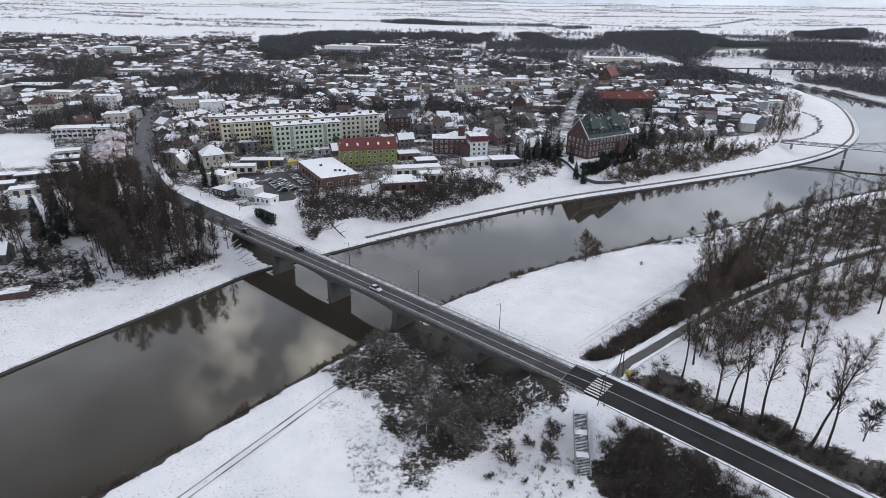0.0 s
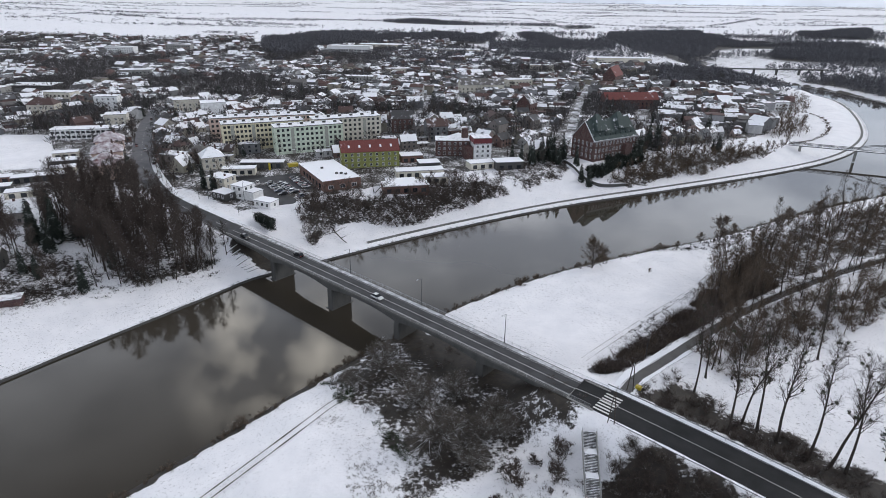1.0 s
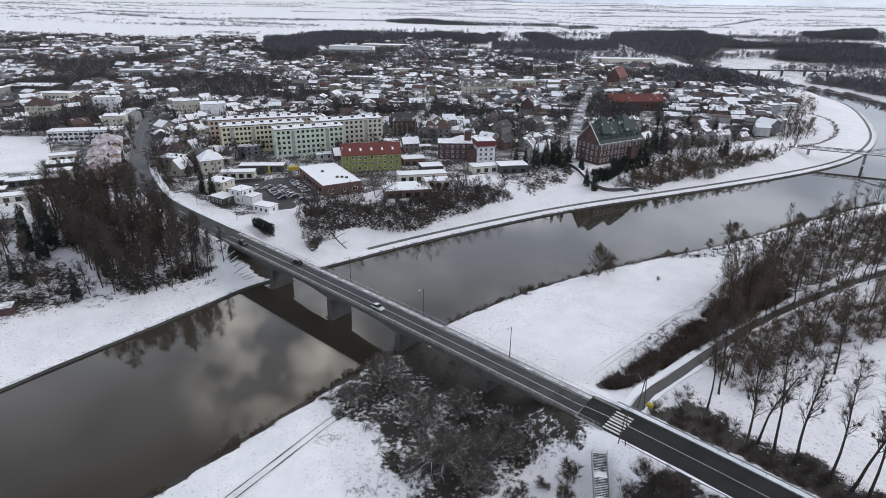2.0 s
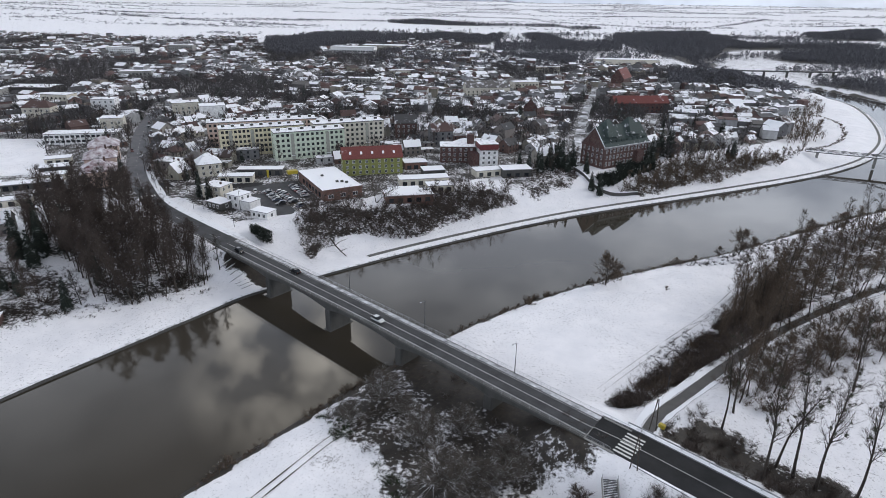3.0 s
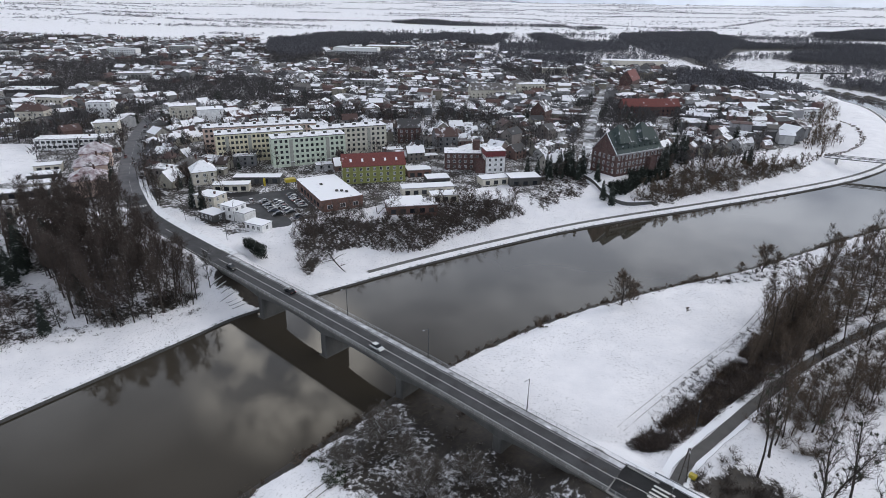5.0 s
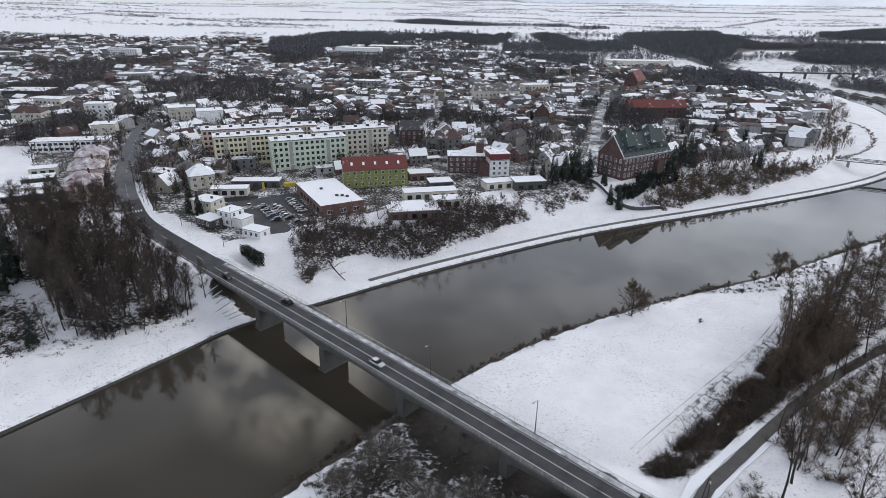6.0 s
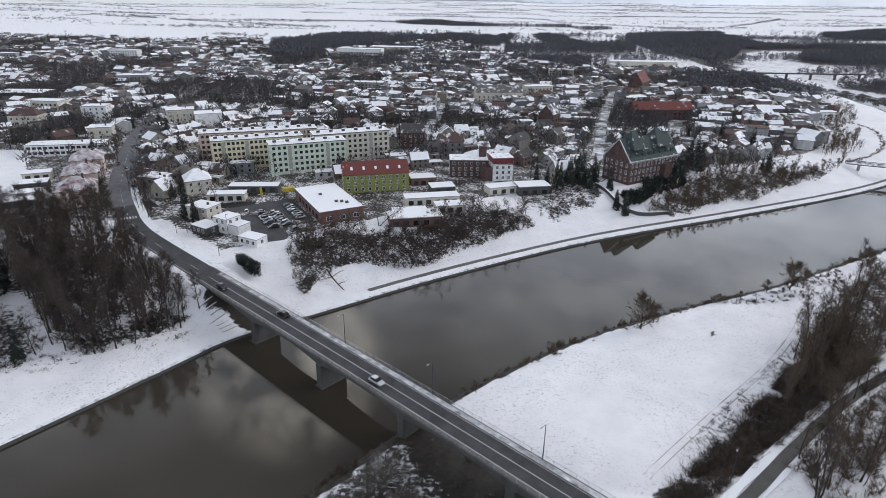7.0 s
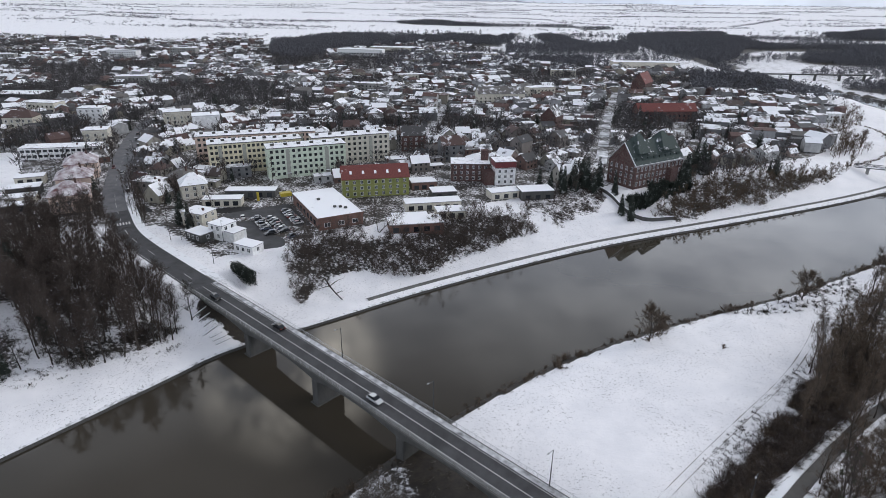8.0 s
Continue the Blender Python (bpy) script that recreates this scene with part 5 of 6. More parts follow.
            for _ in range(3):
                w.blade(mid + d * ln * w.r.uniform(-0.3, 0.35), (d + Vector((w.r.gauss(0, 0.5), w.r.gauss(0, 0.5), -0.7))).normalized(), 0.5, 0.12)
    return w


def as_mesh(name, store, material):
    me = bpy.data.meshes.new(name)
    me.from_pydata(store[0], [], store[1])
    me.materials.append(material)
    return me


def tree_thing(w, bark, twig, label, group, name="tree", category="tree"):
    t = tagged(empty(name), label, category, group)
    part("trunk", as_mesh("trunk", w.thick, bark), None, t)
    part("crown", as_mesh("crown", w.fine, twig), None, t)
    for clump in w.balls:
        part("mistletoe", as_mesh("mistletoe", clump, MISTLE), None, t, "round mistletoe clump")
    return t


def plant(protos, spots, rng, low=0.85, high=1.15, sink=0.1):
    """Sets the first of each kind, and copies, at the given places."""
    used = set()
    for i, (x, y, *s) in enumerate(spots):
        k = i % len(protos)
        f = (s[0] if s else 1.0) * rng.uniform(low, high)
        m = pose(x, y, ground_z(x, y) - sink, rng.uniform(-3, 3), rng.uniform(-3, 3), rng.uniform(0, 360)) @ Matrix.Diagonal((f, f, f, 1))
        if k in used:
            c = copy_thing(protos[k], Matrix.Identity(4))
            c.matrix_basis = m
        else:
            used.add(k)
            protos[k].matrix_basis = m


def strew(poly, count, rng, gap=0.0):
    """Random places inside a polygon, no two nearer than the gap."""
    xs, ys = [p[0] for p in poly], [p[1] for p in poly]
    out = []
    tries = 0
    while len(out) < count and tries < 60:
        tries += 1
        X = np.array([rng.uniform(min(xs), max(xs)) for _ in range(count * 2)])
        Y = np.array([rng.uniform(min(ys), max(ys)) for _ in range(count * 2)])
        for x, y, ok in zip(X, Y, inside(X, Y, poly)):
            if ok and len(out) < count and (not gap or all((x - a) ** 2 + (y - b) ** 2 > gap * gap for a, b in out)):
                out.append((float(x), float(y)))
    return out


def mass(name, woods, spots, material, label, category, rng, low=0.7, high=1.3, thick=True, z=None):
    """Many plants joined into one object that nobody could count."""
    protos = []
    for w in woods:
        V = np.array([tuple(v) for v in (w.thick[0] + w.fine[0] if thick else w.fine[0])], np.float32)
        off = len(w.thick[0]) if thick else 0
        F = np.array(((w.thick[1] if thick else []) + [tuple(i + off for i in f) for f in w.fine[1]]), np.int64)
        protos.append((V, F))
    xy = np.array([s[:2] for s in spots])
    zs = terrain(xy[:, 0], xy[:, 1]) if z is None else np.full(len(xy), z)
    Vs, Fs, base = [], [], 0
    for i, s in enumerate(spots):
        V, F = protos[i % len(protos)]
        f = (s[2] if len(s) > 2 else 1.0) * rng.uniform(low, high)
        a = rng.uniform(0, math.tau)
        c, q = math.cos(a) * f, math.sin(a) * f
        Vs.append(np.stack([V[:, 0] * c - V[:, 1] * q + s[0], V[:, 0] * q + V[:, 1] * c + s[1], V[:, 2] * f + zs[i]], -1))
        Fs.append(F + base)
        base += len(V)
    V, F = np.concatenate(Vs), np.concatenate(Fs)
    me = bpy.data.meshes.new(name)
    me.vertices.add(len(V))
    me.vertices.foreach_set("co", V.ravel().astype(np.float32))
    me.loops.add(len(F) * 3)
    me.loops.foreach_set("vertex_index", F.ravel().astype(np.int32))
    me.polygons.add(len(F))
    me.polygons.foreach_set("loop_start", np.arange(0, len(F) * 3, 3, dtype=np.int32))
    me.update(calc_edges=True)
    me.materials.append(material)
    return tagged(new(name, me), label, category, kind="stuff")


grng = random.Random(11)
# the wood on the town's bank beside the bridge
wood_protos = [tree_thing(bare_tree(20 + i, 20 + i, 0.24, 0.36, 24, 5.6, 40, 8, 13, 1.3, 0.022), BARK, TWIG, "tall bare tree in the riverside wood", "riverside wood") for i in range(4)]
plant(wood_protos, strew(WOOD_LEFT, 104, grng, 3.8), grng, 0.72, 1.0)
mass("wood_thicket", [bare_tree(30 + i, 13 + 2 * i, 0.14, 0.22, 14, 4.2, 42, 6, 8, 1.7, 0.05) for i in range(3)], strew(WOOD_LEFT, 84, grng, 2.8) + [(-149, 188, 1.4), (-152, 193, 1.5), (-154, 186, 1.4), (-146, 184, 1.2), (-157, 190, 1.5), (-160, 196, 1.5), (-155, 180, 1.2), (-163, 188, 1.5), (-122, 167, 0.7), (-126, 169, 0.8), (-124.5, 165, 0.65), (-128, 173, 0.9), (-133, 176, 0.9), (-137, 180, 1.0), (-150, 187, 1.1), (-153, 191, 1.2), (-149, 183, 0.9), (-156, 184, 1.1)], TWIG, "younger bare trees filling the riverside wood", "trees", grng, 0.7, 1.0)
edge_protos = [tree_thing(bare_tree(40 + i, 12 + i, 0.16, 0.2, 16, 3.6, 42, 6, 10, 1.0, 0.03), BARK, TWIG_SNOW, "slender bare tree at the wood's edge, dusted with snow", "trees at the wood's edge") for i in range(2)]
plant(edge_protos, [(-84, 196), (-88, 190), (-97, 181), (-104, 177), (-112, 171), (-106, 174), (-79, 196), (-92, 204), (-82, 192)], grng)
mass("undergrowth", [shrub(60 + i, 2.2, 10) for i in range(3)], strew(WOOD_LEFT, 190, grng) + strew([(-84, 188), (-80, 193), (-88, 196), (-92, 188)], 40, grng) + strew([(-90, 181), (-100, 173), (-112, 176), (-112, 182), (-96, 184)], 60, grng), TWIG_SNOW, "thin bare undergrowth in the riverside wood", "undergrowth", grng)
spruce_protos = [tree_thing(spruce(80 + i, 11 + i, 2.3), BARK, NEEDLE, "dark green spruce lightly dusted with snow", "spruces", "spruce", "spruce") for i in range(2)]
plant(spruce_protos, [(-146, 298, 0.7), (-150, 305, 0.6), (-136, 292, 0.8), (-128, 286, 0.8), (-120, 280, 0.7), (-114.4, 168, 0.9), (-131, 172, 0.85), (-137, 174, 0.8), (-147, 196, 1.5), (-141, 198, 1.35), (-136, 204, 1.45), (-144, 203, 1.3), (-149, 209, 1.4), (-139, 191, 1.1), (-119, 190, 0.9), (-113, 183, 0.8), (70, 299, 0.85), (73.5, 296, 0.9), (86, 310, 0.5), (95, 317, 0.55), (40, 316, 0.9), (46, 322, 1.0), (52, 326, 1.2), (58, 333, 1.25), (36, 324, 0.8), (64, 322, 1.3), (60, 316, 1.1), (70, 314, 0.9), (104, 325, 0.6), (109, 328, 0.6), (118, 350, 1.3), (122, 356, 1.4), (112, 340, 1.3), (126, 352, 1.3), (108, 336, 1.1), (82, 307, 0.5), (52, 318, 1.2), (46, 314, 1.1), (58, 322, 1.4), (128, 360, 1.2), (-112, 262, 0.8), (-106, 258, 0.9), (56, 326, 1.2), (99, 320, 0.5)], grng, 0.92, 1.08)

mass("bank_weeds", [shrub(66 + i, 1.0, 8, 0.02, 0.8) for i in range(3)], strew([(-78, 186), (-90, 176), (-112, 161), (-140, 143), (-160, 140), (-150, 158), (-120, 172), (-86, 196)], 200, grng) + strew(BANK_WEEDS, 520, grng), TWIG_SNOW, "thin dry weeds on the snowy bank before the wood", "weeds", grng, 0.4, 1.3)

mass("bank_bushes", [shrub(69 + i, 2.2, 14, 0.024, 0.7, 12) for i in range(2)], strew([(-142, 150), (-118, 161), (-108, 171), (-116, 178), (-132, 184), (-156, 172)], 90, grng) + strew([(-92, 186), (-86, 190), (-90, 196), (-98, 188)], 26, grng), TWIG, "dark leafless bushes on the snowy bank before the wood", "bushes", grng, 0.5, 1.4)

# the poplars and trees beyond the road embankment
pop_protos = [tree_thing(bare_tree(100 + i, 25 + i, 0.31, 0.36, 26, 5.2, 30, 8, 10, 1.1, 0.018, balls=0.5, taper=0.35), BARK, TWIG, "tall bare poplar with mistletoe balls", "row of poplars") for i in range(3)]
plant(pop_protos, [(61.1, 105.3, 1.0), (67.8, 111.8, 0.95), (69.9, 109, 1.05), (72.6, 105.8, 1.05), (77.4, 101.7, 0.96), (80, 98.8), (82.1, 97, 1.04), (61, 122.4, 0.9), (100.6, 138.6, 0.9), (135, 158, 0.8), (128, 132, 0.6), (66, 128, 0.8)], grng, 0.92, 1.06)
pine = tree_thing(bare_tree(130, 8, 0.14, 0.25, 16, 2.6, 55, 7, 14, 0.6, 0.06), BARK, NEEDLE, "small pine standing in the snow", "", "pine", "pine")
pine.matrix_basis = pose(92.5, 100.5, ground_z(92.5, 100.5)) @ Matrix.Diagonal((1.3, 1.3, 1.3, 1))
dike_protos = [tree_thing(bare_tree(140 + i, 18 + i, 0.22, 0.34, 20, 4.4, 36, 7, 8, 1.1, 0.022, balls=0.15), BARK, TWIG_RUST if i < 2 else TWIG, "bare tree in the belt along the dike", "trees along the dike") for i in range(4)]
plant(dike_protos, strew(DIKE_WOOD, 70, grng, 6.0), grng, 0.75, 1.05)
mass("dike_thicket", [bare_tree(145 + i, 11 + 2 * i, 0.13, 0.25, 13, 3.4, 38, 5, 7, 1.2, 0.03) for i in range(3)], strew(DIKE_WOOD, 170, grng, 3), TWIG_RUST, "younger bare trees along the dike", "trees", grng, 0.6, 1.05)
side_protos = [tree_thing(bare_tree(150 + i, 16, 0.18, 0.28, 18, 4.0, 34, 7, 8, 1.1, 0.022), BARK, TWIG_RUST, "bare tree beside the dike road", "trees beside the dike road") for i in range(2)]
DIKE_EAST = [(66, 131), (78, 139), (100, 156), (130, 176), (176, 199), (182, 188), (152, 172), (122, 154), (104, 146), (88, 140), (78, 128)]
DIKE_WEST = [(74, 158), (88, 163), (112, 181), (116, 205), (98, 188), (84, 173)]
plant(side_protos, strew(TRACK_BRUSH_FAR, 24, grng, 3.6) + strew(DIKE_EAST, 26, grng, 5) + strew(DIKE_WEST, 14, grng, 4), grng, 0.75, 1.15)
mass("dike_saplings", [bare_tree(155 + i, 9 + 2 * i, 0.1, 0.15, 12, 2.8, 36, 5, 7, 1.1, 0.026) for i in range(3)], strew(DIKE_EAST, 70, grng, 2.5) + strew(DIKE_WEST, 70, grng, 2.2), TWIG_RUST, "thin brown saplings crowding both sides of the dike road", "trees", grng, 0.6, 1.1)
mass("meadow_margin", [shrub(165 + i, 0.5, 8, 0.02, 0.9) for i in range(2)], strew([(42, 140), (59, 157), (84, 181), (92, 188), (92, 178), (70, 158), (52, 142)], 420, grng), TWIG_SNOW, "dry weeds along the meadow's margin", "weeds", grng, 0.4, 1.4)
strip_spots = [q for q in strew(TRACK_BRUSH, 1900, grng) if noise.noise(Vector((q[0] * 0.16, q[1] * 0.16, 6.0))) > -0.18]
mass("strip_brush", [shrub(168 + i, 2.6, 15, 0.022, 0.8, 11) for i in range(3)], strip_spots, TWIG, "dark tangled brush between the meadow and the dike road", "brush", grng, 0.45, 1.3)
mass("dike_brush", [shrub(160 + i, 3.0, 14, 0.025) for i in range(3)], strew(DIKE_WOOD, 900, grng) + strew(TRACK_BRUSH, 260, grng) + strew(TRACK_BRUSH_FAR, 150, grng) + strew(TRACK_SIDE, 110, grng) + strew(DIKE_EAST, 320, grng), TWIG_RUST, "dense brown brush along the dike", "brush", grng, 0.5, 1.25)

# the willows by the bridge and the brush round them
willow = [tree_thing(bare_tree(200 + i, 10 + i, 0.5, 0.12, 13, 6.4, 50, 8, 15, 1.6, 0.018, stems=7, rise=0.05), WILLOW_BARK, WILLOW_TWIG, "spreading bare willow dusted with snow by the bridge", "willows") for i in range(2)]
plant(willow, [(-1, 103.5), (-16, 132, 0.8), (9, 105, 0.7), (-6, 117, 0.75), (12, 112, 0.6), (3, 120, 0.6), (-23, 124, 0.5), (6, 97, 0.5), (-11, 126, 0.55), (14, 107, 0.5)], grng, 0.9, 1.0)
mass("snowy_brush", [shrub(215 + i, 1.8, 12, 0.018, 0.9) for i in range(3)], strew(BIG_BUSH, 90, grng), WILLOW_TWIG, "snow-dusted brush between the willows", "brush", grng, 0.4, 1.1)
mass("willow_brush", [shrub(210 + i, 1.8, 14, 0.016, 0.9) for i in range(3)], strew(BIG_BUSH, 110, grng), TWIG, "tangled brush under the willows", "brush", grng, 0.4, 1.1)
mass("bramble", [shrub(217 + i, 0.9, 14, 0.03, 1.2) for i in range(2)], strew([(-17, 113), (-9, 105), (-6, 96), (-14, 105)], 60, grng) + strew([(-31, 126), (-25, 117), (-21, 119), (-24, 125)], 40, grng), BRAMBLE, "low green brambles at the willows' edge", "brambles", grng, 0.5, 1.2)
mass("meadow_tufts", [shrub(219 + i, 0.5, 7, 0.016, 0.9) for i in range(2)], strew([(-27, 115), (-15, 106), (-9, 96), (-10, 84), (-17, 84), (-21, 100), (-29, 111)], 330, grng), WILLOW_TWIG, "dry grass tufts poking through the snow", "tufts", grng, 0.3, 1.3)
mass("bank_brush", [shrub(220 + i, 2.4, 13, 0.018, 0.7) for i in range(3)], strew(BRUSH_NEAR, 800, grng) + strew(ROAD_BRUSH, 420, grng), TWIG, "dark leafless brush on the road embankment", "brush", grng, 0.5, 1.2)
mass("snowy_bank_brush", [shrub(223 + i, 2.2, 13, 0.018, 0.8) for i in range(2)], strew(BRUSH_NEAR, 200, grng), WILLOW_TWIG, "snow-flecked brush on the road embankment", "brush", grng, 0.5, 1.2)

slope_bush = [tree_thing(bare_tree(225 + i, 3.4, 0.07, 0.05, 10, 1.7, 45, 6, 9, 0.6, 0.018, stems=4), BARK, TWIG, "leafless bush on the snowy slope by the stairs", "bushes by the stairs", "bush", "bush") for i in range(2)]
plant(slope_bush, [(23, 94, 1.8), (14, 92.4, 1.5), (24.8, 99, 1.3), (18.8, 97.6, 0.9), (21, 90, 0.4), (10, 88, 0.5), (26, 86, 0.5), (17, 87, 0.35), (34, 86, 0.6), (12, 96, 0.5)], grng)

mass("slope_tufts", [shrub(228 + i, 0.8, 7, 0.015, 0.8) for i in range(2)], strew([(8, 84), (32, 78), (29, 100), (20, 104), (10, 96)], 110, grng), TWIG, "dry tufts on the snowy slope by the stairs", "tufts", grng, 0.4, 1.4)
# reeds and bushes along both banks
RIM_R = resample(RIGHT_BANK[5:58], 1.3)
rim = [(x + grng.gauss(0.9, 1.5), y - grng.gauss(0.7, 1.5), grng.uniform(0.2, 1.2) * (1 + noise.noise(Vector((x * 0.12, y * 0.12, 0))))) for x, y in RIM_R for _ in range(3)]
mass("bank_reeds", [shrub(230 + i, 1.3, 12, 0.03, 0.5) for i in range(3)], rim, TWIG_RUST, "brown reeds and low bushes along the water's edge", "reeds", grng, 0.6, 1.3)
bush_protos = [tree_thing(bare_tree(240 + i, 8.5, 0.2, 0.05, 30, 4.2, 52, 8, 10, 1.1, 0.045), BARK, TWIG_RUST, "round bare bush on the river bank", "bank bushes", "bush", "bush") for i in range(2)]
plant(bush_protos, [(53, 197, 1.35), (111, 225, 1.25), (58, 201, 0.7), (103, 224, 0.5), (119, 231, 0.6), (72.3, 192.8, 0.2), (150, 246, 0.9), (166, 254, 1.0), (84, 216, 0.35), (92, 219, 0.3)], grng, 0.95, 1.05)
mass("tip_brush", [shrub(250 + i, 1.4, 12, 0.02, 0.7) for i in range(2)], strew([(80, 213), (112, 228), (140, 245), (130, 225), (100, 214)], 160, grng), TWIG_SNOW, "low snowy brush at the tip of the meadow", "brush", grng, 0.5, 1.2)

# brush and trees on the town's bank
belt_spots = strew(BELT, 260, grng)
mass("belt_brush", [shrub(260 + i, 3.0, 14, 0.02, 0.6, 12) for i in range(3)], belt_spots, TWIG, "bare brush on the slope below the town", "brush", grng, 0.5, 1.3)
belt_protos = [tree_thing(bare_tree(270 + i, 10 + 2 * i, 0.16, 0.15, 15, 3.8, 45, 5, 6, 1.0, 0.024, stems=2), BARK, TWIG, "bare tree on the slope below the town", "trees on the slope") for i in range(3)]
plant(belt_protos, strew(BELT, 40, grng, 4), grng, 0.6, 0.95)
mass("belt_trees", [bare_tree(274 + i, 7 + i, 0.1, 0.12, 10, 2.8, 42, 5, 8, 1.0, 0.024, stems=2) for i in range(2)], strew(BELT, 95, grng, 2.6), TWIG, "young bare trees on the slope below the town", "trees", grng, 0.6, 1.1)
mass("slope_brush", [shrub(280 + i, 3.5, 12, 0.03, 0.6) for i in range(3)], strew(CONVENT_SLOPE, 300, grng), TWIG_RUST, "brown brush below the convent", "brush", grng, 0.6, 1.3)
mass("slope_trees", [bare_tree(284 + i, 7 + i, 0.1, 0.1, 12, 2.8, 40, 5, 8, 1.0, 0.035) for i in range(2)], strew(CONVENT_SLOPE, 75, grng, 2.6), TWIG_RUST, "young bare trees crowding the slope below the convent", "trees", grng, 0.7, 1.2)
mass("garden_brush", [shrub(288 + i, 2.6, 12, 0.03, 0.6) for i in range(2)], strew(GARDENS, 150, grng), TWIG, "dark garden brush before the convent", "brush", grng, 0.5, 1.3)
mass("garden_evergreens", [shrub(291 + i, 4.4, 30, 0.11, 0.45, 16) for i in range(2)], strew([(76, 302), (86, 308), (108, 324), (112, 332), (102, 330), (88, 320), (74, 308)], 48, grng), NEEDLE, "dark evergreen shrubs before the convent", "shrubs", grng, 0.6, 1.3)
fallen = Wood(296)
f_pts = [Vector((x, y, ground_z(x, y) + h)) for x, y, h in ((-39.5, 217.0, 0.3), (-42, 219.5, 0.7), (-44.5, 222, 1.2), (-46.5, 224.5, 1.5))]
fallen.tube(fallen.thick, f_pts, [0.16, 0.2, 0.25, 0.28], 7)
for q, d, ln in ((2, (-0.9, -0.5, 0.25), 5), (2, (0.6, 0.8, 0.3), 6), (3, (-0.8, 0.1, 0.4), 5), (1, (0.9, 0.2, 0.4), 3)):
    arm_pts, arm_d = fallen.bent(f_pts[q], Vector(d).normalized(), ln, 4, 0.12, 0.02)
    fallen.tube(fallen.thick, arm_pts, [0.16, 0.13, 0.1, 0.07, 0.04], 5)
    for _ in range(14):
        o = arm_pts[fallen.r.choice((1, 2, 3, 4))]
        fallen.blade(o, fallen.aside(arm_d, fallen.r.uniform(20, 70)), fallen.r.uniform(0.6, 1.8), 0.03)
tree_thing(fallen, BARK, TWIG, "dark fallen tree lying on the snowy bank", "", "fallen_tree")
big_tree = tree_thing(bare_tree(300, 15, 0.3, 0.25, 20, 5.5, 45, 6, 8, 1.0, 0.022, stems=2), BARK, TWIG, "large bare tree beside the supermarket", "")
big_tree.matrix_basis = pose(-33, 258, ground_z(-33, 258))

# the river bend: trees and a hedge line round the old basin
bend_protos = [tree_thing(bare_tree(305 + i, 10 + i, 0.18, 0.1, 20, 4.2, 48, 6, 8, 1.1, 0.045), BARK, TWIG_RUST, "round bare tree at the river bend", "trees at the river bend") for i in range(2)]
plant(bend_protos, [(258, 443), (268, 450), (276, 462), (250, 438), (262, 456), (290, 518), (300, 524), (284, 510), (244, 432), (236, 420), (201, 369, 0.6), (207, 373, 0.5), (179, 359, 0.6), (214, 376, 0.6), (222, 386, 0.6), (230, 398, 0.8)], grng, 0.8, 1.1)
bend_line = resample(rounded([(311, 537), (321, 526), (315, 495), (291, 451), (266, 423), (229, 393), (192, 358)]), 1.2)
mass("bend_grove", [shard_tree(312 + i, 8, 3.2, 40, width=0.13) for i in range(3)], strew([(214, 391), (268, 440), (296, 505), (334, 550), (350, 600), (316, 566), (280, 525), (240, 440)], 150, grng), TWIG_RUST, "bare bushes and trees at the town's edge by the river bend", "trees", grng, 0.5, 1.1)
mass("bend_hedge", [shrub(308 + i, 1.6, 9, 0.05, 0.7) for i in range(2)], [(x + grng.gauss(0, 0.9), y + grng.gauss(0, 0.9)) for x, y in bend_line], TWIG_RUST, "low dark hedge round the old river basin", "hedge", grng, 0.5, 1.1)

# trees among the houses, then woods and tree lines far off
TOWN_TWIG = bark_material("grey_twigs", (0.035, 0.032, 0.034), (0.075, 0.069, 0.070), 0.15)
town_protos = [tree_thing(bare_tree(310 + i, 11 + i, 0.17, 0.22, 14, 3.8, 42, 4, 6, 1.0, 0.035), BARK, TWIG, "bare garden tree among the houses", "garden trees") for i in range(3)]
gaps = []
for _ in range(42000):
    y = 245 + 1100 * grng.random() ** 1.3
    x = grng.uniform(-1.0, 0.62) * (y * 0.86 + 60)
    if grove(x, y) > -0.05 or grng.random() < 0.35:
        gaps.append((x, y))
PX, PY = np.array([g[0] for g in gaps]), np.array([g[1] for g in gaps])
fit_in = inside(PX, PY, TOWN) & ~inside(PX, PY, SNOW_LOT) & ~inside(PX, PY, SNOW_LOT_2) & ~inside(PX, PY, SHED_YARD) & ~inside(PX, PY, MARKET_QUARTER)
road_d = np.min([near_line(PX, PY, ln)[0] for ln in LINES], axis=0)
gaps = [g for g, ok, rd in zip(gaps, fit_in, road_d) if ok and rd > 5 and all((g[0] - a) ** 2 + (g[1] - b) ** 2 > (r * 0.8 + 0.5) ** 2 for a, b, r in near_taken(*g))]
gaps.sort(key=lambda g: math.hypot(*g))
plant(town_protos, gaps[:44] + [(-112, 282), (-104, 276), (-92, 318), (-70, 322), (-30, 330), (-14, 322), (34, 330), (40, 300), (-116, 318), (-2, 296), (-120, 268), (-108, 246), (-102, 252), (-178, 318), (-170, 290), (-196, 312), (-206, 330), (-186, 346), (-198, 360), (-208, 376), (-158, 310), (-152, 318), (-160, 328), (-166, 340), (-174, 352), (-200, 340), (-155, 300), (-148, 308)], grng, 0.6, 1.05)
mass("town_conifers", [spruce(326 + i, 9, 1.9) for i in range(2)], [g for i, g in enumerate(gaps) if 290 < g[1] < 760 and i % 23 == 0][:150], NEEDLE, "dark conifers in the gardens of the town", "conifers", grng, 0.7, 1.5)
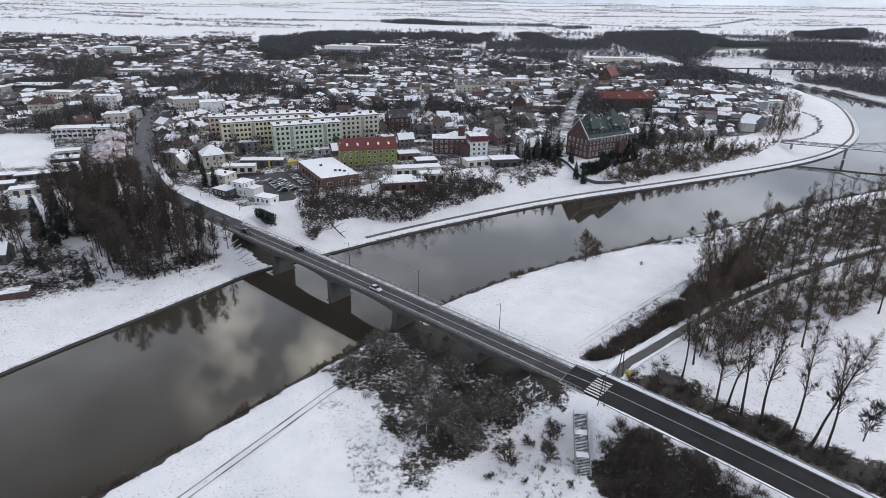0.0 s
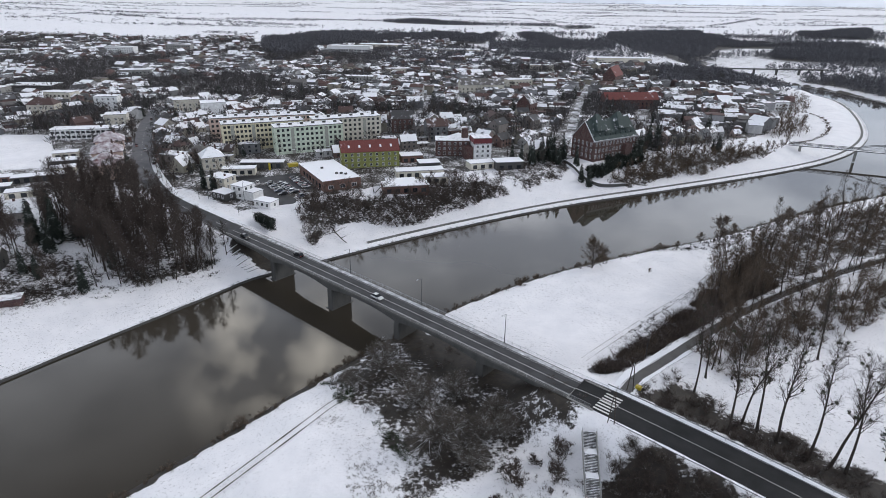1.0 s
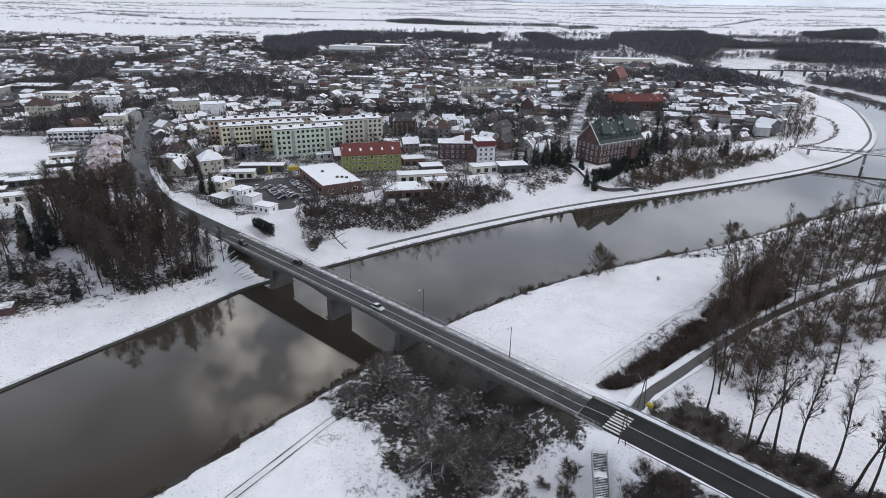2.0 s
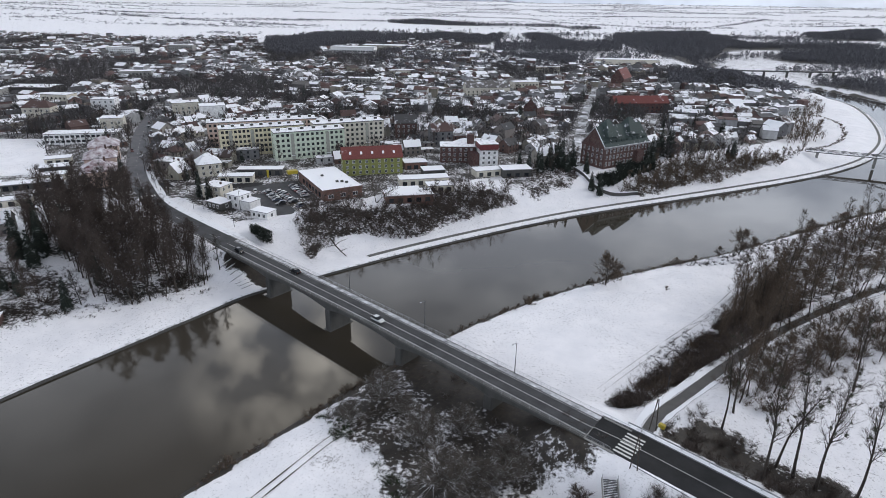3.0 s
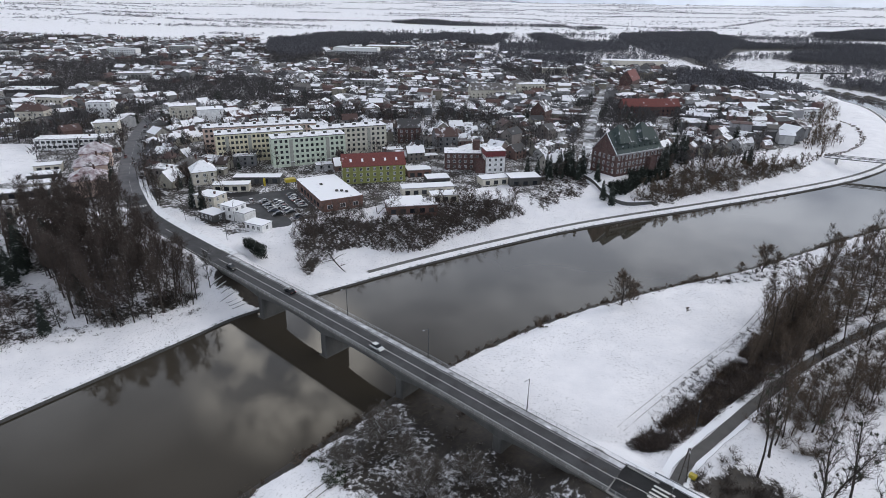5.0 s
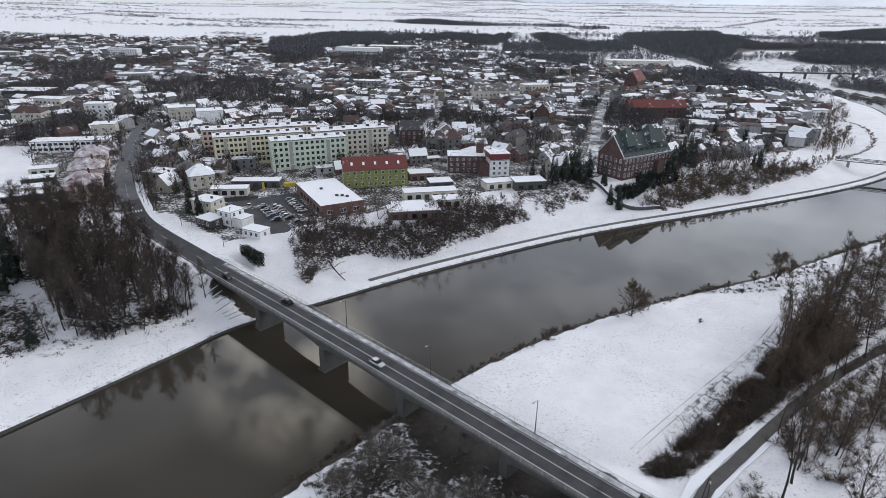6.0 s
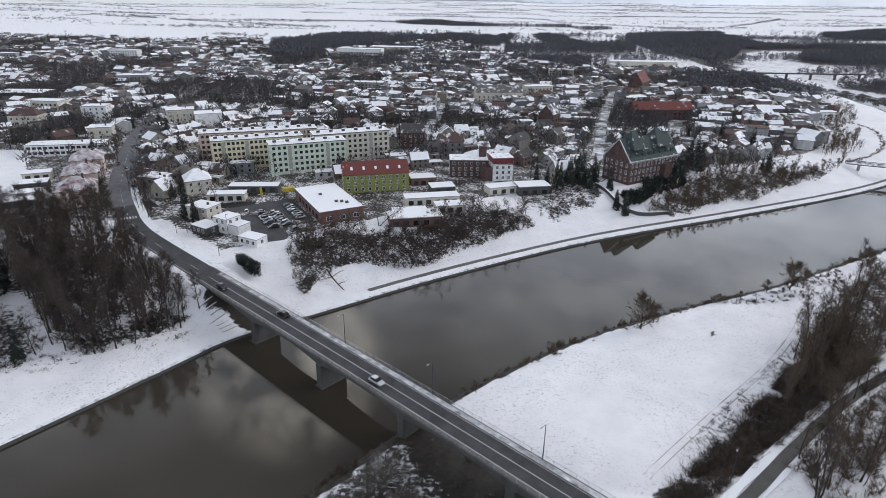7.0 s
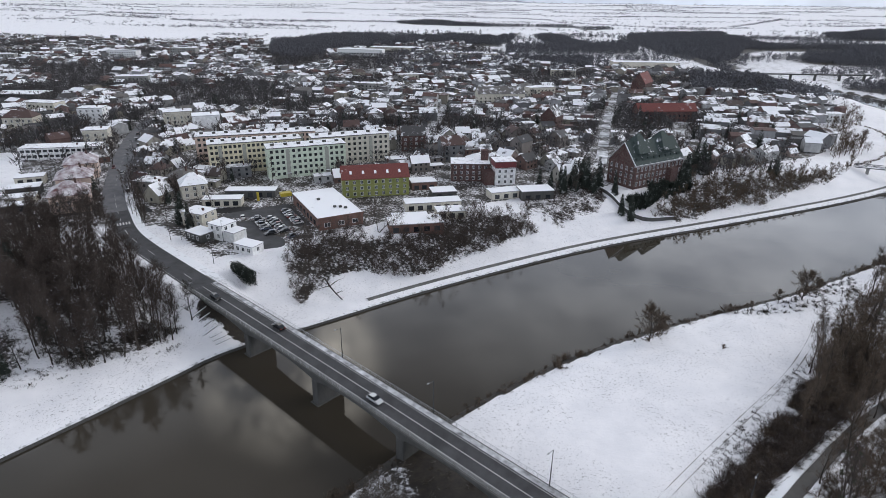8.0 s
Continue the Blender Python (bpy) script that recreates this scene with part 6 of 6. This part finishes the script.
mass("old_town_trees", [bare_tree(322 + i, 8 + i, 0.14, 0.2, 12, 3.0, 44, 5, 7, 1.0, 0.05) for i in range(3)], [g for i, g in enumerate(gaps) if g[1] < 640 and i % 6 == 1][:230], TWIG, "dark leafless trees between the nearer houses", "trees", grng, 0.6, 1.15)
mass("town_trees", [shard_tree(320 + i, 9, 3.6, 34, width=0.2) for i in range(4)], [g for i, g in enumerate(gaps[60:]) if i % 4 or grove(*g) > 0][:13000], TOWN_TWIG, "bare trees and bushes between the far houses", "trees", grng, 0.45, 1.25)
HEDGE_EXTRA = []
# Distance haze is mixed into this twig colour, paler and bluer than near wood.
HAZED_WOOD = bark_material("hazed_far_wood", (0.072, 0.073, 0.083), (0.112, 0.111, 0.124), 0.05)
far_kinds = [far_crown(330 + i, 13, 5.0) for i in range(4)]


def ragged(poly, n):
    """Places in a polygon with a ragged margin and a few clearings."""
    pts = strew(poly, n, grng)
    X, Y = np.array([p[0] for p in pts]), np.array([p[1] for p in pts])
    d = near_line(X, Y, poly + poly[:1])[0]
    return [p for p, q in zip(pts, d) if q > 45 * (0.1 + noise.noise(Vector((p[0] * 0.009, p[1] * 0.005, 4.0))))]


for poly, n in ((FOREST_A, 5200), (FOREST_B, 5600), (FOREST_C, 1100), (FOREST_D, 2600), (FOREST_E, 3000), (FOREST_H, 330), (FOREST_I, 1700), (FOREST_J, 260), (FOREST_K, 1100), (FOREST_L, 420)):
    mass("far_wood", far_kinds, ragged(poly, n), HAZED_WOOD, "dense leafless wood beyond the town", "wood", grng, 0.6, 1.1)
mass("river_wood", far_kinds, strew(FOREST_F, 620, grng) + strew(FOREST_G, 330, grng) + [(x + grng.gauss(9, 4), y + grng.gauss(0, 4), 0.7) for x, y in resample(rounded([(415, 450), (438, 495), (454, 560), (455, 660), (446, 720), (434, 765)]), 4)], HAZED_WOOD, "leafless wood along the far river", "wood", grng, 0.45, 0.9)
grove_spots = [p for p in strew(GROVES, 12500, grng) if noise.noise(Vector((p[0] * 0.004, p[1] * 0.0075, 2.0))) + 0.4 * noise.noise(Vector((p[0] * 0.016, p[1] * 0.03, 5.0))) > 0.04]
mass("far_groves", far_kinds, grove_spots, HAZED_WOOD, "scattered leafless groves between town and fields", "trees", grng, 0.4, 1.0)
for k in range(36):
    r_, a_ = grng.uniform(2000, 4700), grng.uniform(-0.72, 0.72)
    HEDGE_EXTRA.append(((r_ * math.sin(a_), r_ * math.cos(a_)), (r_ * math.sin(a_) + grng.uniform(250, 900), r_ * math.cos(a_) + grng.uniform(-160, 120))))
HEDGES = [((-1562, 2180), (-1402, 2276)), ((-1527, 2428), (-1462, 2609)), ((-1350, 2540), (-922, 2285), (-406, 1943)), ((-599, 1507), (-450, 1448)), ((-616, 2519), (-202, 2479), (158, 2501)), ((-1558, 3208), (-907, 3478), (-94, 3461)), ((-108, 2979), (287, 2894), (508, 2676), (866, 2331)), ((606, 3210), (989, 3238)), ((846, 2527), (1062, 2552), (1512, 3056), (1744, 2725)), ((867, 3726), (1560, 3411), (2136, 3058)), ((-2142, 3016), (-1527, 3471), (-758, 3664)), ((-750, 4100), (200, 4200), (1100, 4100)), ((200, 3600), (900, 3500)), ((1000, 4350), (2600, 3600))]
hedge_spots = []
for line in HEDGES + HEDGE_EXTRA:
    for x, y in resample(list(line), 4.5):
        if noise.noise(Vector((x * 0.006, y * 0.006, 1.0))) > -0.3:
            hedge_spots += [(x + grng.gauss(0, 8), y + grng.gauss(0, 9), grng.uniform(0.4, 1.1)) for _ in range(2)]
for k in range(900):
    a_ = -0.75 + 1.5 * k / 900 + grng.uniform(-0.002, 0.002)
    if noise.noise(Vector((a_ * 14, 0.0, 3.0))) > -0.25:
        r_ = 4650 + 120 * noise.noise(Vector((a_ * 9, 1.0, 0.0))) + grng.uniform(-40, 40)
        hedge_spots.append((r_ * math.sin(a_), r_ * math.cos(a_), grng.uniform(1.2, 2.2)))
for k in range(85):
    r_, a_ = grng.uniform(1900, 4600), grng.uniform(-0.72, 0.72)
    hedge_spots += [(r_ * math.sin(a_) + grng.gauss(0, 110), r_ * math.cos(a_) + grng.gauss(0, 14), grng.uniform(0.4, 1.3)) for _ in range(grng.choice((20, 40, 80)))]
low_kinds = [shard_tree(340 + i, 9, 8, 18, trunk=False, width=0.9) for i in range(3)]
mass("far_hedges", low_kinds, hedge_spots, HAZED_WOOD, "lines of trees and hedges between snowy fields", "hedges", grng, 0.5, 1.0)


# ---- cars ----
def car_paint():
    m = Mat("car_paint", 0.3)
    m.colour(m.ramp(m.rand(), (0.0, (0.02, 0.02, 0.023)), (0.22, (0.25, 0.26, 0.27)), (0.42, (0.6, 0.6, 0.6)), (0.7, (0.06, 0.07, 0.1)), (0.8, (0.12, 0.02, 0.02)), (0.88, (0.1, 0.1, 0.1)), hard=True))
    return m.m


CAR_PAINT = car_paint()
CAR_LIGHT = plain("lamp_glass", (0.6, 0.6, 0.58), 0.2, var=0.1)
TAIL = plain("tail_lamp", (0.3, 0.01, 0.01), 0.3)


def swept(profile, halves, bevel=0.05):
    """A body from a side profile (x, z), narrowed at each corner to the half width given."""
    bm = bmesh.new()
    L = [bm.verts.new((x, -h, z)) for (x, z), h in zip(profile, halves)]
    R = [bm.verts.new((x, h, z)) for (x, z), h in zip(profile, halves)]
    n = len(L)
    for k in range(n):
        j = (k + 1) % n
        bm.faces.new((L[k], L[j], R[j], R[k]))
    bm.faces.new(L[::-1])
    bm.faces.new(R)
    bmesh.ops.recalc_face_normals(bm, faces=bm.faces)
    bmesh.ops.bevel(bm, geom=bm.edges[:], offset=bevel, segments=2, affect="EDGES")
    return bm


def make_car(paint, label, tall=0.0, length=4.3, group="parked cars"):
    c = tagged(empty("car"), label, "car", group)
    a = length / 2
    body = part("body", swept([(-a, 0.35), (-a, 0.85), (-a * 0.55, 0.98), (a * 0.55, 0.95), (a * 0.92, 0.78), (a, 0.6), (a, 0.35)], [0.82, 0.84, 0.86, 0.86, 0.82, 0.78, 0.78], 0.06), paint, c)
    part("cabin", swept([(-a * 0.86, 0.93), (-a * 0.62, 1.42 + tall), (a * 0.12, 1.46 + tall), (a * 0.5, 0.93)], [0.8, 0.66, 0.66, 0.8], 0.04), GLASS, c, "dark car windows")
    part("roof", swept([(-a * 0.6, 1.43 + tall), (-a * 0.56, 1.49 + tall), (a * 0.06, 1.51 + tall), (a * 0.12, 1.45 + tall)], [0.64, 0.6, 0.6, 0.64], 0.015), paint, c)
    for x in (-a * 0.62, a * 0.62):
        for y in (-0.78, 0.78):
            bm = bmesh.new()
            rod(bm, (0, -0.1, 0), (0, 0.1, 0), 0.32, 10)
            wh = part("wheel", bm, RUBBER, c)
            wh.location = (x, y, 0.32)
            bm = bmesh.new()
            rod(bm, (0, -0.115, 0), (0, 0.115, 0), 0.18, 8)
            part("rim", bm, STEEL, wh)
    for y in (-0.6, 0.6):
        part("headlight", box(a - 0.12, a + 0.01, y - 0.18, y + 0.18, 0.58, 0.74, 0.02), CAR_LIGHT, c)
        part("tail_light", box(-a - 0.01, -a + 0.1, y - 0.2, y + 0.2, 0.68, 0.84, 0.02), TAIL, c)
    return c


lot_m = pose(-75.5, 263, 9.06, 0, 0, 33)
crng = random.Random(3)
proto_car = make_car(CAR_PAINT, "parked car with a little snow melt on it")
proto_van = make_car(CAR_PAINT, "parked tall family car", 0.25, 4.5)
slots = []
for row, n in ((-3.4, 8), (1.8, 7), (9.4, 9)):
    for i in range(n):
        slots.append((row, -9 + i * 2.75 + (3 if row > 5 else 0)))
for i, (u, v) in enumerate(slots):
    if crng.random() < 0.12:
        continue
    m = lot_m @ pose(u + crng.uniform(-0.3, 0.3), v + crng.uniform(-0.15, 0.15), 0, 0, 0, crng.choice((0, 180)) + crng.uniform(-3, 3))
    copy_thing(proto_van if crng.random() < 0.3 else proto_car, m)
proto_car.matrix_basis = lot_m @ pose(-8, 14, 0, 0, 0, 80)
proto_van.matrix_basis = lot_m @ pose(3, -16, 0, 0, 0, 20)
for x, y, rz in ((-158, 302, 115), (-186, 340, -65), (-176, 330, 112), (-199, 390, 110), (-208, 405, -68), (-215, 420, 112)):
    copy_thing(proto_car, pose(x + 4, y, 9.04, 0, 0, rz))
ROAD_DIR = math.degrees(math.atan2(AXIS_U.y, AXIS_U.x))


def on_bridge(thing, s, n, back=False):
    slope = math.degrees(math.atan((deck_z(s + 1) - deck_z(s - 1)) / 2))
    thing.matrix_basis = pose(*axis(s, n), deck_z(s) + 0.005) @ pose(0, 0, 0, 0, 0, ROAD_DIR + (180 if back else 0)) @ pose(0, 0, 0, 0, slope if back else -slope, 0)


BLACK_PAINT, SILVER_PAINT = plain("black_car_paint", (0.015, 0.015, 0.017), 0.25), plain("silver_car_paint", (0.52, 0.53, 0.54), 0.3, 0.2, 0.08)
on_bridge(make_car(SILVER_PAINT, "silver hatchback driving over the bridge", 0.05, 4.0, "cars on the bridge"), -116, -1.6)
on_bridge(make_car(BLACK_PAINT, "black car driving over the bridge", 0.05, 4.4, "cars on the bridge"), -158, 1.4, True)
on_bridge(make_car(BLACK_PAINT, "dark car behind on the bridge approach", 0.1, 4.4, "cars on the bridge"), -186, -1.6)


# ---- lamps, rails, stairs ----
def street_lamp(height=8.5, arm=1.4):
    t = tagged(empty("street_lamp"), "slim grey steel street lamp", "street lamp", "street lamps")
    bm = bmesh.new()
    rod(bm, (0, 0, 0), (0, 0, height * 0.5), 0.10, 7)
    rod(bm, (0, 0, height * 0.5), (0, 0, height), 0.07, 7)
    part("pole", bm, DARK_STEEL, t)
    bm = bmesh.new()
    rod(bm, (0, 0, height - 0.05), (0, -arm, height + 0.2), 0.045, 6)
    part("arm", bm, DARK_STEEL, t)
    part("lamp_head", box(-0.14, 0.14, -arm - 0.5, -arm + 0.1, height + 0.14, height + 0.26, 0.03), STEEL, t)
    return t


lamp = street_lamp()
turn_lamp = ROAD_DIR
spots_lamp = [(s, N_HI - 0.2) for s in (-134.2, -103.6, -74.5)]
for i, (s, n) in enumerate(spots_lamp):
    m = pose(*axis(s, n), deck_z(s) + 0.12, 0, 0, turn_lamp)
    if i == 0:
        lamp.matrix_basis = m
    else:
        copy_thing(lamp, m)
for x, y, z, r in ((-84, 226, 9.0, 150), (-104, 246, 9.0, 150), (52, 133, 5.6, -40), (-88, 245, 9, 40), (-64, 300, 9, 20)):
    copy_thing(lamp, pose(x, y, z, 0, 0, r))



def twin_pole(height=8.0):
    """Two timber legs that lean together, with a tie and a lamp on an arm."""
    t = tagged(empty("utility_pole"), "dark timber pole with two leaning legs and a lamp", "pole", "poles at the crossing")
    for side in (-1, 1):
        bm = bmesh.new()
        rod(bm, (side * 0.7, 0, -0.3), (side * 0.1, 0, height), 0.11, 7)
        part("leg", bm, TIMBER, t)
    bm = bmesh.new()
    rod(bm, (-0.42, 0, height * 0.45), (0.42, 0, height * 0.45), 0.06, 6)
    part("tie", bm, TIMBER, t)
    bm = bmesh.new()
    rod(bm, (0, 0, height - 0.2), (0, -1.3, height + 0.3), 0.04, 6)
    part("arm", bm, DARK_STEEL, t)
    part("lamp_head", box(-0.14, 0.14, -1.8, -1.2, height + 0.24, height + 0.36, 0.03), STEEL, t)
    return t


TIMBER = plain("dark_timber", (0.045, 0.035, 0.028), 0.85, var=0.35)
first_pole = twin_pole()
first_pole.matrix_basis = pose(42.6, 115.4, ground_z(42.6, 115.4), 0, 0, ROAD_DIR + 20)
copy_thing(first_pole, pose(35.2, 103.6, ground_z(35.2, 103.6), 0, 0, ROAD_DIR + 190))
grit = tagged(empty("grit_bin", 45.0, 116.6, ground_z(45.0, 116.6), ROAD_DIR), "yellow plastic grit bin in the snow by the crossing", "grit bin")
part("bin_body", swept([(-0.6, 0.0), (-0.7, 0.75), (0.7, 0.75), (0.6, 0.0)], [0.4, 0.5, 0.5, 0.4], 0.04), YELLOW, grit)
part("lid", swept([(-0.74, 0.76), (-0.6, 1.05), (0.6, 1.0), (0.74, 0.76)], [0.52, 0.4, 0.4, 0.52], 0.03), YELLOW, grit)

# crash barrier along the near road, and railings at the crossing
barrier = tagged(empty("crash_barrier"), "grey steel crash barrier beside the road", "crash barrier")
bar_line = NEAR_LINE[4:]
bm = ribbon(bar_line, -5.45, -5.37, 0.75, 0.3)
part("barrier_rail", bm, STEEL, barrier)
post_me = mesh_of("barrier_post", box(-0.05, 0.05, -0.05, 0.05, -0.1, 0.72), STEEL)
pl = [Vector(p) for p in bar_line]
for i in range(0, len(pl) - 1, 2):
    d = (pl[i + 1] - pl[i]).to_2d().normalized()
    ob = part("barrier_post", post_me, None, barrier)
    ob.location = pl[i] + Vector((d.y * -5.41, -d.x * -5.41, 0))
verge = tagged(empty("verge"), "white snowy sidewalk along the road", "sidewalk", kind="structure")
SNOW_WALK = snowy("snowed_sidewalk", (0.16, 0.16, 0.165), 0.85, 0.5, soft=0.12)
part("sidewalk", ribbon(NEAR_LINE, -5.9, -4.7, 0.10, 0.2), SNOW_WALK, verge)
verge2 = tagged(empty("verge"), "snowy shoulder along the road", "shoulder", kind="structure")
part("shoulder", ribbon(NEAR_LINE[6:], 4.7, 5.2, 0.06, 0.2, wobble=0.3), SNOW_WALK, verge2)
verge3 = tagged(empty("verge"), "snowy sidewalk along the town street", "sidewalk", kind="structure")
part("sidewalk", ribbon(FAR_LINE[-30:], -7.2, -4.0, 0.10, 0.2), SNOW_WALK, verge3)

# concrete stairs down the embankment
stairs = tagged(empty("stairs"), "concrete embankment stairs with three flights and handrails under snow", "stairs")
top, foot = Vector((30.3, 101.6, 8.3)), Vector((28.9, 89.0, 2.9))
run = foot - top
flat = run.to_2d().length
yaw_st = math.degrees(math.atan2(run.y, run.x))
step_mat = snowy("stair_tread", (0.10, 0.10, 0.10), 0.55, 1.2, soft=0.1)
stairs.matrix_basis = pose(top.x, top.y, top.z, 0, 0, yaw_st)
n_steps, x_at = 36, 0.0
tread = (flat - 2 * 1.6) / n_steps
step_me = mesh_of("step", box(0, tread * 0.72, -1.25, 1.25, -0.5, 0.0), step_mat)
for i in range(n_steps):
    z = -(i + 1) * (-run.z) / n_steps
    ob = part("step", step_me, None, stairs)
    ob.location = (x_at, 0, z)
    x_at += tread
    if i in (11, 23):
        ld = part("landing", box(x_at, x_at + 1.6, -1.25, 1.25, z - 0.5, z + 0.001), SNOW_WALK, stairs)
        x_at += 1.6
for y in (-1.45, 1.45):
    part("stringer", swept([(0, -0.7), (0, 0.12), (flat, run.z + 0.12), (flat, run.z - 0.7)], [0.12] * 4, 0.01), CONCRETE, stairs).location = (0, y, 0)
    bm = bmesh.new()
    for h in (0.95, 0.55):
        rod(bm, (0, y, h), (flat, y, run.z + h), 0.03, 4)
    for k in range(9):
        f = k / 8
        rod(bm, (flat * f, y, run.z * f - 0.2), (flat * f, y, run.z * f + 0.95), 0.03, 4)
    part("handrail", bm, STEEL, stairs)

# snow-topped steps on the slope under the far end of the bridge
slope_steps = tagged(empty("slope_paving"), "stepped concrete slope under the bridge end, streaked with snow", "slope paving", kind="structure")
step_rng = random.Random(17)
for i in range(7):
    s0 = S_FAR + 9 + i * 2.0
    reach = -8.6 + step_rng.uniform(-1.4, 1.2)
    bm = bmesh.new()
    rings = []
    for k in range(6):
        n = reach + (-4.2 - reach) * k / 5
        half = 0.36 * (1 - 0.15 * k)
        z0 = ground_z(*axis(s0, n)) + 0.16
        rings.append([bm.verts.new((*axis(s0 + q, n), z0 + h)) for q, h in ((-half, -0.7), (-half, 0), (half, 0), (half, -0.7))])
    for a_, b_ in zip(rings, rings[1:]):
        for k in range(4):
            bm.faces.new((a_[k], a_[(k + 1) % 4], b_[(k + 1) % 4], b_[k]))
    bm.faces.new(rings[0])
    bm.faces.new(rings[-1][::-1])
    bmesh.ops.recalc_face_normals(bm, faces=bm.faces)
    part("slab", bm, LEDGE_SNOW, slope_steps)

# clipped conifer hedge by the kiosk
hrng = random.Random(9)
hedge_w = Wood(400)
for _ in range(6500):
    f, a = hrng.random(), hrng.random() * math.tau
    c = Vector((-75.5 + 8.5 * f, 222 - 7.5 * f, 0))
    r, z = 1.3 * math.sqrt(hrng.random()), hrng.random() ** 0.8 * 4.8
    p = c + Vector((math.cos(a) * r, math.sin(a) * r, z))
    hedge_w.blade(p, Vector((math.cos(a) * 0.8, math.sin(a) * 0.8, hrng.uniform(-0.2, 0.9))).normalized(), 0.42, 0.15)
hedge = tagged(empty("hedge", 0, 0, ground_z(-72, 216)), "tall dark green clipped hedge beside the road", "hedge")
part("foliage", as_mesh("foliage", hedge_w.fine, NEEDLE), None, hedge)

# the truss footbridge upstream
foot_br = tagged(empty("footbridge"), "long steel truss footbridge over the river bend", "footbridge")
fa, fb = Vector((222, 382, 7.5)), Vector((345, 330, 7.5))
fd = fb - fa
fside = Vector((-fd.y, fd.x, 0)).normalized()
bm = bmesh.new()
NB = 18
for sgn in (-1.6, 1.6):
    o = fside * sgn
    tops = []
    for i in range(NB + 1):
        t = i / NB
        arch = 2.6 + 4.0 * math.sin(math.pi * min(1, max(0, (t - 0.28) / 0.72))) if t > 0.28 else 1.4
        tops.append(fa + fd * t + o + Vector((0, 0, arch)))
    for i in range(NB):
        a0, a1 = fa + fd * (i / NB) + o, fa + fd * ((i + 1) / NB) + o
        rod(bm, a0, a1, 0.16, 4)
        rod(bm, tops[i], tops[i + 1], 0.16, 4)
        rod(bm, a0, tops[i], 0.09, 4)
        rod(bm, a1 if i % 2 else a0, tops[i] if i % 2 else tops[i + 1], 0.09, 4)
part("truss", bm, DARK_STEEL, foot_br, "dark steel truss")
bm = bmesh.new()
q = [fa + fside * 1.7, fa - fside * 1.7, fb - fside * 1.7, fb + fside * 1.7]
lo = [bm.verts.new(v - Vector((0, 0, 0.35))) for v in q]
hi = [bm.verts.new(v + Vector((0, 0, 0.05))) for v in q]
bm.faces.new(hi)
bm.faces.new(lo[::-1])
for k in range(4):
    bm.faces.new((lo[k], lo[(k + 1) % 4], hi[(k + 1) % 4], hi[k]))
bmesh.ops.recalc_face_normals(bm, faces=bm.faces)
part("walkway", bm, SNOW_WALK, foot_br)
for t in (0.05, 0.28):
    p = fa + fd * t
    part("support", box(p.x - 0.6, p.x + 0.6, p.y - 0.6, p.y + 0.6, 0.5, 7.2, 0.1), CONCRETE, foot_br)
part("support", box(fb.x - 1, fb.x + 1, fb.y - 1, fb.y + 1, -1, 7.2, 0.1), CONCRETE, foot_br)

# yellow shop sign on its pole, and a rail bridge far upstream
sign = tagged(empty("sign_pole", -88, 285, 9.0), "tall yellow sign panel on a pole by the car park", "sign")
bm = bmesh.new()
rod(bm, (0, 0, 0), (0, 0, 2.2), 0.1, 6)
part("pole", bm, DARK_STEEL, sign)
part("panel", box(-0.5, 0.5, -0.12, 0.12, 2.6, 6.4, 0.04), YELLOW, sign)
porch = tagged(empty("entrance_canopy", -78.5, 293, 9.0, 30), "yellow entrance box of the supermarket", "canopy")
part("canopy_box", box(-2.4, 2.4, -1.5, 1.5, 2.6, 4.2, 0.05), YELLOW, porch)
for x in (-2.1, 2.1):
    part("column", box(x - 0.15, x + 0.15, -1.4, -1.1, 0, 2.6), DARK_STEEL, porch)
rail_br = tagged(empty("railway_bridge"), "long low railway bridge on many piers far upstream", "bridge")
part("girder", box(160, 520, 838, 842, 9.6, 11.0), CONCRETE_DARK, rail_br)
for i in range(12):
    part("pier", box(170 + i * 31, 172 + i * 31, 838.5, 841.5, -1, 9.6), CONCRETE_DARK, rail_br)

# retaining wall below the convent garden
wall_line = [(x, y, ground_z(x, y)) for x, y in resample(rounded([(64, 322), (66, 316), (69, 307), (74, 299), (82, 297), (94, 301)]), 3)]
garden_wall = tagged(empty("garden_wall"), "dark stone retaining wall capped with snow", "wall")
part("masonry", ribbon(wall_line, -0.3, 0.3, 1.5, 2.6), CONCRETE_DARK, garden_wall)
part("coping", ribbon(wall_line, -0.4, 0.4, 1.62, 0.117), LEDGE_SNOW, garden_wall)
# cars behind the flats, lamps and a crossing on the street
for i in range(12):
    copy_thing(proto_car if i % 3 else proto_van, pose(-187 + (i % 6) * 2.9, 391 + (i // 6) * 12 + (i % 6) * 1.1, 9.05, 0, 0, 110 + crng.uniform(-4, 4)))
for k in range(4, len(FAR_LINE) - 20, 11):
    p, q = Vector(FAR_LINE[k]), Vector(FAR_LINE[k + 1])
    d = (q - p).to_2d().normalized()
    copy_thing(lamp, pose(p.x + d.y * -5.2, p.y + d.x * 5.2, p.z, 0, 0, math.degrees(math.atan2(d.y, d.x))))
zebra_far = tagged(empty("zebra_crossing"), "white zebra crossing at the street junction", "road marking", kind="structure")
for i in range(6):
    n = -2.6 + i * 1.05
    k = min(range(len(FAR_LINE)), key=lambda j: math.dist(FAR_LINE[j][:2], (-133, 264)))
    part("stripe", ribbon(FAR_LINE[k:k + 2], n - 0.25, n + 0.25, 0.03), PAINT, zebra_far)
